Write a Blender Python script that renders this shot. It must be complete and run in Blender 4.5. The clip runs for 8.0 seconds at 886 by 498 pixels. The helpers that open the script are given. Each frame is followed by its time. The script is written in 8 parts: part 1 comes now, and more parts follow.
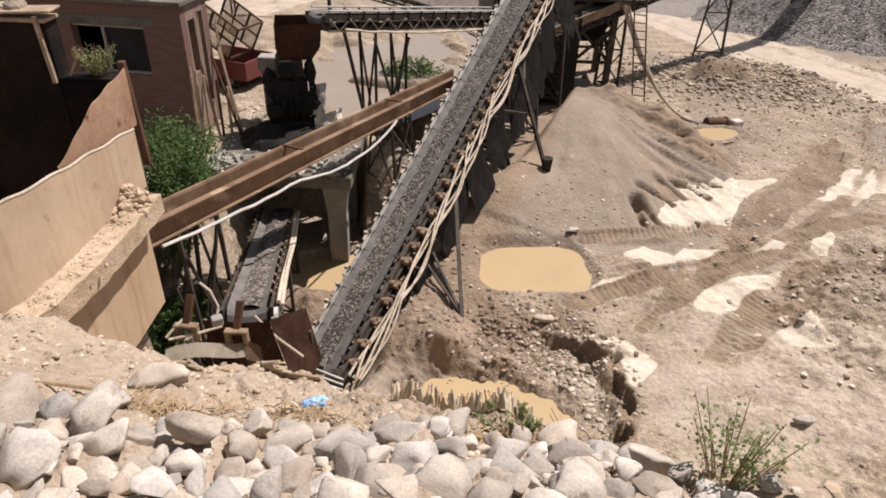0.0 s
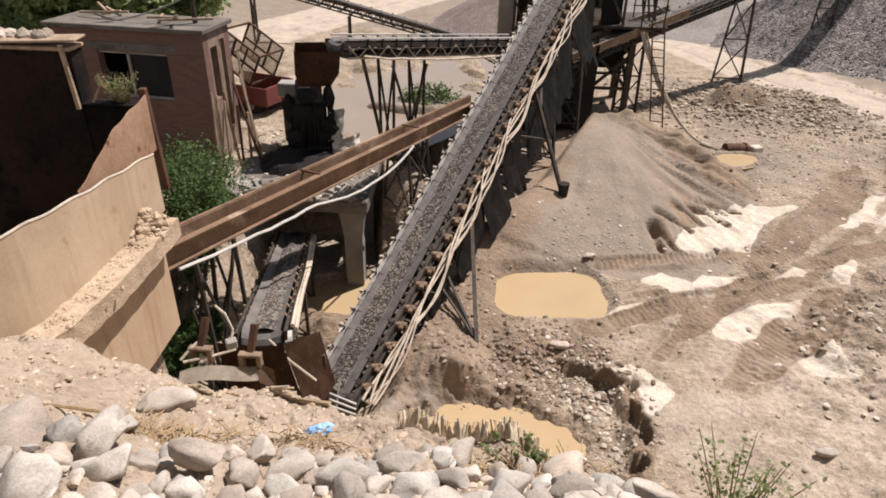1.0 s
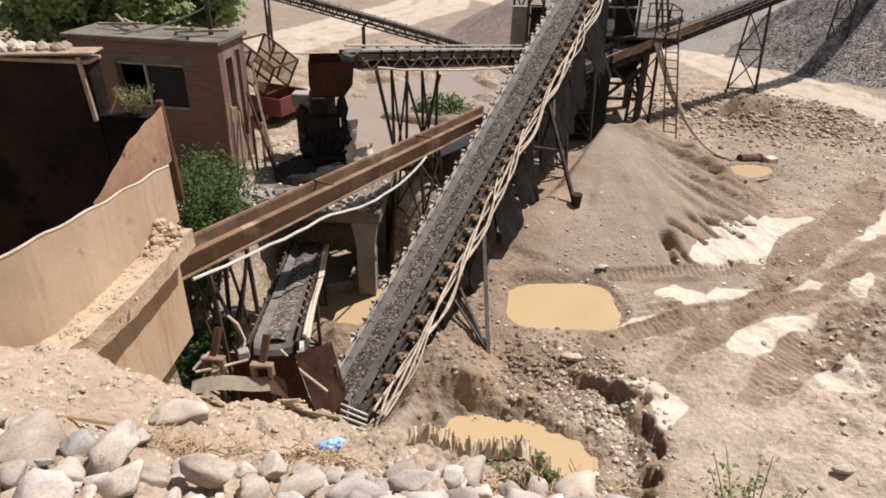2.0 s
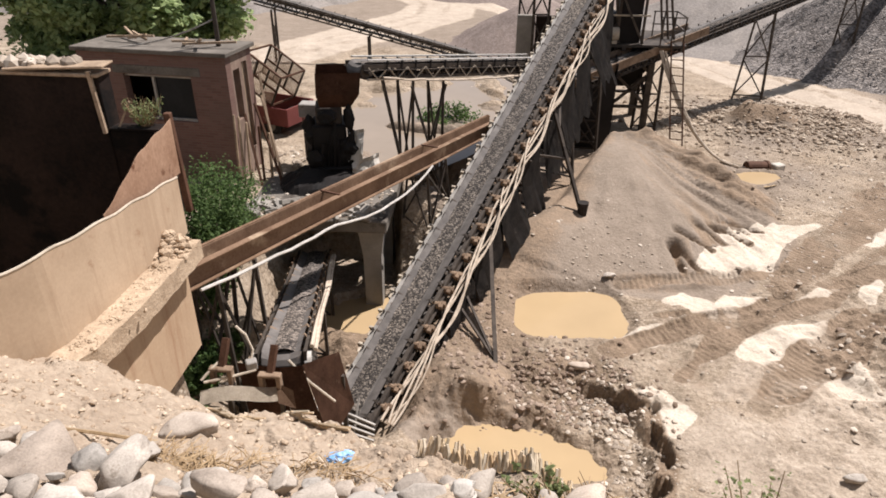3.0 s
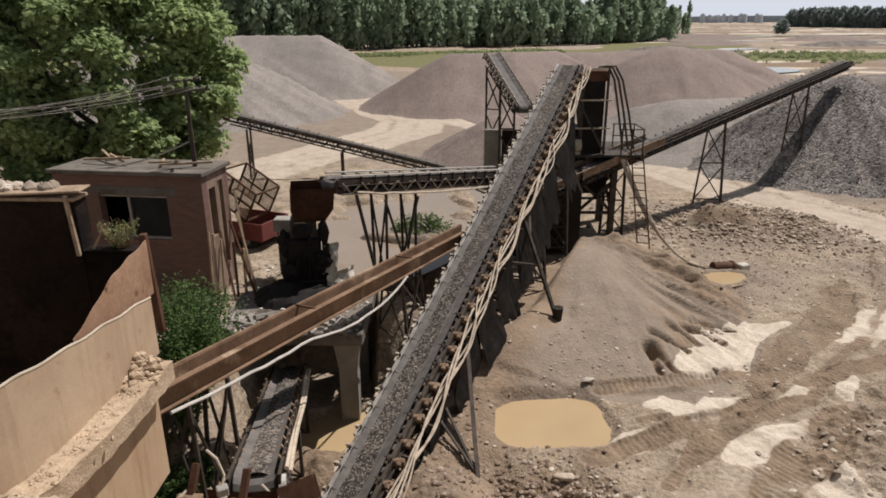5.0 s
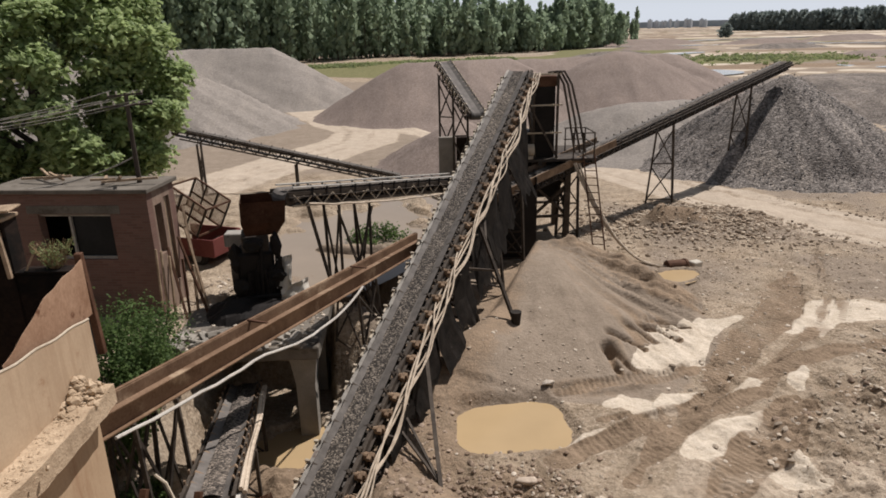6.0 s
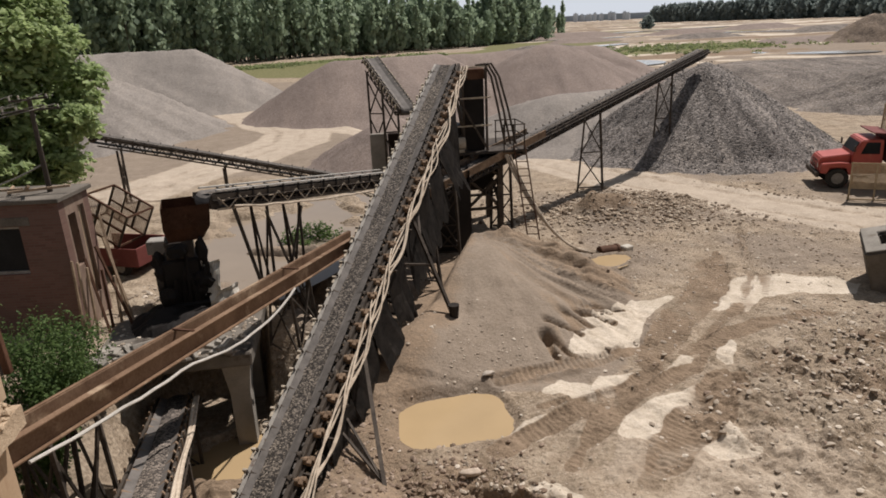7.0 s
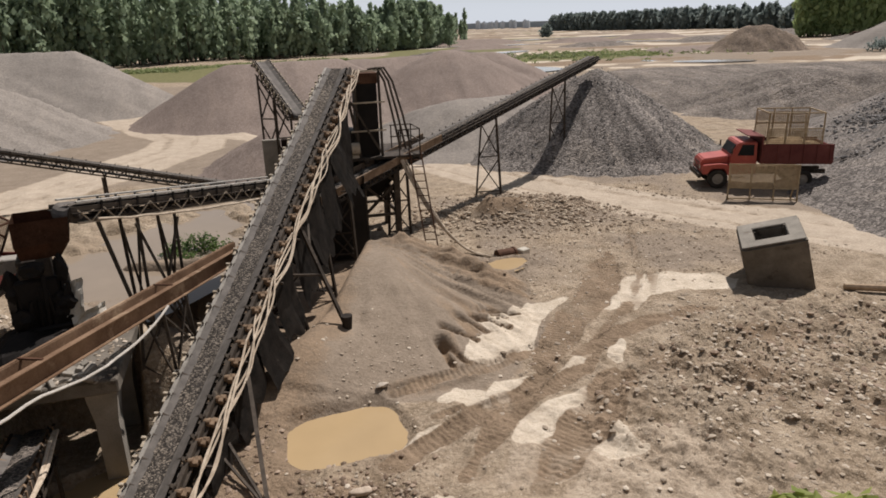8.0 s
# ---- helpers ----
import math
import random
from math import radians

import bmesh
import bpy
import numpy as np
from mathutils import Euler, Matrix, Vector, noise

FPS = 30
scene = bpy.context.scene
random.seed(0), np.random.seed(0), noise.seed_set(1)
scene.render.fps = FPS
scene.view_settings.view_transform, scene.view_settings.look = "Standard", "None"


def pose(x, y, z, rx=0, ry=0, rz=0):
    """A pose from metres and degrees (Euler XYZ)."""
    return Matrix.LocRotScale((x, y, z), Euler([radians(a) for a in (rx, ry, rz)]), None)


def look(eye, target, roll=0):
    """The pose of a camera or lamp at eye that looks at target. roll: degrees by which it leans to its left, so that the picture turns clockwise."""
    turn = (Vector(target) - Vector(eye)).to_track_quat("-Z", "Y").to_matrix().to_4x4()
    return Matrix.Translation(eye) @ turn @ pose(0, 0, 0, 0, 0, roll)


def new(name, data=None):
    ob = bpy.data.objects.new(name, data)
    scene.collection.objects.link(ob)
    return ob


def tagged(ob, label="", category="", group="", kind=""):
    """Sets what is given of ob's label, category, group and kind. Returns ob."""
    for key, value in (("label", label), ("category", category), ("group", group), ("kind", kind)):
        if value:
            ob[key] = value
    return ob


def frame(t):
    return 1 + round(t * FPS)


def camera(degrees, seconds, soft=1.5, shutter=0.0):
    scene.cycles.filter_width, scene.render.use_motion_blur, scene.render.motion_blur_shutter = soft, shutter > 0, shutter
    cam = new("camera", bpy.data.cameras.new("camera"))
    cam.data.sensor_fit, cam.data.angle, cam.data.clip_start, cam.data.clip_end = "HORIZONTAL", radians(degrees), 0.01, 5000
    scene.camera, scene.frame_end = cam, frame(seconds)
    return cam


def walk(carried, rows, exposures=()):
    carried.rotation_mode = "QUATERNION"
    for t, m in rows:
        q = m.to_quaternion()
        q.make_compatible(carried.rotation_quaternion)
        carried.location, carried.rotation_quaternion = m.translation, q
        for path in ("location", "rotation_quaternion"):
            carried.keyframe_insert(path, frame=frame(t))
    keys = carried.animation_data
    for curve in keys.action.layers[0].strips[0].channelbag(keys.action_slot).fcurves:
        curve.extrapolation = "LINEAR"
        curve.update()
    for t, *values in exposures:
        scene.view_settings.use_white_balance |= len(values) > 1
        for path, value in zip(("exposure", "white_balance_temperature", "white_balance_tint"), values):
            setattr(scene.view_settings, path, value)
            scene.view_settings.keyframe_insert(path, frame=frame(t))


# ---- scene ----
# camera: a person on the stone bank, turning slowly
cam = camera(67.7, 8.0, soft=1.75)
PATH = [
    (0.0, -0.000, 0.000, 8.500, 58.33, -1.57, 0.97),
    (0.5, 0.030, 0.000, 8.527, 59.68, -2.56, 1.37),
    (1.0, 0.064, 0.010, 8.522, 60.35, -1.17, 2.58),
    (1.5, 0.063, 0.031, 8.538, 60.68, -1.13, 3.44),
    (3.0, 0.049, 0.036, 8.586, 61.76, -0.45, 3.99),
    (3.5, -0.031, 0.071, 8.611, 63.56, -0.74, 2.89),
    (4.0, -0.030, 0.163, 8.648, 69.61, 0.03, 2.72),
    (5.5, 0.109, -0.022, 8.656, 71.25, 0.64, -0.37),
    (6.0, 0.191, 0.094, 8.602, 71.73, 1.31, -2.57),
    (6.5, 0.188, 0.223, 8.581, 71.91, 1.89, -4.55),
    (7.0, 0.384, 0.178, 8.494, 71.32, 2.50, -8.34),
    (7.5, 0.935, 0.453, 8.305, 71.49, 2.02, -15.02),
    (8.0, 0.972, 0.503, 8.382, 71.51, 1.66, -16.20),
]
walk(cam, [(t, pose(x, y, z, rx, ry, rz)) for t, x, y, z, rx, ry, rz in PATH], [(0.0, 0.30, 6190, 13), (3.0, 0.43, 6110, 12), (3.5, 0.47, 6040, 11), (4.2, 0.02, 6150, 11), (5.3, -0.13, 6220, 10), (8.0, -0.21, 6330, 10)])

# ---- light: high hazy sun from the right and a little behind the plant ----
SUN_EL, SUN_AZ = 58.0, 40.0  # elevation; angle from +x towards +y
sun_data = bpy.data.lights.new("sun", "SUN")
sun_data.energy, sun_data.angle, sun_data.color = 6.05, radians(0.6), (1.0, 0.935, 0.885)
sun_dir = Vector((math.cos(radians(SUN_EL)) * math.cos(radians(SUN_AZ)), math.cos(radians(SUN_EL)) * math.sin(radians(SUN_AZ)), math.sin(radians(SUN_EL))))
sun = new("sun", sun_data)
sun.matrix_world = look(sun_dir * 200, (0, 0, 0))
world = bpy.data.worlds.new("sky")
scene.world = world
world.use_nodes = True
wn = world.node_tree
sky = wn.nodes.new("ShaderNodeTexSky")
sky.sky_type, sky.sun_disc = "NISHITA", False
sky.sun_elevation, sky.sun_rotation = radians(SUN_EL), radians(90 - SUN_AZ)
sky.air_density, sky.dust_density, sky.ozone_density, sky.altitude = 1.0, 1.0, 1.5, 0
haze = wn.nodes.new("ShaderNodeMix")  # thin even haze over the clear sky
haze.data_type = "RGBA"
haze.inputs["B"].default_value = (25.0, 25.9, 27.6, 1)
up = wn.nodes.new("ShaderNodeSeparateXYZ")  # the haze thins out with height
wn.links.new(wn.nodes.new("ShaderNodeTexCoord").outputs["Generated"], up.inputs[0])
thin = wn.nodes.new("ShaderNodeMapRange")
thin.inputs["From Min"].default_value, thin.inputs["From Max"].default_value, thin.inputs["To Min"].default_value, thin.inputs["To Max"].default_value = 0.02, 0.26, 0.95, 0.24
wn.links.new(up.outputs[2], thin.inputs["Value"])
wn.links.new(thin.outputs[0], haze.inputs["Factor"])
wn.links.new(sky.outputs[0], haze.inputs["A"])
wn.links.new(haze.outputs["Result"], wn.nodes["Background"].inputs[0])
wn.nodes["Background"].inputs[1].default_value = 0.0315

# ---- materials ----
def nodes_of(name, rough=0.8, metal=0.0):
    m = bpy.data.materials.new(name)
    m.use_nodes = True
    b = m.node_tree.nodes["Principled BSDF"]
    b.inputs["Roughness"].default_value, b.inputs["Metallic"].default_value = rough, metal
    b.inputs["Specular IOR Level"].default_value = 0.5 if rough < 0.5 else 0.12
    return m, m.node_tree.nodes, m.node_tree.links, b


def noise_tex(n, l, pos, scale, detail=4.0, rough=0.6):
    t = n.new("ShaderNodeTexNoise")
    t.inputs["Scale"].default_value, t.inputs["Detail"].default_value, t.inputs["Roughness"].default_value = scale, detail, rough
    l.new(pos, t.inputs["Vector"])
    return t.outputs["Fac"]


def ramp(n, l, fac, stops):
    r = n.new("ShaderNodeValToRGB")
    while len(r.color_ramp.elements) < len(stops):
        r.color_ramp.elements.new(0.5)
    for e, (p, c) in zip(r.color_ramp.elements, stops):
        e.position, e.color = p, (*c, 1)
    l.new(fac, r.inputs["Fac"])
    return r.outputs["Color"]


def mixc(n, l, fac, a, b, mode="MIX"):
    x = n.new("ShaderNodeMix")
    x.data_type, x.blend_type = "RGBA", mode
    for sock, v in ((x.inputs["Factor"], fac), (x.inputs["A"], a), (x.inputs["B"], b)):
        if isinstance(v, (int, float)):
            sock.default_value = v
        elif isinstance(v, tuple):
            sock.default_value = (*v, 1)
        else:
            l.new(v, sock)
    return x.outputs["Result"]


def mathn(n, l, op, a, b=0.0, clamp=False):
    x = n.new("ShaderNodeMath")
    x.operation, x.use_clamp = op, clamp
    for sock, v in zip(x.inputs, (a, b)):
        if isinstance(v, (int, float)):
            sock.default_value = v
        else:
            l.new(v, sock)
    return x.outputs[0]


def bump(n, l, b, height, strength, distance):
    x = n.new("ShaderNodeBump")
    x.inputs["Strength"].default_value, x.inputs["Distance"].default_value = strength, distance
    l.new(height, x.inputs["Height"])
    l.new(x.outputs[0], b.inputs["Normal"])


def surface(name, dark, light, scale=3.0, rough=0.85, metal=0.0, grain=40.0, bumpy=0.3, dist=0.01, stain=None, stain_at=0.6, stain_scale=1.2, vary=0.0, runs=None):
    """A worn surface: two colours by coarse and fine noise, stains of a third colour, and fine relief."""
    m, n, l, b = nodes_of(name, rough, metal)
    pos = n.new("ShaderNodeNewGeometry").outputs["Position"]
    big, fine = noise_tex(n, l, pos, scale, 5), noise_tex(n, l, pos, grain, 3)
    f = mathn(n, l, "ADD", mathn(n, l, "MULTIPLY", big, 0.65), mathn(n, l, "MULTIPLY", fine, 0.35))
    col = ramp(n, l, f, [(0.34, dark), (0.66, light)])
    if stain:
        s = noise_tex(n, l, pos, stain_scale, 6, 0.7)
        col = mixc(n, l, ramp(n, l, s, [(stain_at, (0, 0, 0)), (stain_at + 0.1, (1, 1, 1))]), col, stain)
    if runs:
        mp = n.new("ShaderNodeMapping")  # streaks that ran down
        mp.inputs["Scale"].default_value = (5.0, 5.0, 0.5)
        l.new(pos, mp.inputs["Vector"])
        col = mixc(n, l, ramp(n, l, noise_tex(n, l, mp.outputs[0], 1.0, 6, 0.7), [(0.5, (0, 0, 0)), (0.72, (0.8, 0.8, 0.8))]), col, runs)
    if vary:
        info = n.new("ShaderNodeObjectInfo")
        k = mathn(n, l, "ADD", mathn(n, l, "MULTIPLY", info.outputs["Random"], 2 * vary), 1 - vary)
        hsv = n.new("ShaderNodeHueSaturation")
        l.new(k, hsv.inputs["Value"])
        odd = mathn(n, l, "FRACT", mathn(n, l, "MULTIPLY", info.outputs["Random"], 7.31))
        l.new(mathn(n, l, "ADD", mathn(n, l, "MULTIPLY", odd, 0.45), 0.70), hsv.inputs["Saturation"])
        l.new(mathn(n, l, "ADD", mathn(n, l, "MULTIPLY", odd, -0.015), 0.505), hsv.inputs["Hue"])
        l.new(col, hsv.inputs["Color"])
        col = hsv.outputs[0]
    l.new(col, b.inputs["Base Color"])
    bump(n, l, b, f, bumpy, dist)
    return m


def gravel(name, dark, mid, light, size=14.0, big=0.15, bumpy=0.9, coarse=(0.8, 1.15), slide=1.0):
    """Loose gravel: cells of differing grey, with relief between them and slow changes of tone."""
    m, n, l, b = nodes_of(name, 0.92)
    pos = n.new("ShaderNodeNewGeometry").outputs["Position"]
    v = n.new("ShaderNodeTexVoronoi")
    v.inputs["Scale"].default_value = size
    l.new(pos, v.inputs["Vector"])
    sep = n.new("ShaderNodeSeparateColor")
    l.new(v.outputs["Color"], sep.inputs[0])
    col = ramp(n, l, sep.outputs[0], [(0.1, dark), (0.55, mid), (1.0, light)])
    slow = noise_tex(n, l, pos, big, 6, 0.65)
    k = ramp(n, l, slow, [(0.3, (coarse[0],) * 3), (0.7, (coarse[1],) * 3)])
    mp = n.new("ShaderNodeMapping")  # streaks where material slid down
    mp.inputs["Scale"].default_value = (1.0, 0.3, 0.12)
    l.new(pos, mp.inputs["Vector"])
    slid = ramp(n, l, noise_tex(n, l, mp.outputs[0], 0.7, 6, 0.7), [(0.38, (1 - 0.26 * slide, 1 - 0.27 * slide, 1 - 0.28 * slide)), (0.5, (1, 1, 1)), (0.62, (1 + 0.22 * slide, 1 + 0.2 * slide, 1 + 0.16 * slide))])
    k = mixc(n, l, 1.0, k, slid, "MULTIPLY")
    l.new(mixc(n, l, 1.0, col, k, "MULTIPLY"), b.inputs["Base Color"])
    h = mathn(n, l, "SUBTRACT", noise_tex(n, l, pos, size * 0.5, 3), v.outputs["Distance"])
    bump(n, l, b, h, bumpy, 0.6 / size)
    return m


M_RUST = surface("rusty_steel", (0.05, 0.024, 0.014), (0.13, 0.068, 0.042), 2.5, 0.75, 0.2, 30, 0.35, 0.004, (0.26, 0.18, 0.12), 0.62, 3.0)
M_CHUTE = surface("weathered_brown_steel", (0.11, 0.062, 0.036), (0.25, 0.16, 0.10), 1.6, 0.7, 0.1, 25, 0.25, 0.004, (0.36, 0.26, 0.17), 0.57, 1.2)
M_STEEL = surface("dark_dusty_steel", (0.030, 0.024, 0.020), (0.10, 0.08, 0.062), 3.0, 0.7, 0.2, 35, 0.3, 0.004, (0.25, 0.20, 0.15), 0.62, 4.0)
M_RAIL = surface("dusty_grey_steel", (0.20, 0.182, 0.158), (0.40, 0.365, 0.318), 2.5, 0.65, 0.2, 30, 0.3, 0.004, (0.10, 0.06, 0.04), 0.6, 3.0)
M_PALE = surface("dust_covered_steel", (0.30, 0.245, 0.18), (0.55, 0.47, 0.36), 4, 0.8, 0.0, 40, 0.3, 0.003, (0.16, 0.10, 0.07), 0.62, 5.0)
M_RUBBER = surface("old_black_rubber", (0.010, 0.009, 0.008), (0.045, 0.036, 0.029), 3.0, 0.8, 0.0, 30, 0.5, 0.01, (0.11, 0.085, 0.065), 0.66, 2.5)
M_BELT = surface("worn_dusty_rubber", (0.085, 0.075, 0.066), (0.17, 0.15, 0.132), 4, 0.75, 0.0, 60, 0.2, 0.003)
M_CABLE = surface("dusty_cable", (0.30, 0.235, 0.17), (0.60, 0.50, 0.385), 6, 0.8, 0.0, 50, 0.2, 0.002, (0.06, 0.045, 0.035), 0.62, 6)
M_WHITE = surface("pale_hose", (0.36, 0.33, 0.28), (0.56, 0.52, 0.46), 5, 0.6, 0.0, 40, 0.2, 0.002)
M_DUSTRUST = surface("dust_covered_rust", (0.11, 0.07, 0.045), (0.29, 0.205, 0.135), 3.5, 0.85, 0.0, 40, 0.4, 0.004, (0.07, 0.04, 0.027), 0.6, 5.0)
M_LOAD = gravel("belt_gravel", (0.030, 0.026, 0.023), (0.068, 0.058, 0.049), (0.25, 0.21, 0.17), 34, 1.0, 0.6)
M_LOADDRY = gravel("dry_belt_gravel", (0.035, 0.030, 0.027), (0.095, 0.08, 0.068), (0.24, 0.20, 0.165), 26, 1.0, 1.0)
M_PLASTER = surface("weathered_plaster", (0.36, 0.25, 0.155), (0.47, 0.34, 0.22), 0.9, 0.9, 0.0, 25, 0.25, 0.006, (0.26, 0.15, 0.08), 0.63, 0.9, runs=(0.25, 0.14, 0.08))
M_SHEET = surface("tan_painted_sheet", (0.36, 0.26, 0.17), (0.47, 0.35, 0.235), 1.3, 0.7, 0.0, 30, 0.15, 0.003, (0.28, 0.17, 0.10), 0.62, 2.2, runs=(0.30, 0.20, 0.125))
M_RUSTSHEET = surface("rust_streaked_sheet", (0.20, 0.11, 0.065), (0.36, 0.23, 0.15), 2.2, 0.75, 0.05, 25, 0.3, 0.004, (0.12, 0.055, 0.03), 0.58, 2.8)
M_RUBBLE = surface("earth_rubble", (0.27, 0.195, 0.125), (0.50, 0.38, 0.26), 5, 0.95, 0.0, 35, 0.9, 0.03)
M_SOOT = surface("sooty_shaded_brick", (0.007, 0.005, 0.004), (0.028, 0.017, 0.012), 1.1, 0.95, 0.0, 20, 0.4, 0.01, (0.006, 0.005, 0.004), 0.52, 0.9)
M_CONC = surface("weathered_concrete", (0.19, 0.17, 0.14), (0.33, 0.295, 0.25), 1.8, 0.9, 0.0, 40, 0.4, 0.006, (0.14, 0.11, 0.085), 0.6, 1.2)
M_CONCPALE = surface("pale_concrete", (0.36, 0.32, 0.26), (0.58, 0.53, 0.45), 2.2, 0.9, 0.0, 45, 0.4, 0.006, (0.22, 0.18, 0.14), 0.62, 1.8)
M_SLAB = surface("stained_dark_concrete", (0.085, 0.072, 0.058), (0.19, 0.165, 0.135), 1.8, 0.9, 0.0, 40, 0.5, 0.01, (0.05, 0.04, 0.032), 0.58, 1.2)
M_TIMBER = surface("grey_weathered_timber", (0.20, 0.14, 0.09), (0.42, 0.31, 0.21), 5, 0.85, 0.0, 40, 0.4, 0.004)
# flat black of the machines, also of panels put in for shade
M_DARK = surface("shade_and_machine_black", (0.008, 0.007, 0.006), (0.020, 0.016, 0.014), 2, 0.6, 0.0, 20, 0.1, 0.002)
M_RED = surface("red_truck_paint", (0.30, 0.042, 0.030), (0.44, 0.080, 0.052), 1.5, 0.45, 0.0, 30, 0.08, 0.002, (0.40, 0.20, 0.13), 0.62, 1.5)
M_MAROON = surface("faded_maroon_paint", (0.11, 0.032, 0.028), (0.19, 0.062, 0.052), 1.4, 0.7, 0.0, 30, 0.2, 0.003, (0.26, 0.17, 0.12), 0.62, 1.5)
M_TYRE = surface("dusty_tyre", (0.016, 0.015, 0.014), (0.06, 0.052, 0.044), 6, 0.9, 0.0, 40, 0.4, 0.006)
M_GLASSD = surface("dark_glazing", (0.010, 0.011, 0.011), (0.022, 0.022, 0.022), 2, 0.55, 0.0, 20, 0.02, 0.001)
M_MESHTAN = surface("tan_wire_netting", (0.26, 0.19, 0.11), (0.46, 0.35, 0.22), 5, 0.8, 0.0, 40, 0.2, 0.002)
M_BLUE = surface("blue_plastic_bag", (0.04, 0.20, 0.48), (0.40, 0.56, 0.72), 14, 0.45, 0.0, 60, 0.4, 0.01)
M_REED = surface("dry_reed", (0.34, 0.25, 0.14), (0.62, 0.49, 0.32), 6, 0.85, 0.0, 50, 0.3, 0.002, vary=0.2)
M_COBBLE = surface("river_cobble", (0.245, 0.205, 0.16), (0.49, 0.42, 0.335), 7.0, 0.85, 0.0, 90, 0.6, 0.010, (0.24, 0.195, 0.145), 0.58, 14.0, vary=0.26)
M_BARK = surface("tree_bark", (0.05, 0.04, 0.03), (0.16, 0.13, 0.10), 5, 0.9, 0.0, 30, 0.8, 0.02)
M_STRAW = surface("dry_grass", (0.19, 0.125, 0.065), (0.42, 0.30, 0.17), 8, 0.9, 0.0, 50, 0.2, 0.002)


def leaf_mat(name, dark, light, patch=0.9):
    m, n, l, b = nodes_of(name, 0.55)
    geo = n.new("ShaderNodeNewGeometry")
    f = mathn(n, l, "ADD", mathn(n, l, "MULTIPLY", geo.outputs["Random Per Island"], 0.55), mathn(n, l, "MULTIPLY", noise_tex(n, l, geo.outputs["Position"], patch, 3), 0.45))
    col = ramp(n, l, f, [(0.15, dark), (0.8, light)])
    l.new(col, b.inputs["Base Color"])
    tr = n.new("ShaderNodeBsdfTranslucent")
    l.new(col, tr.inputs["Color"])
    mx = n.new("ShaderNodeMixShader")
    mx.inputs[0].default_value = 0.52
    l.new(b.outputs[0], mx.inputs[1])
    l.new(tr.outputs[0], mx.inputs[2])
    l.new(mx.outputs[0], n["Material Output"].inputs["Surface"])
    return m


M_LEAF = leaf_mat("broad_leaves", (0.15, 0.205, 0.08), (0.46, 0.54, 0.25))
# distance haze is mixed into these two leaf colours, greyer and paler than foliage
M_POPLAR = leaf_mat("hazed_poplar_leaves", (0.225, 0.28, 0.19), (0.325, 0.395, 0.255), 0.12)
M_FARLEAF = leaf_mat("hazed_far_leaves", (0.17, 0.20, 0.185), (0.24, 0.275, 0.25), 0.05)
M_WEED = leaf_mat("weed_leaves", (0.035, 0.065, 0.018), (0.14, 0.20, 0.065), 1.5)
M_PLANT = leaf_mat("yellow_green_leaves", (0.16, 0.21, 0.05), (0.42, 0.44, 0.15), 4.0)
M_SPRIG = leaf_mat("dusty_sprig_leaves", (0.10, 0.13, 0.045), (0.30, 0.33, 0.15), 4.0)


def water_mat(name, colour, rough):
    m, n, l, b = nodes_of(name, rough)
    pos = n.new("ShaderNodeNewGeometry").outputs["Position"]
    f = noise_tex(n, l, pos, 0.5, 4)
    l.new(ramp(n, l, f, [(0.3, tuple(c * 0.92 for c in colour)), (0.7, tuple(c * 1.06 for c in colour))]), b.inputs["Base Color"])
    b.inputs["IOR"].default_value = 1.33
    bump(n, l, b, noise_tex(n, l, pos, 7.0, 3), 0.05, 0.01)
    return m


M_MUD = water_mat("muddy_water", (0.385, 0.275, 0.150), 0.10)
M_RIVER = water_mat("river_water", (0.30, 0.29, 0.26), 0.12)
M_MUDGREY = water_mat("grey_muddy_water", (0.26, 0.205, 0.15), 0.02)


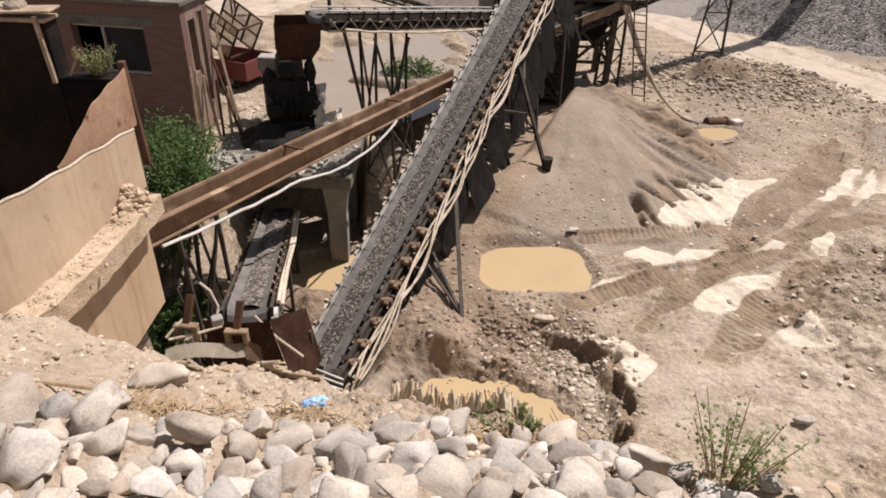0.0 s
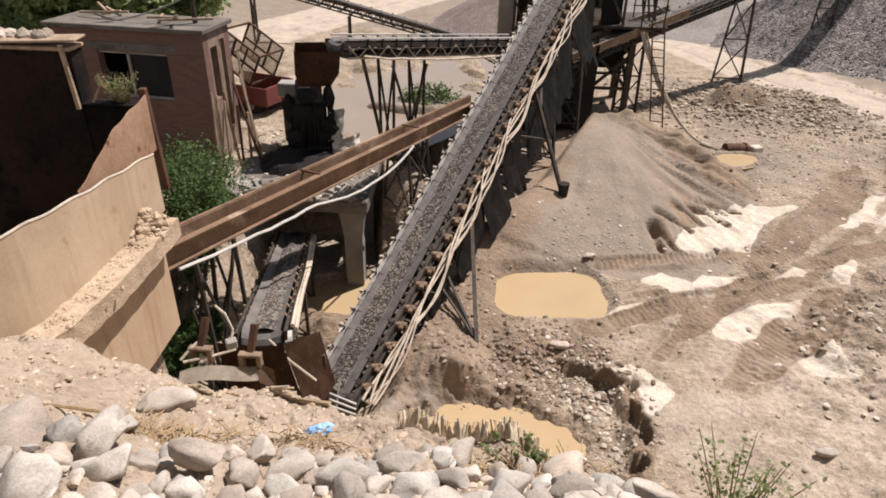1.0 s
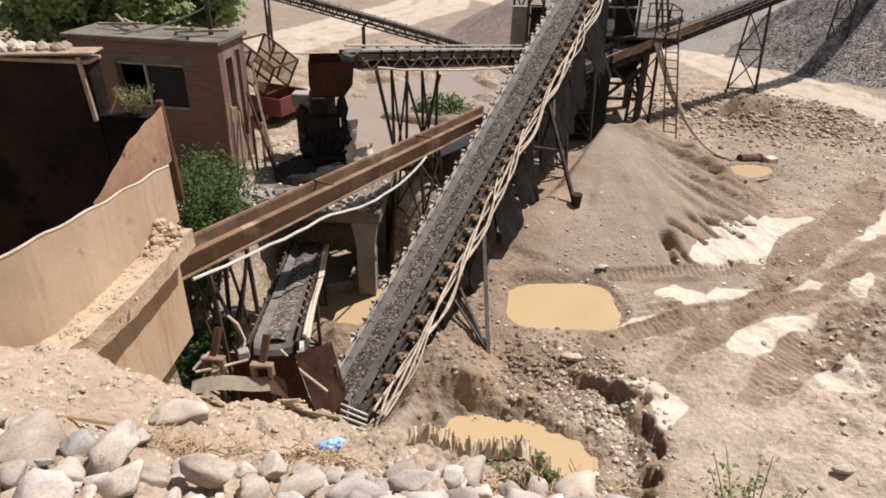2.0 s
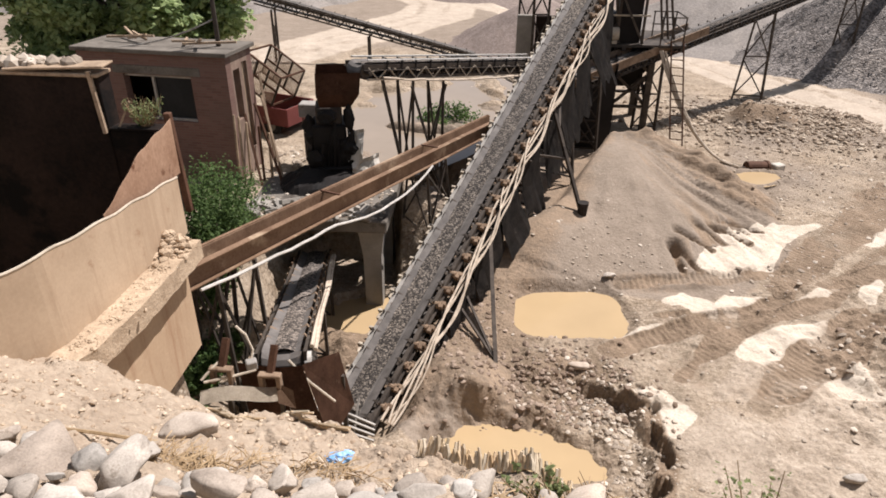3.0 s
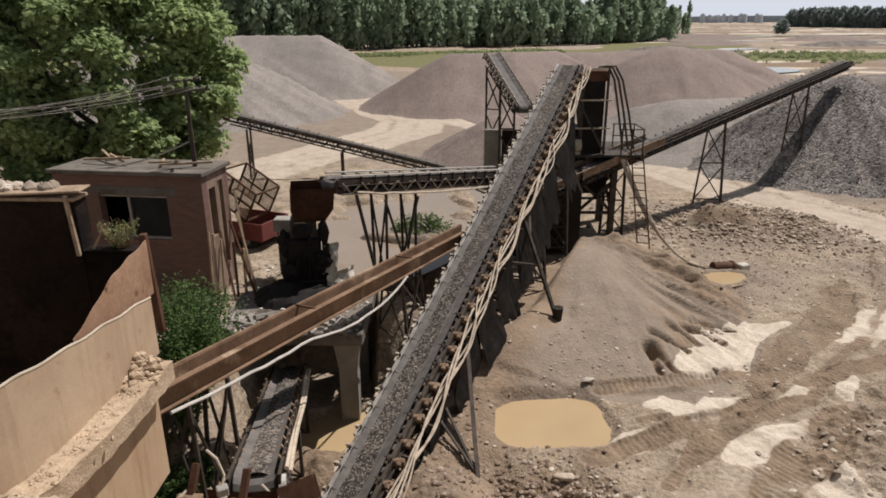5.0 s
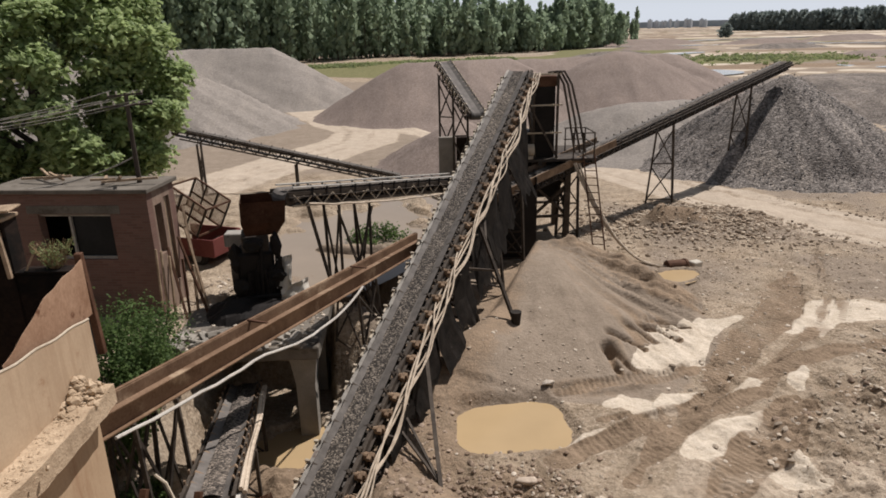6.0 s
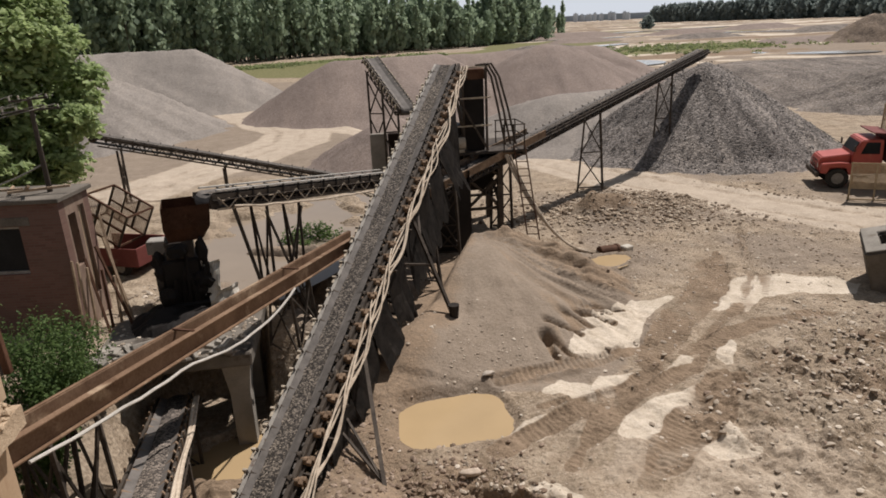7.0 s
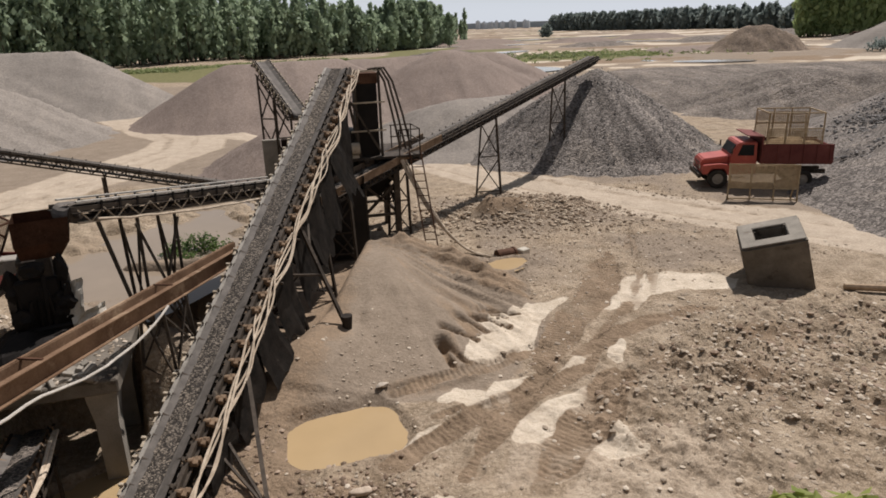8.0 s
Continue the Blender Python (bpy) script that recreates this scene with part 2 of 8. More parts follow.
def ground_mat():
    """Earth of the whole site: dug soil, pale crust, tyre tracks, roads, wet sand, green strips; where each lies comes from the sheet's layers."""
    m, n, l, b = nodes_of("site_earth", 0.95)
    pos = n.new("ShaderNodeNewGeometry").outputs["Position"]
    a1, a2 = n.new("ShaderNodeVertexColor"), n.new("ShaderNodeVertexColor")
    a1.layer_name, a2.layer_name = "soil", "cover"
    s1, s2 = n.new("ShaderNodeSeparateColor"), n.new("ShaderNodeSeparateColor")
    l.new(a1.outputs[0], s1.inputs[0])
    l.new(a2.outputs[0], s2.inputs[0])
    crust, brown_soil, road = s1.outputs
    bank, sand, green = s2.outputs
    a3, s3 = n.new("ShaderNodeVertexColor"), n.new("ShaderNodeSeparateColor")
    a3.layer_name = "tread"
    l.new(a3.outputs[0], s3.inputs[0])
    mid, fine, wide = noise_tex(n, l, pos, 1.3, 9, 0.62), noise_tex(n, l, pos, 9, 6, 0.6), noise_tex(n, l, pos, 0.35, 6, 0.6)
    v = n.new("ShaderNodeTexVoronoi")
    v.inputs["Scale"].default_value = 11.0
    l.new(pos, v.inputs["Vector"])
    grit = noise_tex(n, l, pos, 26, 5, 0.7)
    f = mathn(n, l, "ADD", mathn(n, l, "MULTIPLY", mid, 0.42), mathn(n, l, "ADD", mathn(n, l, "MULTIPLY", fine, 0.33), mathn(n, l, "MULTIPLY", grit, 0.25)))
    col = ramp(n, l, f, [(0.38, (0.112, 0.078, 0.048)), (0.5, (0.283, 0.217, 0.150)), (0.62, (0.475, 0.384, 0.282))])
    flecks = n.new("ShaderNodeTexVoronoi")  # gravel bits lying in the soil
    flecks.inputs["Scale"].default_value = 14.0
    l.new(pos, flecks.inputs["Vector"])
    tone = n.new("ShaderNodeSeparateColor")
    l.new(flecks.outputs["Color"], tone.inputs[0])
    bit = mathn(n, l, "MULTIPLY", mathn(n, l, "LESS_THAN", flecks.outputs["Distance"], 0.30), mathn(n, l, "GREATER_THAN", tone.outputs[1], 0.72))
    col = mixc(n, l, mathn(n, l, "MULTIPLY", bit, 0.75), col, ramp(n, l, tone.outputs[0], [(0.2, (0.12, 0.09, 0.065)), (0.8, (0.50, 0.425, 0.335))]))
    col = mixc(n, l, ramp(n, l, wide, [(0.42, (0, 0, 0)), (0.62, (0.4, 0.4, 0.4))]), col, (0.30, 0.243, 0.18))

    def edge(mask, lo=0.35, hi=0.62, amount=0.55):
        k = mathn(n, l, "ADD", mask, mathn(n, l, "MULTIPLY", mathn(n, l, "SUBTRACT", f, 0.5), amount))
        return ramp(n, l, k, [(lo, (0, 0, 0)), (hi, (1, 1, 1))])

    col = mixc(n, l, edge(sand), col, ramp(n, l, f, [(0.35, (0.175, 0.135, 0.098)), (0.65, (0.285, 0.228, 0.173))]))
    col = mixc(n, l, edge(road), col, ramp(n, l, f, [(0.35, (0.30, 0.239, 0.178)), (0.65, (0.49, 0.407, 0.315))]))
    col = mixc(n, l, edge(bank), col, ramp(n, l, f, [(0.33, (0.24, 0.175, 0.118)), (0.67, (0.49, 0.392, 0.288))]))
    col = mixc(n, l, edge(crust, 0.38, 0.54, 0.5), col, ramp(n, l, f, [(0.36, (0.37, 0.30, 0.22)), (0.62, (0.60, 0.515, 0.41))]))
    col = mixc(n, l, edge(brown_soil, 0.36, 0.66, 1.3), col, ramp(n, l, f, [(0.36, (0.122, 0.085, 0.054)), (0.64, (0.305, 0.222, 0.150))]))
    # bars pressed by the treads, across the way of the wheels
    wob = mathn(n, l, "ADD", s3.outputs[1], mathn(n, l, "MULTIPLY", mid, 0.10))
    bar = mathn(n, l, "MULTIPLY", mathn(n, l, "SINE", mathn(n, l, "MULTIPLY", wob, 42.0)), s3.outputs[0])
    col = mixc(n, l, mathn(n, l, "MULTIPLY", mathn(n, l, "MAXIMUM", bar, 0.0), 0.42), col, (0.135, 0.098, 0.066))
    col = mixc(n, l, edge(green), col, ramp(n, l, f, [(0.3, (0.075, 0.085, 0.03)), (0.7, (0.23, 0.20, 0.10))]))
    l.new(col, b.inputs["Base Color"])
    h = mathn(n, l, "ADD", mathn(n, l, "MULTIPLY", mid, 1.2), mathn(n, l, "ADD", mathn(n, l, "ADD", fine, mathn(n, l, "MULTIPLY", grit, 0.55)), mathn(n, l, "ADD", mathn(n, l, "MULTIPLY", v.outputs["Distance"], -0.5), mathn(n, l, "MULTIPLY", bit, 0.25))))
    h = mathn(n, l, "MULTIPLY", h, mathn(n, l, "SUBTRACT", 1.0, mathn(n, l, "MULTIPLY", mathn(n, l, "ADD", mathn(n, l, "ADD", sand, crust), road, True), 0.55)))
    h = mathn(n, l, "SUBTRACT", h, mathn(n, l, "MULTIPLY", bar, 0.13))
    bump(n, l, b, h, 0.75, 0.07)
    return m


M_GROUND = ground_mat()
M_PILE_UMBER = gravel("dark_mixed_gravel", (0.12, 0.10, 0.085), (0.175, 0.148, 0.125), (0.25, 0.215, 0.185), 7, 0.15, 0.9, (0.7, 1.25))
M_PILE_OCHRE = gravel("bare_reddish_earth", (0.14, 0.105, 0.078), (0.19, 0.145, 0.108), (0.26, 0.20, 0.15), 4, 0.12, 0.9, (0.65, 1.3))
M_PILE_DARK = gravel("dark_crushed_stone", (0.088, 0.076, 0.067), (0.17, 0.149, 0.132), (0.30, 0.262, 0.23), 10, 0.2, 0.8)
M_PILE_GREY = gravel("grey_fine_gravel", (0.19, 0.166, 0.142), (0.232, 0.203, 0.175), (0.275, 0.24, 0.208), 12, 0.12, 0.15, (0.9, 1.08), 0.35)
M_PILE_BROWN = gravel("brown_sand", (0.175, 0.135, 0.112), (0.215, 0.168, 0.14), (0.255, 0.202, 0.17), 12, 0.12, 0.15, (0.9, 1.08), 0.35)


# ---- building helpers ----
def mesh_from(name, verts, faces, material, smooth=False):
    me = bpy.data.meshes.new(name)
    me.from_pydata([tuple(v) for v in verts], [], [tuple(f) for f in faces])
    me.materials.append(material)
    if smooth:
        me.polygons.foreach_set("use_smooth", [True] * len(me.polygons))
    me.update()
    return me


def bm_mesh(name, bm, material, smooth=False):
    bmesh.ops.recalc_face_normals(bm, faces=bm.faces)
    me = bpy.data.meshes.new(name)
    bm.to_mesh(me)
    bm.free()
    me.materials.append(material)
    if smooth:
        me.polygons.foreach_set("use_smooth", [True] * len(me.polygons))
    return me


def part(name, bm, material, parent, label="", smooth=False):
    me = bm_mesh(name, bm, material, smooth) if isinstance(bm, bmesh.types.BMesh) else bm
    ob = new(name, me)
    ob.parent = parent
    return tagged(ob, label)


def piece(name, me, parent, m):
    ob = new(name, me)
    ob.parent, ob.matrix_basis = parent, m
    return ob


def thing(name, m, label, category, group="", kind=""):
    ob = new(name)
    ob.empty_display_size = 0.3
    ob.matrix_basis = m
    return tagged(ob, label, category, group, kind)


def solo(name, me, label, category, group="", kind="", m=None):
    ob = new(name, me)
    if m is not None:
        ob.matrix_basis = m
    return tagged(ob, label, category, group, kind)


def box(bm, c, s, rot=None, bevel=0.0):
    m = Matrix.Translation(c) @ (rot.to_4x4() if rot is not None else Matrix()) @ Matrix.Diagonal((*s, 1))
    r = bmesh.ops.create_cube(bm, size=1, matrix=m)
    if bevel:
        es = list({e for v in r["verts"] for e in v.link_edges})
        bmesh.ops.bevel(bm, geom=es, offset=bevel, segments=1, affect="EDGES")
    return bm


def along(p0, p1):
    """Turn whose x runs from p0 to p1, with y level."""
    d = (Vector(p1) - Vector(p0)).normalized()
    y = Vector((0, 0, 1)).cross(d)
    y = y.normalized() if y.length > 1e-4 else Vector((0, 1, 0))
    return Matrix((d, y, d.cross(y))).transposed()


def beam(bm, p0, p1, w, h=None):
    p0, p1 = Vector(p0), Vector(p1)
    return box(bm, (p0 + p1) / 2, ((p1 - p0).length, w, h or w), along(p0, p1))


def angle_bar(bm, p0, p1, w, t=0.012):
    """An L-section bar."""
    p0, p1 = Vector(p0), Vector(p1)
    r = along(p0, p1)
    n = (p1 - p0).length
    box(bm, (p0 + p1) / 2, (n, w, t), r)
    return box(bm, (p0 + p1) / 2 + r @ Vector((0, w / 2, w / 2)), (n, t, w), r)


def tube(bm, pts, r, n=6):
    pts = [Vector(p) for p in pts]
    rings = []
    for i, p in enumerate(pts):
        d = (pts[min(i + 1, len(pts) - 1)] - pts[max(i - 1, 0)]).normalized()
        a = d.cross(Vector((0.13, 0.21, 1))).normalized()
        b = d.cross(a)
        rr = r[i] if isinstance(r, (list, tuple)) else r
        rings.append([bm.verts.new(p + (a * math.cos(2 * math.pi * k / n) + b * math.sin(2 * math.pi * k / n)) * rr) for k in range(n)])
    for r0, r1 in zip(rings, rings[1:]):
        for k in range(n):
            bm.faces.new((r0[k], r0[(k + 1) % n], r1[(k + 1) % n], r1[k]))
    bm.faces.new(rings[0][::-1])
    bm.faces.new(rings[-1])
    return bm


def drum(bm, p0, p1, r, n=14):
    return tube(bm, [p0, p1], r, n)


def sag(p0, p1, drop, n=12, wob=0.0, seed=0):
    rnd = random.Random(seed)
    p0, p1 = Vector(p0), Vector(p1)
    return [p0.lerp(p1, i / n) + Vector((rnd.uniform(-wob, wob), rnd.uniform(-wob, wob), -4 * drop * (i / n) * (1 - i / n) + rnd.uniform(-wob, wob))) for i in range(n + 1)]


# smooth random fields, for arrays
def hash2(ix, iy, seed):
    h = (ix.astype(np.int64) * 374761393 + iy.astype(np.int64) * 668265263 + seed * 1442695041) & 0xFFFFFFFF
    h = ((h ^ (h >> 13)) * 1274126177) & 0xFFFFFFFF
    return ((h ^ (h >> 16)) & 0xFFFF) / 65535.0


def vnoise(x, y, seed=0):
    ix, iy = np.floor(x), np.floor(y)
    fx, fy = x - ix, y - iy
    fx, fy = fx * fx * (3 - 2 * fx), fy * fy * (3 - 2 * fy)
    a, b = hash2(ix, iy, seed), hash2(ix + 1, iy, seed)
    c, d = hash2(ix, iy + 1, seed), hash2(ix + 1, iy + 1, seed)
    return (a + (b - a) * fx) * (1 - fy) + (c + (d - c) * fx) * fy - 0.5


def fbm(x, y, scale, octaves=4, seed=0, gain=0.5):
    out, amp = 0.0, 1.0
    for i in range(octaves):
        out = out + amp * vnoise(x * scale + 17.3 * i, y * scale - 9.1 * i, seed + i)
        scale, amp = scale * 2.03, amp * gain
    return out


def sstep(a, b, v):
    t = np.clip((v - a) / (b - a), 0, 1)
    return t * t * (3 - 2 * t)


def seg_dist(x, y, x0, y0, x1, y1):
    dx, dy = x1 - x0, y1 - y0
    t = np.clip(((x - x0) * dx + (y - y0) * dy) / (dx * dx + dy * dy + 1e-9), 0, 1)
    return np.hypot(x - x0 - t * dx, y - y0 - t * dy), t


def line_dist(x, y, pts):
    d = np.full(np.shape(x), 1e9)
    for (x0, y0), (x1, y1) in zip(pts, pts[1:]):
        d = np.minimum(d, seg_dist(x, y, x0, y0, x1, y1)[0])
    return d


def blob(x, y, cx, cy, rx, ry, turn=0.0, square=2.0):
    c, s = math.cos(radians(turn)), math.sin(radians(turn))
    u, v = (x - cx) * c + (y - cy) * s, -(x - cx) * s + (y - cy) * c
    return (np.abs(u / rx) ** square + np.abs(v / ry) ** square) ** (1 / square)


# ---- ground: one sheet, the dug pit, the bank with the stones, the terrace of the house ----
EDGE_X = [-80, -9, -5, -2.7, -1.6, -0.7, -0.12, 0.69, 1.0, 1.6, 2.5, 6, 20, 80]
EDGE_Y = [5, 5, 5.0, 4.65, 4.5, 3.45, 3.0, 2.55, 2.1, 1.75, 1.6, 0.8, -2, -14]
# ponds: centre, radii, turn, water level
POND_FRONT = (2.14, 13.20, 1.38, 1.03, 4, -0.12)
POND_NEAR = (1.0, 8.9, 1.60, 0.85, -8, -0.42)
POND_UNDER = (-2.5, 12.8, 1.15, 0.85, 25, -0.12)
POND_BACK = (-2.5, 22.6, 2.6, 4.9, -18, 1.72)
PUDDLE = (9.3, 21.9, 1.1, 0.55, 25, 0.06)
PONDS = (POND_FRONT, POND_NEAR, POND_UNDER, POND_BACK, PUDDLE)
# wheel and track marks: line, half width, depth
RUTS = [
    ([(3.5, 14.42), (5.06, 14.63), (6.75, 15.05), (7.99, 15.65)], 0.22, 0.15),
    ([(7.4, 14.5), (8.6, 15.86), (9.41, 16.8), (10.67, 17.9), (12.4, 20.1), (13.6, 22.0)], 0.58, 0.06),
    ([(9.6, 15.6), (11.2, 16.9), (12.0, 17.6)], 0.17, 0.06),
    ([(12.0, 17.6), (12.4, 18.1), (13.5, 19.6), (16.2, 24.8)], 0.15, 0.028),
    ([(8.7, 14.9), (10.54, 15.7), (11.86, 16.0), (14.66, 16.3)], 0.34, 0.06),
    ([(2.9, 11.8), (3.79, 12.11), (5.28, 12.85), (6.61, 13.48), (7.86, 14.56)], 0.34, 0.13),
    ([(4.19, 11.0), (5.77, 12.67), (6.86, 13.39), (8.41, 14.04), (9.3, 14.9)], 0.30, 0.11),
    ([(5.53, 10.2), (6.61, 11.17), (7.79, 12.12), (8.79, 13.11), (9.93, 13.93)], 0.52, 0.08),
    ([(13.0, 18.0), (13.5, 18.8), (14.2, 20.0)], 0.18, 0.03),
    ([(4.2, 13.05), (5.6, 13.2), (6.9, 13.55)], 0.10, 0.10),
    ([(12.9, 20.0), (15.2, 23.0), (17.3, 26.0)], 0.22, 0.022),
    ([(12.6, 20.6), (13.6, 23.0), (14.6, 26.5)], 0.20, 0.02),
]
# short gullies cut into the rim of the pale crust, each a line in plan, their shade painted brown
GULLIES = [((7.15, 17.95), (8.05, 17.5)), ((6.55, 17.4), (7.43, 16.75)), ((6.1, 17.25), (6.65, 16.5)), ((5.45, 16.75), (6.2, 16.0)), ((5.15, 16.2), (5.2, 14.9)), ((5.25, 16.25), (5.6, 15.0)), ((6.9, 17.75), (7.6, 17.25))]
TRACK_B = [(17.4, 24.3), (11.9, 17.1), (8.8, 14.0), (5.85, 12.75), (3.8, 11.1)]
ROAD_R = [(-2, 62), (5, 53), (11.6, 44), (14.7, 35.2), (19.8, 26.4), (25, 18.5), (34, 8)]
ROAD_L = [(-17, 32), (-11.6, 38.5), (-8.0, 46), (-4.6, 53), (-4.4, 59), (-7.5, 67), (-12, 76), (-11, 86), (-8, 97), (2, 112)]
CRACK = [(2.07, 10.87), (2.3, 10.56), (2.99, 10.29), (3.35, 9.82), (3.37, 9.19), (3.47, 8.69), (3.2, 7.9), (3.05, 7.3)]
# pale dried mud between the marks: outlines in plan
CRUSTS = [
    [(5.53, 15.15), (6.04, 15.98), (6.96, 16.46), (6.67, 17.08), (7.88, 17.69), (8.71, 18.31), (10.03, 18.41), (8.77, 17.37), (7.95, 16.42), (7.49, 15.47), (6.46, 15.14)],
    [(10.91, 17.27), (11.99, 18.62), (12.83, 19.32), (14.37, 19.27), (15.85, 18.48), (16.1, 17.92), (15.42, 17.35), (14.0, 17.77), (12.76, 17.82), (11.64, 17.01)],
    [(7.55, 13.83), (8.56, 14.74), (8.83, 14.32), (7.98, 13.92)],
    [(4.56, 13.69), (5.05, 14.12), (5.53, 13.81), (5.53, 13.35), (5.08, 13.35)],
    [(5.71, 13.61), (6.05, 14.05), (6.84, 14.13), (6.68, 13.69), (5.95, 13.39)],
    [(5.58, 11.62), (6.04, 12.24), (6.92, 12.8), (7.92, 12.91), (7.36, 12.39), (6.59, 11.82), (6.03, 11.47)],
    [(6.9, 10.87), (7.47, 11.3), (7.81, 11.3), (7.71, 10.8), (7.94, 10.52), (7.39, 10.46)],
    [(9.91, 15.34), (10.02, 14.93), (9.49, 14.09), (9.27, 14.33)],
    [(3.1, 10.35), (3.7, 10.35), (4.1, 9.8), (3.65, 9.3), (3.4, 9.8)],
    [(2.9, 12.0), (3.7, 12.5), (4.3, 12.7), (4.0, 12.1), (3.3, 11.6)],
]


def inside(x, y, pts):
    """Distance to a closed outline, negative inside it."""
    d = line_dist(x, y, pts + pts[:1])
    hit = np.zeros(np.shape(x), bool)
    for (x0, y0), (x1, y1) in zip(pts, pts[1:] + pts[:1]):
        cross = (y0 > y) != (y1 > y)
        hit ^= cross & (x < (x1 - x0) * (y - y0) / (y1 - y0 + 1e-12) + x0)
    return np.where(hit, -d, d)


def run_of(x, y, pts):
    """Distance from a line and the way along it."""
    best, way, done = np.full(np.shape(x), 1e9), np.zeros(np.shape(x)), 0.0
    for (x0, y0), (x1, y1) in zip(pts, pts[1:]):
        d, t = seg_dist(x, y, x0, y0, x1, y1)
        n = math.hypot(x1 - x0, y1 - y0)
        way = np.where(d < best, done + t * n, way)
        best = np.minimum(best, d)
        done += n
    return best, way


def bank_top(x, y):
    z = np.where(y < 1, 6.9 - 0.03 * np.abs(y), 6.9 - 0.72 * np.clip(y - 1, 0, 1))
    z = z - 0.70 * np.clip(y - 2, 0, 40)
    return z + 0.2 * np.clip(-2 - x, 0, 2.5)


def ground_z(x, y):
    x, y = np.asarray(x, float), np.asarray(y, float)
    r = np.hypot(x, y)
    near = 1 - sstep(35, 60, r)
    z = 0.10 * fbm(x, y, 0.5, 4, 3) + 0.12 * near * fbm(x, y, 1.7, 4, 9, 0.55) + 0.9 * (1 - near) * fbm(x, y, 0.045, 5, 5) * sstep(60, 140, r)
    z = z + 0.035 * (1 - sstep(22, 34, r)) * fbm(x, y, 4.2, 3, 83, 0.6)
    # lumpy dug soil on the right
    lump = sstep(1.1, 0.6, blob(x, y, 13.5, 12.2, 7.5, 4.2, 15))
    z = z + lump * (0.10 + 0.20 * fbm(x, y, 0.6, 3, 21) + 0.28 * fbm(x, y, 2.2, 4, 22, 0.65))
    z = z + sstep(1.2, 0.4, blob(x, y, 2.4, 10.0, 1.9, 1.5)) * 0.40 * fbm(x, y, 1.7, 4, 31, 0.6)
    # terrace of the house and the crusher, falling to the pit
    ter = sstep(13.6, 15.3, y + 0.35 * fbm(x, y, 0.7, 3, 8) - 1.5 * sstep(-5.6, -5.0, x) * sstep(-1.9, -2.3, x) * sstep(16.6, 15.6, y)) * sstep(0.9, -1.5, x - 1.5 * sstep(16.5, 19.5, y))
    ter = np.maximum(ter, sstep(8.2, 13.5, y) * sstep(-3.9, -5.2, x))
    ter = ter * (1 - 0.12 * sstep(16, 20, y)) * (1 - 0.8 * sstep(26, 38, y))
    z = z + 2.2 * ter
    z = z + 1.7 * sstep(-2.9, -5.0, x) * sstep(12.5, 10, y) * (1 + 0.3 * fbm(x, y, 1.2, 4, 38))
    z = np.maximum(z, 3.12 * sstep(-3.80, -3.98, x) * sstep(7.2, 6.9, y))
    # spoil mound below the screens, with gullies
    dx, dy = x - 4.5, y - 22.4
    ang = np.arctan2(dy, dx)
    d = np.hypot(dx / np.where(dx > 0, 5.0, 9.0), dy / np.where(dy > 0, 1.1, 8.2))
    calm = 1 - 0.7 * sstep(1.1, 0.9, d)
    rill = np.abs(vnoise(ang * 12 + 1.4 * d + 1.3 * fbm(x, y, 0.5, 3, 4), d * 1.6, 41)) * sstep(0.12, 0.45, d) * sstep(1.15, 0.85, d)
    rill = rill + (0.5 * np.abs(vnoise(ang * 34 + 2.2 * fbm(x, y, 0.6, 3, 76), d * 2.4, 42)) + 0.22 * np.abs(vnoise(ang * 80 + 2.5 * fbm(x, y, 0.8, 3, 78), d * 4, 43))) * sstep(0.2, 0.5, d) * sstep(1.1, 0.9, d) * sstep(-1.9, -1.2, ang)
    lee = sstep(0.05, 0.8, (5.4 * (4.5 - x) - 2.3 * (22.4 - y)) / 5.87)  # steep side of the crest
    z = z * calm + 0.07 * sstep(1.0, 0.975, d) * (1 - 0.85 * lee)
    z = z + (1.42 * np.clip(1 - d, 0, 1) ** 0.95 * (1 + 0.16 * fbm(x, y, 0.5, 3, 14)) - (0.16 + 0.5 * sstep(-1.5, -0.7, ang)) * rill) * (1 - 0.85 * lee)
    q, way = run_of(x, y, [(4.9, 23.5), (7.0, 21.9), (8.6, 20.1)])
    z = z + (0.85 - 0.12 * way) * np.clip(1 - q / 1.0, 0, 1) * (1 + 0.7 * fbm(x, y, 1.2, 4, 15)) + 0.12 * sstep(1.3, 0.3, q) * fbm(x, y, 3.0, 3, 16)
    z = z + 0.85 * np.clip(1 - blob(x, y, 0.9, 16.3, 2.6, 2.6), 0, 1)
    z = z + 0.62 * sstep(1.25, 0.1, blob(x, y, -0.15, 10.25, 1.0, 1.15)) * (1 + 0.25 * fbm(x, y, 0.9, 3, 37)) - 0.10 * sstep(1.2, 0.5, blob(x, y, 0.5, 11.2, 0.7, 0.8))
    z = z + 0.5 * np.clip(1 - blob(x, y, -2.75, 11.1, 0.7, 0.9), 0, 1) * (1 + 0.8 * fbm(x, y, 2.0, 3, 36))
    z = z - 0.55 * sstep(1.2, 0.5, blob(x, y, -2.1, 9.6, 1.2, 0.9, 60))
    # rubble heap by the ruts
    z = z + 0.55 * np.clip(1 - blob(x, y, 13.0, 28.4, 5.0, 3.0, 10), 0, 1) * (1 + fbm(x, y, 0.9, 3, 34)) + 0.75 * np.clip(1 - blob(x, y, 10.9, 28.0, 1.1, 0.9), 0, 1) + 0.7 * np.clip(1 - blob(x, y, 12.2, 27.8, 1.0, 0.9), 0, 1)
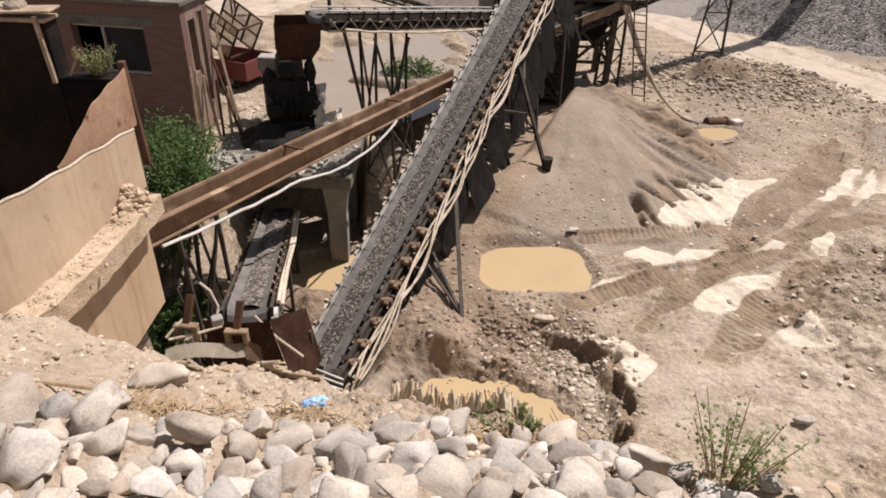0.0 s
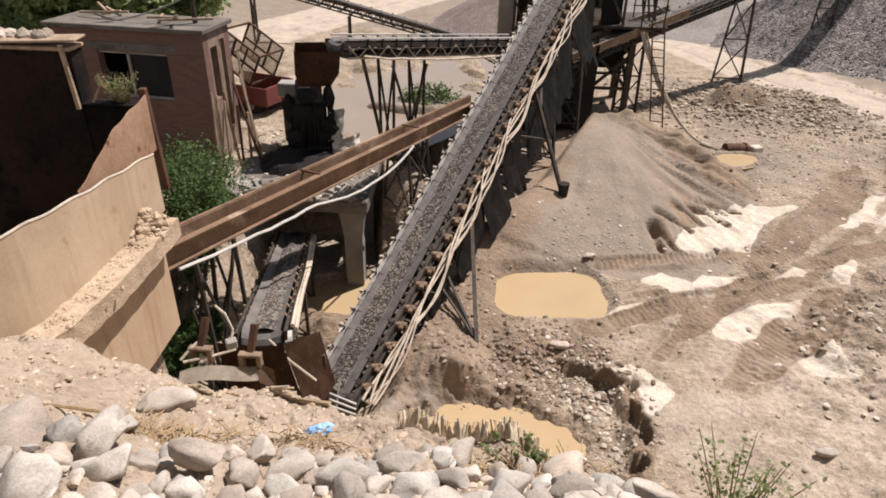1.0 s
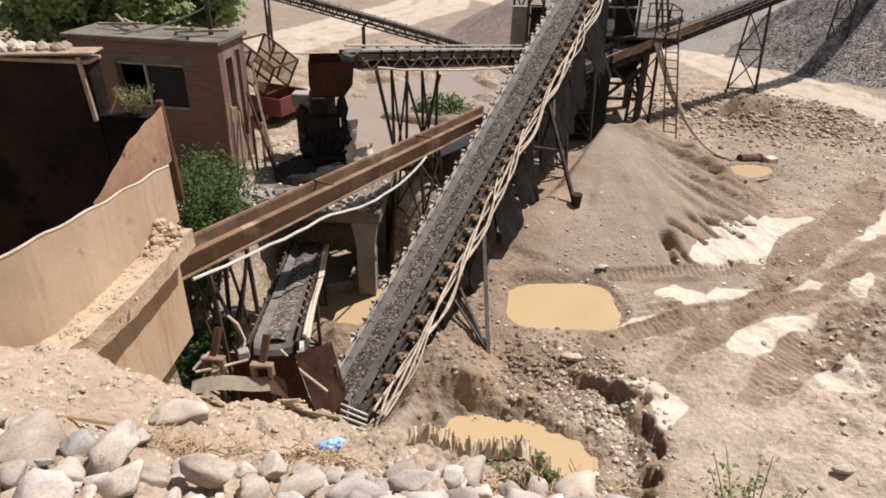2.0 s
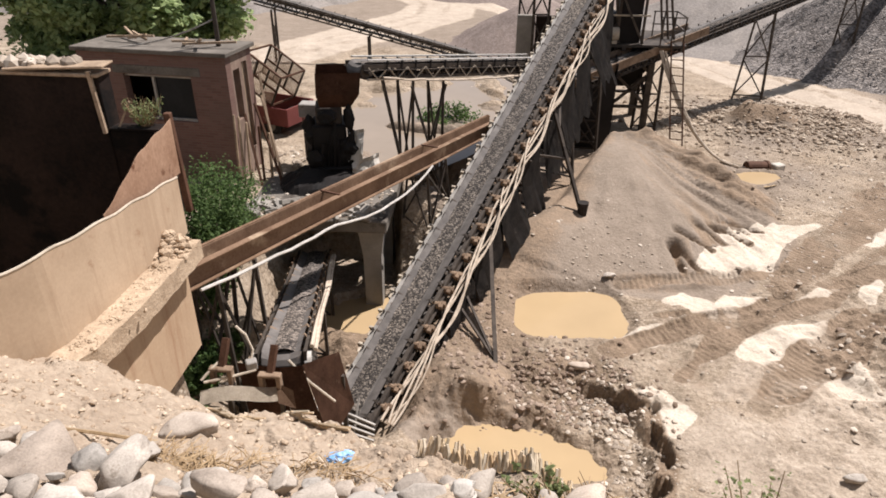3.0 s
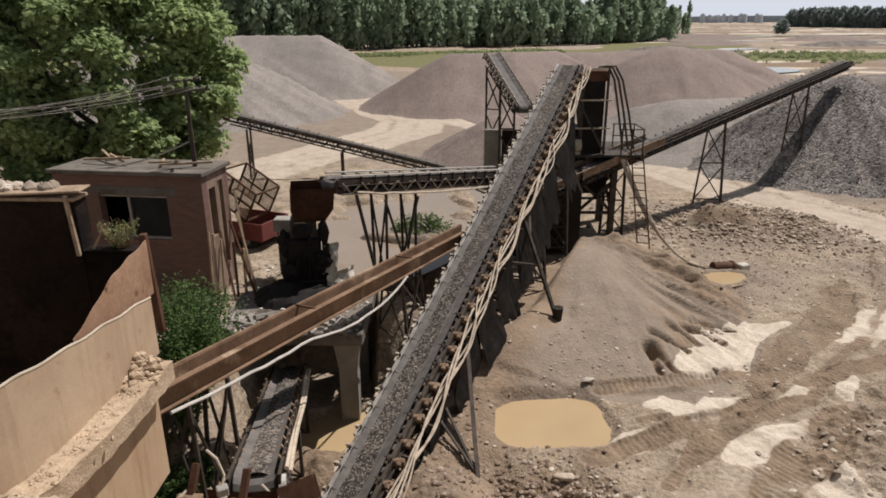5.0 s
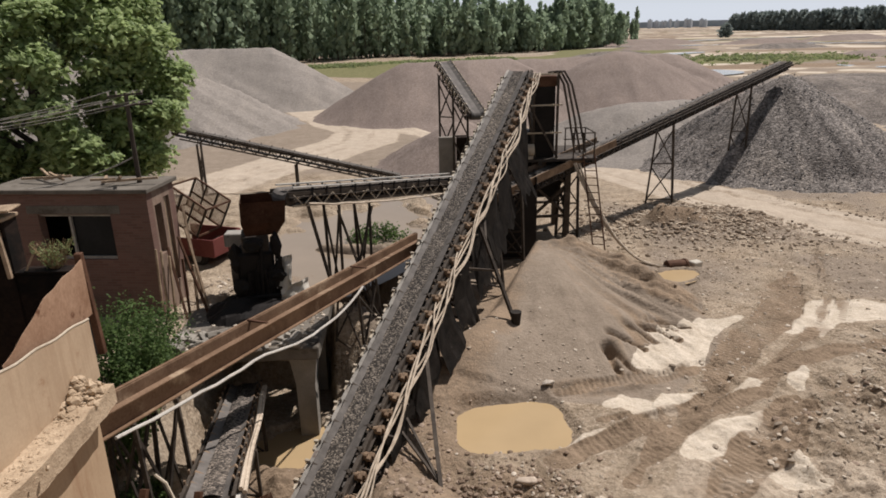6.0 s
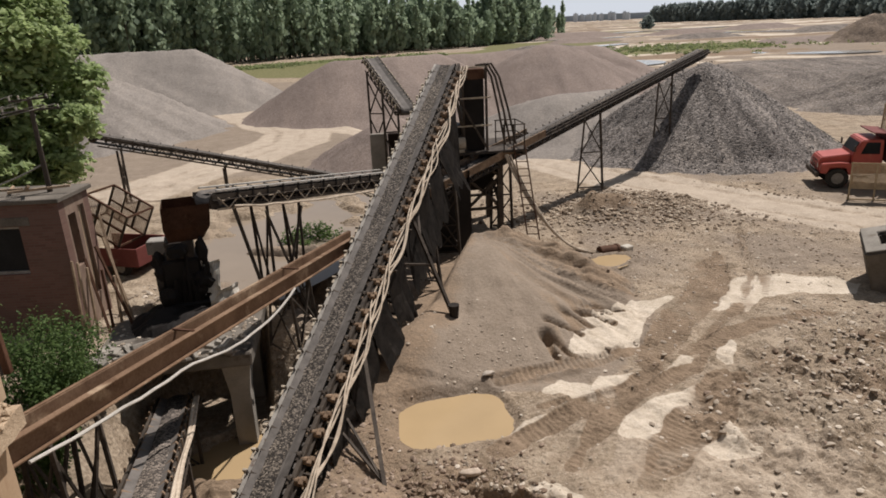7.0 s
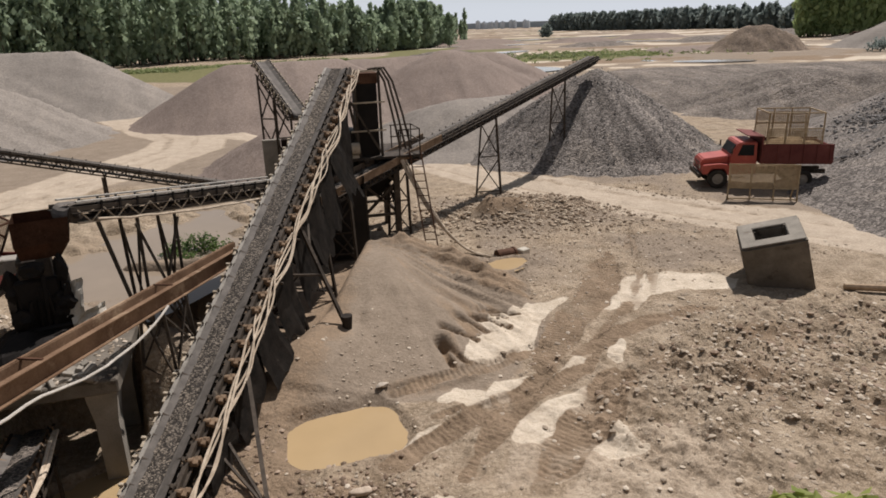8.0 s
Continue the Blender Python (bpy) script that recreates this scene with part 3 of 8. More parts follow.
    # tyre tracks: pressed bands with raised rims and tread
    for pts, w, deep in RUTS:
        q, way = run_of(x, y, pts)
        q = q + 0.2 * fbm(x, y, 1.3, 4, 44)
        z = z - 0.5 * deep * sstep(w, w * 0.8, q) + 0.16 * deep * np.exp(-((q - w) / 0.10) ** 2)
    for (x0, y0), (x1, y1) in GULLIES:
        q, way = seg_dist(x, y, x0, y0, x1, y1)
        z = z - 0.24 * sstep(0.17 * (1.4 - way), 0.02, q + 0.08 * fbm(x, y, 2.5, 3, 45))
    for off in (-0.9, 0.9):
        q = line_dist(x, y, [(px + off, py + off * 0.4) for px, py in ROAD_R])
        z = z - 0.06 * np.exp(-(q / 0.28) ** 2)
    # washed-out crack with a steep side
    q = line_dist(x, y, CRACK) + 0.30 * fbm(x, y, 3.1, 4, 77)
    z = z - 0.38 * sstep(0.13, 0.04, q)
    z = z - 0.28 * sstep(0.0, 0.35, 3.2 - x + 0.35 * fbm(x, y, 1.1, 3, 19)) * sstep(7.0, 7.6, y) * sstep(11.4, 10.2, y) * sstep(-1.5, -0.5, x)
    for pond in PONDS:
        cx, cy, rx, ry, turn, level = pond
        q = blob(x, y, cx, cy, rx, ry, turn, 4.2 if pond is POND_FRONT else 2.0) + (0.12 if pond is POND_FRONT else 0.42) * fbm(x, y, 1.0, 5, 55, 0.6)
        k = sstep(1.22 if pond is POND_FRONT else 1.4, 0.92, q)
        z = z * (1 - k) + k * (level - 0.22 + 0.27 * np.clip(q, 0, 1.4) ** 3)
    z = z + 0.42 * sstep(1.2, 0.4, blob(x, y, -2.2, 21.1, 2.0, 0.38, -12) + 0.4 * fbm(x, y, 1.5, 3, 62))
    # the bank that carries the camera
    ye = np.interp(x, EDGE_X, EDGE_Y) + 0.18 * fbm(x, y * 0, 1.3, 3, 61)
    steep = np.interp(x, [-5, -1.8, -0.6, 1.5, 4], [1.5, 1.7, 2.4, 2.8, 3.0])
    top = bank_top(x, np.minimum(y, ye)) - steep * np.clip(y - ye, 0, None)
    top = top + (0.17 * fbm(x, y, 2.2, 5, 71, 0.62) + 0.08 * fbm(x, y, 0.7, 2, 72)) * sstep(0.5, 1.2, y)
    return np.maximum(z, top)


def build_ground():
    az = np.concatenate([np.arange(-50, 62, 0.20), np.arange(62, 310, 4.0)])
    rad = np.concatenate([[0.2, 0.5, 0.8], np.exp(np.arange(math.log(1.0), math.log(9), 0.0085)), np.exp(np.arange(math.log(9), math.log(27), 0.0038)), np.exp(np.arange(math.log(27), math.log(62), 0.0085)), np.exp(np.arange(math.log(62.5), math.log(4500), 0.035))])
    a, r = np.meshgrid(np.radians(az), rad)
    x, y = r * np.sin(a), r * np.cos(a)
    z = ground_z(x, y)
    nr, na = x.shape
    verts = np.stack([x, y, z], -1).reshape(-1, 3)
    i = np.arange(nr - 1)[:, None] * na
    j = np.arange(na)[None, :]
    k = (j + 1) % na
    quads = np.stack([i + j, i + na + j, i + na + k, i + k], -1).reshape(-1, 4)
    me = bpy.data.meshes.new("ground")
    me.vertices.add(len(verts) + 1)
    me.vertices.foreach_set("co", np.concatenate([verts, [[0, 0, 6.9]]]).ravel())
    tris = np.stack([np.full(na, len(verts)), np.arange(na), (np.arange(na) + 1) % na], -1)
    loops = np.concatenate([quads.ravel(), tris.ravel()])
    starts = np.concatenate([np.arange(len(quads)) * 4, len(quads) * 4 + np.arange(na) * 3])
    me.loops.add(len(loops))
    me.loops.foreach_set("vertex_index", loops)
    me.polygons.add(len(starts))
    me.polygons.foreach_set("loop_start", starts)
    me.update(calc_edges=True)
    me.polygons.foreach_set("use_smooth", [True] * len(starts))
    me.flip_normals() if me.polygons[0].normal.z < 0 else None
    # layers: where crust, tracks with other brown soil, roads, bank soil, wet sand and grass lie
    X, Y = np.append(verts[:, 0], 0), np.append(verts[:, 1], 0)
    R = np.hypot(X, Y)
    crust = np.zeros_like(X)
    streak = fbm(X * 0.77 - Y * 0.64, (X * 0.64 + Y * 0.77) * 0.3, 2.6, 4, 57)
    for pts in CRUSTS:
        crust = np.maximum(crust, sstep(0.16, -0.08, inside(X, Y, pts) + 0.12 * fbm(X, Y, 1.6, 4, 58) + 0.12 * streak - 0.05))
    for (x0, y0), (x1, y1) in GULLIES:
        crust = crust * (1 - 0.9 * sstep(0.16, 0.05, seg_dist(X, Y, x0, y0, x1, y1)[0] + 0.1 * fbm(X, Y, 2.5, 3, 45)))
    # the smooth washed band between the marks, and pale dust everywhere in thin streaks
    crust = np.maximum(crust, 0.33 * sstep(0.3, -0.3, inside(X, Y, [(4.2, 10.0), (5.1, 11.5), (6.8, 12.8), (8.0, 13.2), (8.1, 12.1), (6.2, 10.0)])))
    plain = sstep(88, 125, R) * sstep(8, 40, X)
    far = fbm(X * 0.35 + 0.1 * Y, Y, 0.035, 5, 91)
    bend = np.abs(fbm(X * 0.45 + 0.1 * Y, Y, 0.022, 4, 95))
    crust = np.maximum(crust, np.maximum(sstep(0.14, 0.26, far), sstep(0.05, 0.02, bend)) * plain * 0.85)
    brown_soil, tread, tread_way = np.zeros_like(X), np.zeros_like(X), np.zeros_like(X)
    for pts, w, deep in RUTS:
        q, way = run_of(X, Y, pts)
        q = q + 0.2 * fbm(X, Y, 1.3, 4, 44)
        total = sum(math.hypot(b[0] - a[0], b[1] - a[1]) for a, b in zip(pts, pts[1:]))
        on = sstep(w + 0.06, w - 0.04, q + 0.5 * w * sstep(0.22 * total, 0.0, way + 0.9 * fbm(X, Y, 0.8, 3, 42)) + 0.9 * w * sstep(0.78 * total, total, way + 0.9 * fbm(X, Y, 0.8, 3, 41)))
        tread_way = np.where(on > tread, way, tread_way)
        tread = np.maximum(tread, on * (1 - 0.7 * sstep(0.0, 0.3, fbm(X, Y, 0.7, 3, 46))))
        faint = min(1.0, 0.25 + deep / 0.075)
        brown_soil = np.maximum(brown_soil, faint * on * (0.74 + 0.7 * np.clip(fbm(X, Y, 1.2, 4, 47), -0.35, 0.3)))
        brown_soil = np.maximum(brown_soil, 0.34 * faint * sstep(w + 0.8, w, q) * (1 + fbm(X, Y, 1.5, 4, 43)))
    # gully shade laid in with the dark soil colour
    for (x0, y0), (x1, y1) in GULLIES:
        brown_soil = np.maximum(brown_soil, sstep(0.15, 0.06, seg_dist(X, Y, x0, y0, x1, y1)[0] + 0.1 * fbm(X, Y, 2.5, 3, 45)))
    brown_soil = np.maximum(brown_soil, 0.75 * sstep(0.04, 0.2, fbm(X * 0.5, Y, 0.05, 5, 92)) * plain)
    brown_soil = np.maximum(brown_soil, 0.8 * sstep(0.3, 0.1, line_dist(X, Y, CRACK)))
    brown_soil = np.maximum(brown_soil, sstep(1.15, 0.7, blob(X, Y, 14.0, 12.0, 7.0, 4.0, 15)) * (0.36 + 0.5 * fbm(X, Y, 0.5, 4, 66)))
    # brown band below the long conveyor: wet mud and shade in one colour
    brown_soil = np.maximum(brown_soil, 0.62 * sstep(1.9, 0.6, line_dist(X, Y, [(-1.2, 10.4), (0.4, 13.3), (1.2, 15.6), (2.1, 18.4), (2.9, 20.6), (3.7, 23.2)]) + 0.7 * fbm(X, Y, 0.8, 3, 67)))
    for cx, cy, rx, ry, turn, level in PONDS:
        q = blob(X, Y, cx, cy, rx, ry, turn)
        brown_soil = np.maximum(brown_soil, 0.40 * sstep(1.6, 1.1, q) * sstep(cy + ry, cy + 0.5 * ry, Y))
    brown_soil = np.maximum(brown_soil, 0.6 * sstep(1.2, 0.5, blob(X, Y, 1.2, 10.6, 2.2, 1.6) + 0.6 * fbm(X, Y, 0.9, 4, 69)))
    brown_soil = np.maximum(brown_soil, 0.7 * sstep(1.3, 0.7, blob(X, Y, -2.7, 11.2, 1.3, 1.6) + 0.4 * fbm(X, Y, 0.9, 4, 70)))
    for cx, cy in ((10.9, 28.0), (12.2, 27.8)):
        brown_soil = np.maximum(brown_soil, 0.75 * sstep(1.1, 0.6, blob(X, Y, cx, cy, 1.0, 0.85) + 0.3 * fbm(X, Y, 1.2, 3, 74)))
    road = sstep(2.7, 1.7, line_dist(X, Y, ROAD_R) + 0.6 * fbm(X, Y, 0.3, 3, 6))
    road = np.maximum(road, sstep(3.6, 2.2, line_dist(X, Y, ROAD_L) + 1.0 * fbm(X, Y, 0.15, 3, 7)))
    for off in (-1.0, 1.0):
        q = line_dist(X, Y, [(px_ + off, py_ + 0.3 * off) for px_, py_ in ROAD_L]) + 0.5 * fbm(X, Y, 0.25, 3, 26)
        road = road * (1 - 0.5 * np.exp(-(q / 0.55) ** 2))
        q = line_dist(X, Y, [(px_ + off, py_ + 0.4 * off) for px_, py_ in ROAD_R]) + 0.3 * fbm(X, Y, 0.25, 3, 27)
        road = road * (1 - 0.6 * np.exp(-(q / 0.32) ** 2))
    road = np.maximum(road, (1 - sstep(30, 42, Y) * sstep(25, 10, X) * 0.9) * 0.45 * sstep(0.2, -0.1, fbm(X, Y, 0.06, 4, 12)) * sstep(45, 70, R))
    silt = sstep(1.25, 0.75, blob(X, Y, 6.6, 9.0, 3.4, 1.7, 25) + 0.5 * fbm(X, Y, 0.7, 4, 71))
    silt = np.maximum(silt, sstep(0.3, -0.2, inside(X, Y, [(4.2, 10.0), (5.1, 11.5), (6.8, 12.8), (8.0, 13.2), (8.1, 12.1), (6.2, 10.0)]) + 0.5 * fbm(X, Y, 1.0, 3, 72)))
    road = np.maximum(road, 0.48 * silt)
    bank = sstep(0.15, 0.5, ground_z(X, Y) - 3.0) * sstep(12, 8, R)
    bank[-1] = 1
    sand = sstep(1.09, 1.0, np.hypot((X - 4.5) / np.where(X > 4.5, 5.0, 9.0), (Y - 22.4) / np.where(Y > 22.4, 1.6, 8.2)) + 0.12 * fbm(X, Y, 0.6, 3, 13))
    brown_soil = np.maximum(brown_soil, 0.6 * sstep(1.2, 0.5, line_dist(X, Y, [(4.9, 23.5), (7.0, 21.9), (8.6, 20.1)]) + 0.4 * fbm(X, Y, 0.8, 3, 68)))
    fan_ang, fan_d = np.arctan2(Y - 22.4, X - 4.5), np.hypot((X - 4.5) / 5.0, (Y - 22.4) / 8.2)
    fan = sstep(-1.75, -1.25, fan_ang) * sstep(0.3, -0.2, fan_ang) * sstep(1.12, 0.95, fan_d)
    brown_soil = np.maximum(brown_soil, fan * (1 - crust) * (0.36 + 0.9 * vnoise(fan_ang * 30 + 2.0 * fbm(X, Y, 0.6, 3, 76), fan_d * 2.4, 44)))
    sand = np.maximum(sand, sstep(1.1, 0.8, blob(X, Y, 0.9, 16.3, 2.6, 2.6)))
    sand = np.maximum(sand, 0.9 * sstep(1.35, 1.05, blob(X, Y, -0.2, 10.2, 1.15, 1.25) + 0.3 * fbm(X, Y, 0.9, 4, 39)))
    sand = np.maximum(sand, (0.52 + 0.55 * fbm(X, Y, 0.45, 4, 73)) * sstep(17.5, 20.5, Y) * sstep(8.0, 10.0, X) * sstep(40, 32, Y) * (1 - road) * (1 - crust))
    sand = np.maximum(sand, 0.85 * sstep(36, 44, Y) * sstep(135, 110, R) * sstep(30, 14, X) * (1 - 0.9 * road))
    sand = np.maximum(sand, (0.62 + 0.6 * fbm(X * 0.4, Y, 0.04, 5, 94)) * plain * (1 - crust))
    green = sstep(30, 18, line_dist(X, Y, [(-200, 118), (-45, 150), (-12, 168), (40, 200), (90, 262)]) + 25 * fbm(X, Y, 0.03, 3, 15))
    green = np.maximum(green, sstep(1.2, 0.7, blob(X, Y, 92, 172, 30, 22, 25) + 0.4 * fbm(X, Y, 0.08, 3, 18)))
    green = np.maximum(green, 0.5 * sstep(0.16, 0.3, fbm(X * 0.5, Y, 0.02, 4, 33)) * sstep(180, 300, R))
    for lname, chans in (("soil", (crust, brown_soil, road)), ("cover", (bank, sand, green)), ("tread", (tread, tread_way, 0 * tread))):
        att = me.color_attributes.new(lname, "FLOAT_COLOR", "POINT")
        att.data.foreach_set("color", np.stack([*chans, np.ones_like(X)], -1).ravel())
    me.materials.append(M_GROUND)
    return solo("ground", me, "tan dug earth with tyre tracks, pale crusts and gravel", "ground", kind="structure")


build_ground()


def water_sheet(name, cx, cy, rx, ry, turn, level, material, label, grow=1.38):
    n = 48
    bm = bmesh.new()
    vs = [bm.verts.new((cx + grow * (rx * math.cos(t) * math.cos(radians(turn)) - ry * math.sin(t) * math.sin(radians(turn))),
                        cy + grow * (rx * math.cos(t) * math.sin(radians(turn)) + ry * math.sin(t) * math.cos(radians(turn))), level)) for t in (2 * math.pi * k / n for k in range(n))]
    bm.faces.new(vs)
    return solo(name, bm_mesh(name, bm, material), label, "water", kind="structure")


for p in PONDS:
    water_sheet("water", *p, M_MUDGREY if p is POND_BACK else M_MUD, "still ochre muddy water in the dug pit")
for p in ((53, 125, 8, 9, -40, 0), (95, 128, 12, 7, -50, 0), (74, 208, 24, 5, 30, 0), (106, 300, 30, 8, -10, 0), (150, 178, 18, 4, -25, 0), (200, 400, 50, 10, 20, 0), (175, 283, 40, 6, -35, 0)):
    water_sheet("water", *p[:5], 0.22, M_RIVER, "shallow pale river water between gravel bars", 1.0)


# ---- stockpiles ----
def stockpile(name, ridge, height, slope, material, label, res=0.35, seed=0, top=0.6, base=-0.3, rough=0.12, streaks=0.35):
    """A heap with its crest along the ridge, falling at its angle of rest."""
    reach = height / slope * 1.3 + 2
    xs, ys = [p[0] for p in ridge], [p[1] for p in ridge]
    gx, gy = np.arange(min(xs) - reach, max(xs) + reach, res), np.arange(min(ys) - reach, max(ys) + reach, res)
    X, Y = np.meshgrid(gx, gy)
    d = line_dist(X, Y, ridge)
    d = np.sqrt(d * d + top * top) - top
    Z = height - slope * d * (1 + 0.10 * fbm(X, Y, 0.12, 3, seed)) + rough * height * 0.5 * fbm(X, Y, 0.25, 3, seed + 5) + (0.05 if res < 0.4 else 0.0) * fbm(X, Y, 1.8, 3, seed + 9)
    along_ = np.arctan2(Y - np.mean(ys), X - np.mean(xs))
    Z = Z + streaks * (np.abs(fbm(along_ * 9 + 0.5 * fbm(X, Y, 0.1, 2, seed + 31), d * 0.03, 1.0, 4, seed + 33, 0.6)) - 0.2) * sstep(0.3, 2.5, d)
    Z = Z + 0.05 * height * vnoise(along_ * 14 + 0.3 * fbm(X, Y, 0.1, 2, seed + 3), d * 0.05, seed + 21) * sstep(0.5, 3, d)
    Z = np.where(Z < 0.5, 0.5 - (0.5 - Z) * 0.6, Z)
    ny, nx = X.shape
    idx = np.arange(nx * ny).reshape(ny, nx)
    q = np.stack([idx[:-1, :-1], idx[:-1, 1:], idx[1:, 1:], idx[1:, :-1]], -1).reshape(-1, 4)
    q = q[(Z.ravel()[q] > base).any(1)]
    used = np.unique(q)
    remap = np.zeros(nx * ny, int)
    remap[used] = np.arange(len(used))
    V = np.stack([X.ravel(), Y.ravel(), Z.ravel()], -1)[used]
    me = mesh_from(name, V.tolist(), remap[q].tolist(), material, True)
    return solo(name, me, label, "gravel pile", "stockpiles round the plant")


stockpile("gravel_mound", [(23.4, 41.7), (23.9, 42.2)], 5.55, 0.66, M_PILE_DARK, "dark grey cone of crushed stone under the conveyor", 0.22, 1, 0.3)
stockpile("gravel_mound", [(-17.2, 86), (-26, 83), (-36, 76)], 7.2, 0.60, M_PILE_GREY, "long pale grey heap of fine gravel", 0.6, 2, 0.12, rough=0.04, streaks=0.7)
stockpile("gravel_mound", [(-22.6, 63), (-30, 60)], 6.7, 0.56, M_PILE_GREY, "grey shoulder of the fine gravel heap with washed gullies", 0.45, 12, 0.3, rough=0.06, streaks=0.9)
stockpile("sand_mound", [(-0.5, 70), (5, 71), (10.5, 75)], 5.6, 0.58, M_PILE_BROWN, "broad flat-topped heap of brown sand", 0.5, 3, 0.7, rough=0.06)
stockpile("sand_mound", [(23, 76.5), (25, 78)], 5.9, 0.52, M_PILE_BROWN, "rounded brown sand heap beside the road", 0.5, 4, 2.0)
stockpile("sand_mound", [(14, 86), (34, 90)], 5.0, 0.5, M_PILE_BROWN, "low brown sand ridge behind the heaps", 0.7, 14, 2.0)
stockpile("sand_mound", [(2.6, 42.5), (3.4, 43.2)], 3.0, 0.60, M_PILE_BROWN, "small brown sand cone below the short conveyor", 0.25, 5, 0.5)
stockpile("gravel_mound", [(15.9, 49.6), (21, 51)], 3.1, 0.42, M_PILE_GREY, "low pale gravel heap behind the conveyor", 0.35, 6, 1.0)
stockpile("gravel_mound", [(36, 20.0), (40.8, 25.8), (50, 36)], 4.9, 0.50, M_PILE_DARK, "wide heap of coarse grey stone behind the truck", 0.3, 7, 1.2)
stockpile("gravel_mound", [(47, 66), (52, 64), (57, 66)], 2.4, 0.36, M_PILE_UMBER, "long low grey spoil ridge", 0.7, 8, 2.5)
stockpile("gravel_mound", [(50, 84), (62, 80), (78, 74), (100, 66), (124, 54)], 2.1, 0.22, M_PILE_UMBER, "far low spoil ridge on the river plain", 0.9, 9, 3.0)
stockpile("earth_mound", [(136, 162), (141, 160)], 6.3, 0.82, M_PILE_OCHRE, "far heap of bare reddish earth", 1.0, 10, 3.0, rough=0.45, streaks=1.2)
stockpile("earth_mound", [(95, 330), (125, 335)], 2.6, 0.2, M_PILE_BROWN, "far brown heap on the plain", 3.0, 11, 6.0)
stockpile("gravel_mound", [(64, 101), (84, 98), (112, 86)], 1.1, 0.2, M_PILE_UMBER, "low dark gravel bank beside the river", 0.8, 41, 1.5, streaks=0.8)
stockpile("gravel_mound", [(52, 56), (58, 50), (66, 42)], 3.6, 0.36, M_PILE_UMBER, "rough heap of dark unsorted gravel", 0.5, 42, 1.0, streaks=1.0)
stockpile("gravel_mound", [(176, 150), (184, 142)], 8.0, 0.5, M_PILE_GREY, "far grey gravel cone", 1.2, 43, 1.0)
for k_, (x_, y_, h_) in enumerate(((60, 215, 1.3), (88, 260, 1.6), (130, 245, 1.6), (150, 300, 2.4), (185, 250, 2.2), (205, 330, 2.6), (230, 210, 2.6), (118, 175, 1.3), (260, 300, 3.0), (45, 185, 1.0))):
    stockpile("gravel_mound", [(x_, y_), (x_ + 9 + 2 * k_, y_ + 3)], h_, 0.22, M_PILE_BROWN if k_ % 2 else M_PILE_UMBER, "low far gravel heap on the river plain", 1.6, 50 + k_, 2.0, streaks=0.9)


# ---- conveyors ----
def belt_mesh(L, w, r, name):
    """The endless belt: troughed above, flat below, round the drums at both ends."""
    path = [(x, 0.0, 1) for x in np.linspace(0, L, max(8, int(L / 0.6)))]
    path += [(L + r * math.sin(a), -r + r * math.cos(a), 1 - a / math.pi) for a in np.linspace(0.4, math.pi, 6)]
    path += [(x, -2 * r - 0.02 * math.sin(x * 2.1), 0) for x in np.linspace(L, 0, max(6, int(L / 1.0)))][1:]
    path += [(-r * math.sin(a), -r - r * math.cos(a), a / math.pi) for a in np.linspace(0.5, math.pi - 0.4, 5)]
    ys, lift = (-0.5 * w, -0.22 * w, 0.22 * w, 0.5 * w), (0.14 * w, 0, 0, 0.14 * w)
    verts, faces = [], []
    for k, (x, z, tr) in enumerate(path):
        for s in (0, -0.014):
            verts += [(x, y, z + q * tr + s * (1 if tr > 0.5 else -1)) for y, q in zip(ys, lift)]
    n = len(path)
    for k in range(n):
        a, b = k * 8, ((k + 1) % n) * 8
        for j in range(3):
            faces += [(a + j, a + j + 1, b + j + 1, b + j), (a + 4 + j, b + 4 + j, b + 5 + j, a + 5 + j)]
        faces += [(a, b, b + 4, a + 4), (a + 3, a + 7, b + 7, b + 3)]
    return mesh_from(name, verts, faces, M_BELT)


def load_mesh(L, w, x0, seed, height=0.10):
    nx, ny = int((L - x0) / 0.04), 19
    X, Y = np.meshgrid(np.linspace(x0, L + 0.05, nx), np.linspace(-0.29 * w, 0.29 * w, ny), indexing="ij")
    u = Y / (0.29 * w)
    Z = 0.018 + 0.09 * w * np.clip(np.abs(u) - 0.66, 0, 1) + height * (1 - np.abs(u) ** 2.2) * (0.85 + 0.4 * fbm(X, Y, 0.8, 3, seed))
    Z = Z + 0.007 * (hash2(np.floor(X / 0.04), np.floor(Y / 0.035), seed + 3) - 0.35) * (1 - np.abs(u) ** 4) + 0.012 * fbm(X, Y, 6.0, 2, seed + 8)
    Y = Y * (1 + 0.16 * fbm(X, Y * 0, 1.5, 2, seed + 2)) + 0.07 * w
    idx = np.arange(nx * ny).reshape(nx, ny)
    q = np.stack([idx[:-1, :-1], idx[1:, :-1], idx[1:, 1:], idx[:-1, 1:]], -1).reshape(-1, 4)
    return mesh_from("load", np.stack([X, Y, Z], -1).reshape(-1, 3).tolist(), q.tolist(), M_LOAD)


def idler_mesh(w, reach, mat=None):
    bm = bmesh.new()
    h = w / 2
    box(bm, (0, 0, -0.16), (0.06, 2 * (h + reach), 0.05))
    for s in (-1, 1):
        drum(bm, (0, s * 0.24 * w, -0.055), (0, s * 0.55 * w, 0.14 * w - 0.02), 0.045, 8)
        box(bm, (0, s * (h + 0.10), -0.03), (0.05, 0.03, 0.30))
        box(bm, (0, s * (h + reach - 0.03), -0.06), (0.10, 0.06, 0.18))
    drum(bm, (0, -0.22 * w, -0.055), (0, 0.22 * w, -0.055), 0.045, 8)
    return bm_mesh("idler", bm, mat or M_PALE)


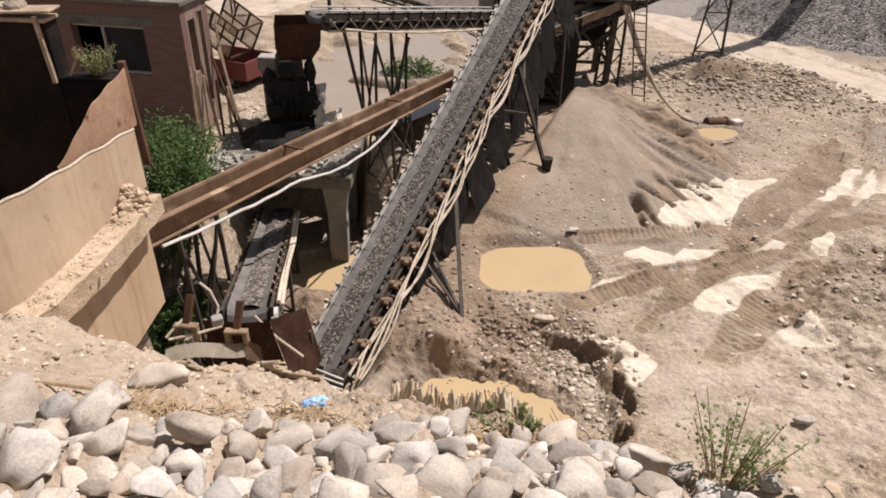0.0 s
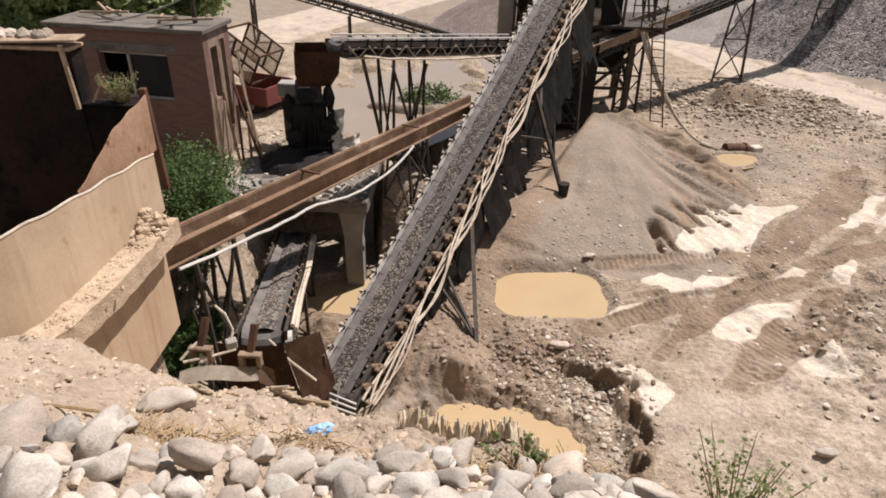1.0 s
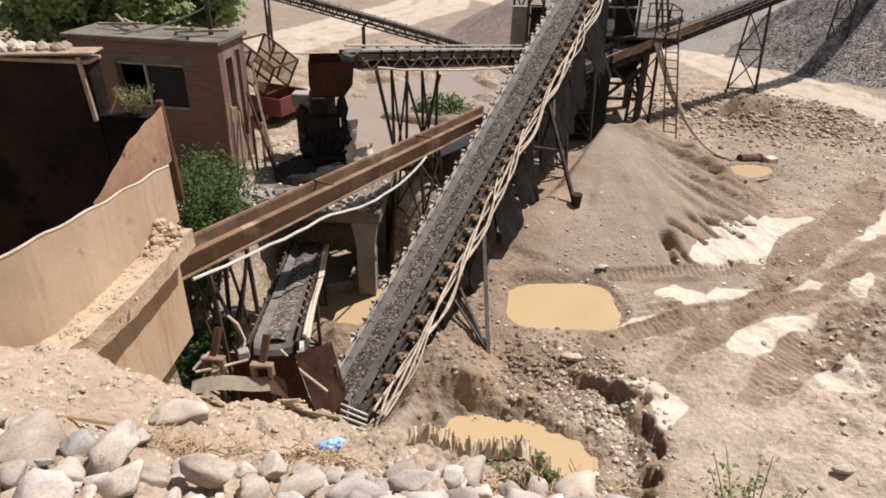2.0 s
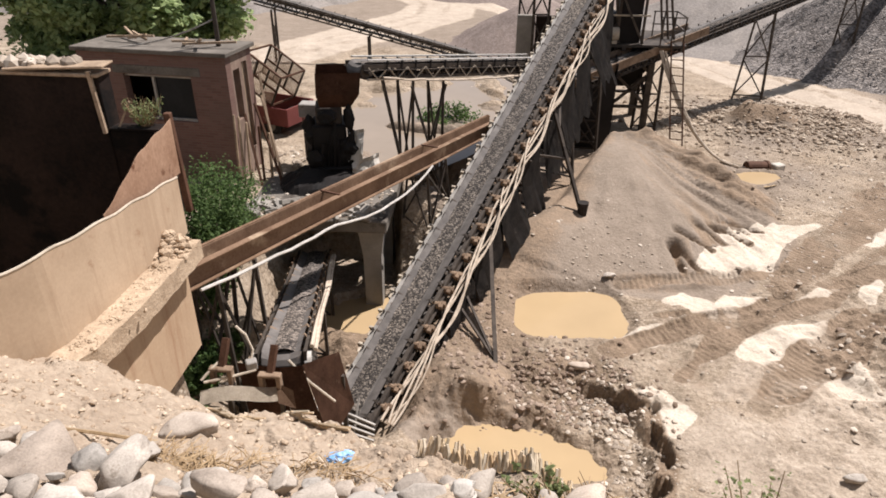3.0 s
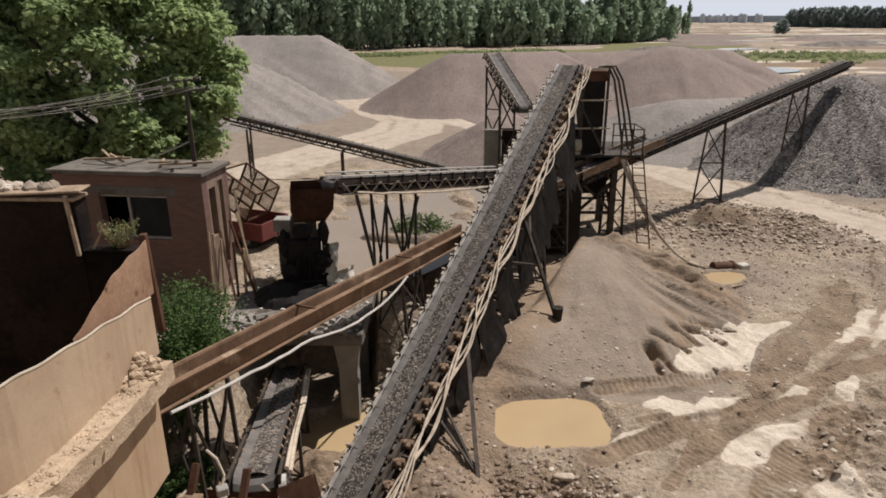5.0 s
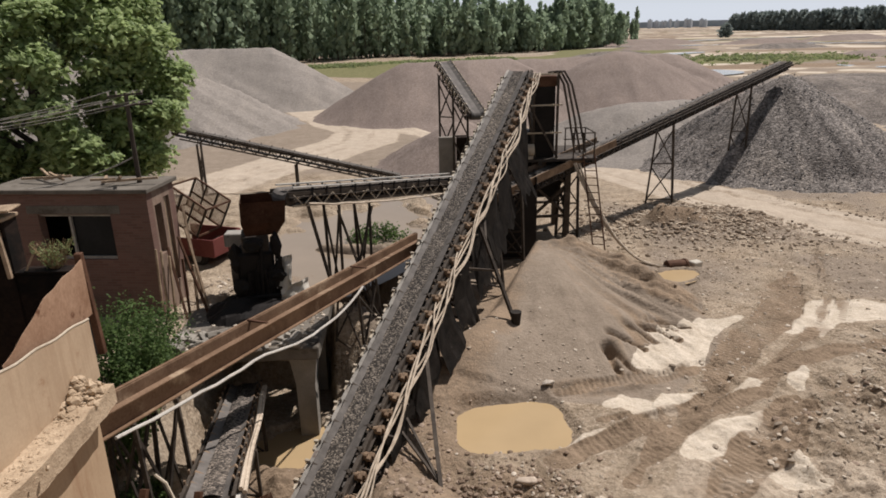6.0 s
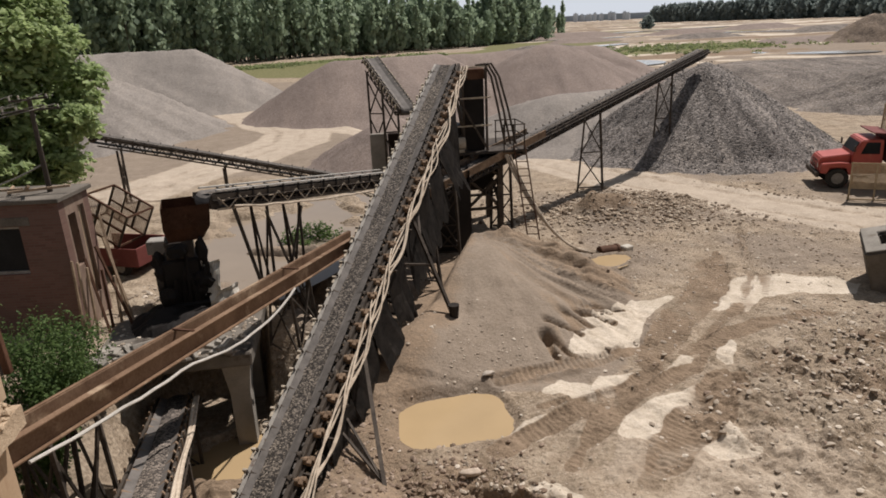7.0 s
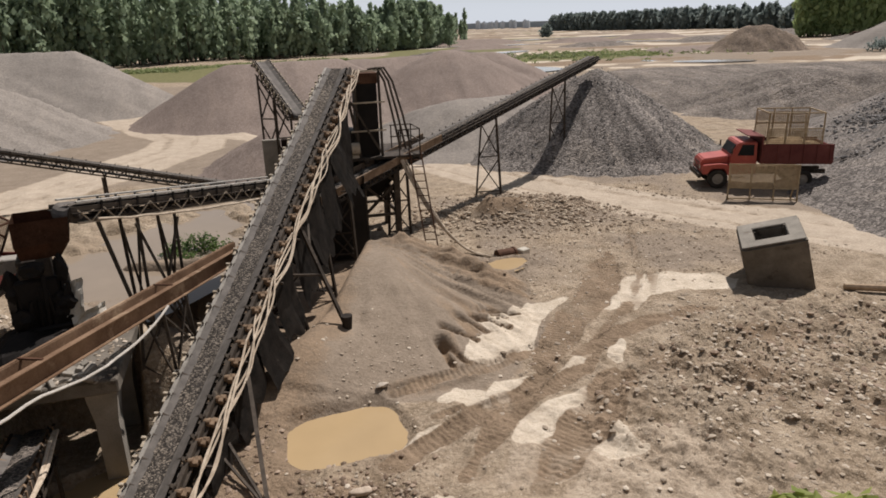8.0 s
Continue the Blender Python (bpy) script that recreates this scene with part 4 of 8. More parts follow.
def conveyor(name, p0, p1, w, label, step=0.5, depth=0.7, reach=0.16, rail_mat=None, load=0.10, truss=True, seed=0, load_from=0.0, rail=(0.05, 0.16), idler_mat=None):
    p0, p1 = Vector(p0), Vector(p1)
    L = (p1 - p0).length
    root = thing(name, Matrix.Translation(p0), label, "conveyor", "belt conveyors of the plant")
    fr = along(p0, p1).to_4x4()
    r = 0.17

    def put(pname, me, lab="", m=Matrix()):
        ob = piece(pname, me, root, fr @ m)
        return tagged(ob, lab)

    put("belt", belt_mesh(L, w, r, "belt"))
    if load:
        put("load", load_mesh(L, w, load_from, seed + 100, load), "dark wet gravel")
    for x, nm in ((0, "tail_drum"), (L, "head_drum")):
        bm = bmesh.new()
        drum(bm, (x, -w * 0.55, -r), (x, w * 0.55, -r), r * 0.92, 14)
        drum(bm, (x, -w * 0.55 - 0.18, -r), (x, w * 0.55 + 0.18, -r), 0.05, 8)
        put(nm, bm_mesh(nm, bm, M_STEEL))
    rail_mat = rail_mat or M_STEEL
    for s in (-1, 1):
        bm = bmesh.new()
        y = s * (w / 2 + rail[0] / 2 + 0.05)
        box(bm, (L / 2, y, -0.02), (L + 0.3, rail[0], rail[1]))
        box(bm, (L / 2, y + s * 0.03, -0.10), (L + 0.3, rail[0] + 0.05, 0.015))
        put("side_rail", bm_mesh("side_rail", bm, rail_mat if s > 0 else M_STEEL))
    me = idler_mesh(w, reach, idler_mat)
    for i in range(int(L / step)):
        x = step * (i + 0.6)
        put("idler", me, "", pose(x + 0.03 * math.sin(i * 7.7), 0, 0.01 * math.sin(i * 3.1), 0, 0, 2 * math.sin(i * 5.3)))
    if truss:
        y = w / 2 + 0.07
        for s in (-1, 1):
            bm = bmesh.new()
            angle_bar(bm, (0.3, s * y, -depth), (L - 0.3, s * y, -depth), 0.07)
            put("lower_chord", bm_mesh("lower_chord", bm, M_STEEL))
        bay = depth * 1.25
        bm = bmesh.new()
        beam(bm, (0, 0, -depth), (bay / 2, 0, -0.06), 0.04)
        beam(bm, (bay / 2, 0, -0.06), (bay, 0, -depth), 0.04)
        brace = bm_mesh("brace", bm, M_STEEL)
        bm = bmesh.new()
        beam(bm, (0, -y, -depth), (0, y, -depth), 0.045)
        tie = bm_mesh("cross_tie", bm, M_STEEL)
        for i in range(int((L - 0.8) / bay)):
            for s in (-1, 1):
                put("brace", brace, "", Matrix.Translation((0.4 + i * bay, s * y, 0)))
            put("cross_tie", tie, "", Matrix.Translation((0.4 + i * bay, 0, 0)))

    def world_part(pname, bm, material=M_STEEL, lab=""):
        me = bm_mesh(pname, bm, material)
        return tagged(piece(pname, me, root, Matrix.Translation(-p0)), lab)

    def point(s, y=0.0, z=0.0):
        return p0 + (fr.to_3x3() @ Vector((s * L, y, z)))

    return root, world_part, point, put, L


def gz(x, y):
    return float(ground_z(np.array([x]), np.array([y]))[0])


def trestle(world_part, a, b, foot_a, foot_b, w=0.07, rungs=1, mat=None):
    """Two legs from a and b to the ground, with crossed bars between; each bar is a part."""
    mat = mat or M_STEEL
    for top, foot in ((a, foot_a), (b, foot_b)):
        bm = bmesh.new()
        beam(bm, top, foot, w)
        world_part("leg", bm, mat)
    a, b, fa, fb = map(Vector, (a, b, foot_a, foot_b))
    for i in range(rungs):
        t0, t1 = i / rungs * 0.9 + 0.06, (i + 1) / rungs * 0.9 + 0.02
        for p, q in ((a.lerp(fa, t0), b.lerp(fb, t1)), (b.lerp(fb, t0), a.lerp(fa, t1)), (a.lerp(fa, t1), b.lerp(fb, t1))):
            bm = bmesh.new()
            beam(bm, p, q, w * 0.6)
            world_part("cross_bar", bm, mat)


def down(p, dx=0.0, dy=0.0, sink=0.1):
    x, y = p[0] + dx, p[1] + dy
    return Vector((x, y, gz(x, y) - sink))


# the long main conveyor
MAIN0, MAIN1 = (-2.3, 9.64, -0.2), (4.29, 26.4, 7.0)
root, wp, pt, put, L = conveyor("belt_conveyor", MAIN0, MAIN1, 0.74, "long inclined belt conveyor carrying dark gravel up to the screens", 0.5, 0.95, 0.08, M_RAIL, 0.03, True, 1, 0.0, (0.09, 0.12), M_STEEL)
# stout roller brackets on the cable side, short pale angle pieces on the other
bm = bmesh.new()
box(bm, (0, -0.54, -0.07), (0.16, 0.24, 0.10), None, 0.012)
box(bm, (0.05, -0.64, -0.10), (0.10, 0.12, 0.16), None, 0.01)
box(bm, (0.02, -0.50, -0.18), (0.09, 0.40, 0.06))
drum(bm, (-0.02, -0.44, 0.0), (-0.02, -0.58, 0.0), 0.05, 8)
bracket = bm_mesh("roller_bracket", bm, M_DUSTRUST)
bm = bmesh.new()
box(bm, (0, 0.545, -0.02), (0.20, 0.08, 0.09), None, 0.01)
box(bm, (0.10, 0.57, 0.03), (0.06, 0.10, 0.08), None, 0.01)
clip = bm_mesh("edge_clip", bm, M_PALE)
bm = bmesh.new()
tube(bm, [(-0.06, 0.50, 0), (-0.06, 0.62, 0.01), (0.06, 0.62, 0.01), (0.06, 0.50, 0)], 0.014, 5)
staple = bm_mesh("staple", bm, M_RAIL)
for i in range(int(L / 0.5)):
    j = random.Random(i)
    put("roller_bracket", bracket, "", pose(0.5 * i + 0.3 + j.uniform(-0.04, 0.04), j.uniform(-0.02, 0.02), j.uniform(-0.02, 0.02), 0, 0, j.uniform(-6, 6)))
    put("edge_clip", clip, "", pose(0.5 * i + 0.25 + j.uniform(-0.05, 0.05), j.uniform(-0.015, 0.015), j.uniform(-0.015, 0.015), 0, 0, j.uniform(-3, 3)))
    if i % 4 == 1:
        put("staple", staple, "", pose(0.5 * i + 0.4, 0, 0))
for k in range(5):
    rnd = random.Random(k)
    ph, tw, far_ = k * 1.26, rnd.uniform(9, 15), rnd.uniform(0.07, 0.15)
    pts = [pt(s, -0.80 - 0.04 * math.sin(s * 11) + (far_ + 0.04 * math.sin(s * 17 + k)) * math.sin(s * tw * 2.2 + ph), -0.02 + 0.05 * math.cos(s * tw * 2.2 + ph) - 0.07 * abs(math.sin(s * 31.4)) + 0.015 * math.sin(s * 80 + k)) for s in np.linspace(0.0, 1.0, 140)]
    bm = bmesh.new()
    tube(bm, pts, rnd.uniform(0.018, 0.030), 6)
    wp("cable", bm, M_CABLE, "pale dusty cable along the frame")
for s in np.linspace(0.06, 0.97, 22):
    bm = bmesh.new()
    beam(bm, pt(s, -0.42, -0.14), pt(s, -0.92, -0.20), 0.05)
    wp("cable_bracket", bm, M_STEEL)
# black sheet put in for the shade of the truss below the cables
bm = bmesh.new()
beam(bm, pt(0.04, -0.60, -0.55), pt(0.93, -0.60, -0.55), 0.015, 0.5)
wp("shade_sheet", bm, M_DARK, "black sheet standing in for the truss's shade")
# torn rubber sheeting hung below the cables, lengthened to blacken the shaded space there
for k in range(10):
    rnd = random.Random(300 + k)
    s0, s1 = 0.06 + 0.086 * k, 0.06 + 0.086 * (k + rnd.uniform(0.75, 1.05))
    flare = rnd.uniform(0.05, 0.32)
    bm = bmesh.new()
    rows = []
    for i in range(13):
        s = s0 + (s1 - s0) * i / 12
        top = pt(s, -0.66 - 0.05 * noise.noise((s * 30, k, 0)), -0.24)
        reach = float(np.interp(s, [0.05, 0.2, 0.4, 0.6, 0.95], [0.45, 1.0, 1.7, 2.3, 2.2])) * (1 + 0.55 * noise.noise((s * 26, 2.2, k)) + 0.2 * noise.noise((s * 70, 5.1, 0)))
        out = pt(s, -0.66 - flare * reach, -0.24)
        drop = min(reach, top.z - max(gz(top.x, top.y), gz(out.x, out.y)) - 0.03)
        rows.append([bm.verts.new(Vector((top.x + (out.x - top.x) * v_ ** 1.5 + 0.10 * noise.noise((s * 22, v_ * 2.5, k)), top.y + (out.y - top.y) * v_ ** 1.5 + 0.10 * noise.noise((s * 19, v_ * 3, 7 + k)), top.z - drop * v_))) for v_ in np.linspace(0, 1, 8)])
    for r0, r1 in zip(rows, rows[1:]):
        for j in range(7):
            bm.faces.new((r0[j], r1[j], r1[j + 1], r0[j + 1]))
    bmesh.ops.solidify(bm, geom=bm.faces[:], thickness=0.012)
    wp("rubber_skirt", bm, M_RUBBER, "torn black rubber sheeting")
for s, lo in ((0.27, 0.5), (0.47, 0.4), (0.66, 0.3), (0.86, 0.2)):
    a, b = pt(s, -0.55, -0.7), pt(s, 0.55, -0.7)
    if s == 0.27:
        a = pt(s, -0.78, -0.4)
        fa, fb = Vector((0.46, 10.98, gz(0.46, 10.98) - 0.15)), down(b, -0.5, -0.3)
    else:
        fa, fb = down(a, lo, -lo * 0.8), down(b, -lo * 0.6, 0)
    trestle(wp, a, b, fa, fb, 0.085, 2 if s > 0.4 else 1, M_STEEL)
# lattice leg that stands on the spoil mound, its foot in a black tub
leg_foot, leg_head = Vector((2.84, 17.1, gz(2.84, 17.1) - 0.06)), pt(0.53, -0.72, -0.25)
bm = bmesh.new()
beam(bm, leg_foot, leg_head, 0.09)
wp("leg", bm, M_STEEL)
bm = bmesh.new()
beam(bm, leg_foot.lerp(leg_head, 0.52), pt(0.46, -0.5, -0.9), 0.06)
wp("strut", bm, M_STEEL)
bm = bmesh.new()
beam(bm, leg_foot.lerp(leg_head, 0.78), pt(0.60, -0.5, -0.9), 0.06)
wp("strut", bm, M_STEEL)
bm = bmesh.new()
bmesh.ops.create_cone(bm, cap_ends=True, segments=12, radius1=0.12, radius2=0.16, depth=0.42, matrix=Matrix.Translation(leg_foot + Vector((0, 0, 0.20))))
wp("foot_tub", bm, M_RUBBER, "black rubber tub round the foot")
for s0, s1 in ((0.27, 0.14), (0.47, 0.36), (0.66, 0.56), (0.86, 0.75)):
    for y in (-0.5, 0.5):
        bm = bmesh.new()
        beam(bm, pt(s1, y, -0.72), pt(s0, y, -1.7), 0.06)
        wp("strut", bm, M_RUST)

# the short conveyor that brings stone out from below the crusher
SHORT0, SHORT1 = (-3.90, 13.6, 1.02), (-2.95, 8.06, 2.35)
root, wp, pt, put, L = conveyor("belt_conveyor", SHORT0, SHORT1, 0.58, "short belt conveyor with gravel coming from below the slab", 0.42, 0.5, 0.10, M_STEEL, 0.06, True, 2, 0.0, (0.05, 0.16), M_DUSTRUST)
for ob in root.children:
    if ob.name.startswith("load"):
        ob.data.materials[0] = M_LOADDRY
for k in range(2):
    bm = bmesh.new()
    tube(bm, [pt(s, 0.46 + 0.05 * k, 0.05 + 0.06 * math.sin(s * 9 + k)) for s in np.linspace(0.1, 1, 24)], 0.035, 6)
    wp("cable", bm, M_CABLE, "pale dusty cable along the frame")
for y in (-0.5, 0.5):
    bm = bmesh.new()
    drum(bm, pt(1.0, 0.8 * y - 0.05, -0.17), pt(1.0, 0.8 * y + 0.05, -0.17), 0.17, 16)
    wp("pulley_wheel", bm, M_WHITE, "pale round bearing wheel")
for s in (0.15, 0.5, 0.85):
    a, b = pt(s, -0.4, -0.45), pt(s, 0.4, -0.45)
    trestle(wp, a, b, down(a), down(b), 0.06)

# return conveyor up to the crusher's hopper
RET0, RET1 = (1.45, 20.9, 4.1), (-3.02, 15.80, 5.02)
root, wp, pt, put, L = conveyor("belt_conveyor", RET0, RET1, 0.5, "level gallery conveyor with a pale lattice side", 0.5, 0.32, 0.02, M_STEEL, 0.02, True, 3, 0.0, (0.05, 0.10), M_DARK)
for s in (-1, 1):
    bm = bmesh.new()
    beam(bm, pt(0.0, s * 0.31, 0.12), pt(1.0, s * 0.31, 0.12), 0.07, 0.035)
    wp("top_lip", bm, M_WHITE, "pale worn edge strip")
    bm = bmesh.new()
    beam(bm, pt(0.0, s * 0.34, -0.32), pt(1.0, s * 0.34, -0.32), 0.04, 0.05)
    wp("lattice_chord", bm, M_PALE)
for i in range(11):
    bm = bmesh.new()
    beam(bm, pt(i / 11, 0.35, -0.04), pt((i + 0.5) / 11, 0.35, -0.32), 0.025)
    beam(bm, pt((i + 0.5) / 11, 0.35, -0.32), pt((i + 1) / 11, 0.35, -0.04), 0.025)
    wp("lattice_bar", bm, M_PALE)
for s in (0.62, 0.78):
    a, b = pt(s, -0.30, -0.32), pt(s, 0.30, -0.32)
    trestle(wp, a, b, down(a, 0.05), down(b, -0.05), 0.07, 1, M_STEEL)
bm = bmesh.new()
beam(bm, pt(0.93, 0.30, -0.3), down(pt(0.86, 0.36), 0.15, -0.3), 0.08)
wp("leg", bm, M_STEEL)
bm = bmesh.new()
beam(bm, pt(0.62, 0.42, -0.5), down(pt(0.80, 0.42), 0, 0), 0.05)
wp("strut", bm)
bm = bmesh.new()
beam(bm, pt(0.80, 0.42, -0.5), down(pt(0.62, 0.42), 0, 0), 0.05)
wp("strut", bm)
bm = bmesh.new()
tube(bm, sag(pt(0.1, 0.5, -0.3), pt(0.95, 0.5, -0.25), 0.12, 14, 0.02, 3), 0.03, 6)
wp("cable", bm, M_CABLE, "pale dusty cable along the frame")

# conveyor behind the house
root, wp, pt, put, L = conveyor("belt_conveyor", (-0.8, 36.0, 1.1), (-12.2, 35.2, 4.1), 0.6, "far conveyor rising towards the gravel heap", 0.6, 0.45, 0.12, M_STEEL, 0.04, True, 4, 0.0, (0.05, 0.12), M_STEEL)
for s in (0.47, 0.90):
    a, b = pt(s, -0.4, -0.5), pt(s, 0.4, -0.5)
    trestle(wp, a, b, down(a), down(b), 0.09)

# conveyor up to the dark stone cone
STK0, STK1 = (2.42, 23.62, 2.57), (23.0, 41.2, 6.30)
root, wp, pt, put, L = conveyor("belt_conveyor", STK0, STK1, 0.6, "long stacker conveyor rising to the dark stone cone", 0.6, 0.36, 0.06, M_STEEL, 0.06, True, 5, 0.0, (0.05, 0.10), M_STEEL)
for s, spread in ((0.05, 0.1), (0.20, 0.1), (0.485, 0.30), (0.80, 0.15)):
    for y in ((-0.42, 0.42) if s < 0.1 else (0.0,)):
        a, b = pt(s - 0.008, y + 0.30, -0.4), pt(s + 0.008, y - 0.30, -0.4)
        trestle(wp, a, b, down(a, -spread, 0.1), down(b, spread, 0.1), 0.09, 2, M_STEEL)
for y in (-0.5, 0.5):
    bm = bmesh.new()
    beam(bm, pt(0.0, y, 0.12), pt(0.30, y, 0.12), 0.05, 0.30)
    wp("skirt_board", bm, M_DUSTRUST, "dust-covered rusty side board")

# short conveyor to the small sand cone
root, wp, pt, put, L = conveyor("belt_conveyor", (2.95, 29.6, 5.15), (1.75, 34.5, 7.1), 0.6, "short inclined conveyor above the brown sand cone", 0.45, 0.5, 0.16, M_STEEL, 0.0, True, 6)
for s in (0.45, 0.92):
    a, b = pt(s, -0.36, -0.5), pt(s, 0.36, -0.5)
    trestle(wp, a, b, down(a), down(b), 0.10, 3, M_STEEL)


# ---- brown steel trough that crosses behind the main conveyor ----
def steel_trough(p0, p1, label):
    p0, p1 = Vector(p0), Vector(p1)
    L = (p1 - p0).length
    root = thing("steel_trough", Matrix.Translation(p0), label, "trough")
    fr = along(p0, p1).to_4x4()
    for s in (-1, 1):
        bm = bmesh.new()
        box(bm, (L / 2, s * 0.17, 0), (L, 0.02, 0.34))
        piece("flange", bm_mesh("flange", box(bmesh.new(), (L / 2, s * 0.22, 0.17), (L, 0.12 if s < 0 else 0.06, 0.02)), M_CHUTE), root, fr)
        piece("flange", bm_mesh("flange", box(bmesh.new(), (L / 2, s * 0.21, -0.17), (L, 0.10, 0.02)), M_CHUTE), root, fr)
        piece("side_plate", bm_mesh("side_plate", bm, M_CHUTE), root, fr)
    bm = bmesh.new()
    box(bm, (L / 2, 0, -0.13), (L, 0.32, 0.03))
    piece("floor_plate", bm_mesh("floor_plate", bm, M_CHUTE), root, fr)
    bm = bmesh.new()
    box(bm, (0, 0, 0.185), (0.05, 0.44, 0.03))
    strap = bm_mesh("strap", bm, M_RUST)
    for i in range(1, 3):
        piece("strap", strap, root, fr @ Matrix.Translation((L * i / 3.0, 0, 0)))

    def wp(pname, bm, material=M_STEEL, lab=""):
        return tagged(piece(pname, bm_mesh(pname, bm, material), root, Matrix.Translation(-p0)), lab)

    def pt(s, y=0.0, z=0.0):
        return p0 + fr.to_3x3() @ Vector((s * L, y, z))

    return root, wp, pt


root, wp, pt = steel_trough((-4.45, 7.85, 3.66), (0.29, 18.67, 2.80), "rust-brown steel trough on thin trestles")
for s in (0.06, 0.13, 0.62, 0.70):
    a, b = pt(s, -0.25, -0.18), pt(s, 0.25, -0.18)
    trestle(wp, a, b, down(a, 0.1), down(b, -0.15), 0.06, 1, M_STEEL)
for s0, s1 in ((0.06, 0.13), (0.62, 0.70)):
    for y in (-0.25, 0.25):
        a, b = pt(s0, y, -0.3), pt(s1, y, 0)
        bm = bmesh.new()
        beam(bm, a, down(b), 0.04)
        wp("cross_bar", bm, M_STEEL)
        bm = bmesh.new()
        beam(bm, pt(s1, y, -0.3), down(a), 0.045)
        wp("cross_bar", bm, M_STEEL)
for k in range(1):
    bm = bmesh.new()
    tube(bm, sag(pt(0.02, -0.42, -0.12 - 0.05 * k), pt(0.30, -0.42, -0.25), 0.05 + 0.08 * k, 10, 0.015, k) + sag(pt(0.30, -0.42, -0.25), pt(0.62, -0.40, -0.1), 0.28, 12, 0.01, k + 5)[1:], 0.026, 6)
    wp("hose", bm, M_WHITE, "pale plastic hose slung below the trough")


# ---- screening tower at the head of the main conveyor ----
def tower():
    base = Vector((5.9, 27.6, gz(5.9, 27.6)))
    root = thing("screening_tower", Matrix.Translation(base), "dark steel screening tower on thick legs with a railed deck", "tower")

    def wp(name, bm, mat=M_STEEL, lab=""):
        return tagged(piece(name, bm_mesh(name, bm, mat), root, Matrix.Translation(-base)), lab)

    legs = [(5.05, 26.9), (6.45, 26.9), (5.05, 29.3), (6.45, 29.3)]
    for x, y in legs:
        bm = bmesh.new()
        beam(bm, (x, y, gz(x, y) - 0.3), (x, y, 3.45), 0.24)
        wp("leg", bm, M_STEEL)
    for (a, b) in ((0, 1), (2, 3), (0, 2), (1, 3)):
        (x0, y0), (x1, y1) = legs[a], legs[b]
        for z0, z1 in ((0.9, 2.2), (2.2, 0.9), (0.85, 0.85), (2.9, 2.9), (2.2, 3.3), (3.3, 2.2)):
            bm = bmesh.new()
            beam(bm, (x0, y0, z0 + 0.2), (x1, y1, z1 + 0.2), 0.11)
            wp("brace", bm, M_STEEL)
    bm = bmesh.new()
    box(bm, (5.75, 28.0, 3.52), (3.6, 3.2, 0.10))
    wp("deck", bm, M_STEEL)
    for x in np.linspace(4.1, 7.4, 4):
        bm = bmesh.new()
        beam(bm, (x, 26.4, 3.40), (x, 29.6, 3.40), 0.14)
        wp("deck_beam", bm, M_STEEL)
    # tall dark chute with a maroon head
    bm = bmesh.new()
    box(bm, (5.42, 27.4, 5.0), (0.82, 1.2, 3.0), None, 0.03)
    wp("chute", bm, M_DARK, "tall black chute box")
    bm = bmesh.new()
    box(bm, (5.42, 27.4, 6.62), (0.90, 1.25, 0.42), None, 0.03)
    wp("chute_head", bm, M_RUST, "rust-brown head box")
    for x in (4.95, 5.9):
        bm = bmesh.new()
        beam(bm, (x, 26.7, 3.5), (x, 26.7, 6.95), 0.09)
        wp("post", bm, M_STEEL)
    for z in (4.6, 5.7, 6.9):
        bm = bmesh.new()
        beam(bm, (4.7, 26.68, z), (6.1, 26.68, z), 0.06)
        wp("rail", bm, M_PALE)
    for k in range(3):
        bm = bmesh.new()
        pts = [(5.5 + 0.2 * k, 26.8, 6.95), (5.85 + 0.14 * k, 26.7, 7.0), (6.1 + 0.16 * k, 26.6, 6.5), (6.35 + 0.2 * k, 26.5, 5.2), (6.6 + 0.22 * k, 26.45, 3.8)]
        tube(bm, pts, 0.045, 6)
        wp("pipe", bm, M_STEEL, "bent dark pipe")
    # hopper and box added in black for the shadow under the deck
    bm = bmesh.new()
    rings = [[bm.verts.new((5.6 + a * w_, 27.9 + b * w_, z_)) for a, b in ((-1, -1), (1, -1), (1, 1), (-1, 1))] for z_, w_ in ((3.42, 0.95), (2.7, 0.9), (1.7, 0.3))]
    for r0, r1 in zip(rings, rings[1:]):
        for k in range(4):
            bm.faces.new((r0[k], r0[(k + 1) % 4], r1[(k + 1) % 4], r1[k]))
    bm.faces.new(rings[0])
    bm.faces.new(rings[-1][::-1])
    wp("shade_hopper", bm, M_DARK, "added black hopper for the shade below the deck")
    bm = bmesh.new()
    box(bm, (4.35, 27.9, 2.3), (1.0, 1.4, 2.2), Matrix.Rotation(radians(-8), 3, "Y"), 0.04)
    wp("shade_box", bm, M_DARK, "added black box for the shade beside the tower legs")
    # black plates put in for the deep shade below the screens
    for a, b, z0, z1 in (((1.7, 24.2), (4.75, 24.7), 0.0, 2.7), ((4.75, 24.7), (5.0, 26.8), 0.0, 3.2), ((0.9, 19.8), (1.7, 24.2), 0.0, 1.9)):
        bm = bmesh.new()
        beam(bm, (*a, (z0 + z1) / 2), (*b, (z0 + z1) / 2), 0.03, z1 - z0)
        wp("shade_plate", bm, M_DARK, "black plate added for the shade below the screens")
    # railing of the deck
    for x in (6.55, 6.95, 7.4):
        for y in (26.45, 28.0):
            bm = bmesh.new()
            beam(bm, (x, y, 3.55), (x, y, 4.6), 0.045)
            wp("railing_post", bm, M_STEEL)
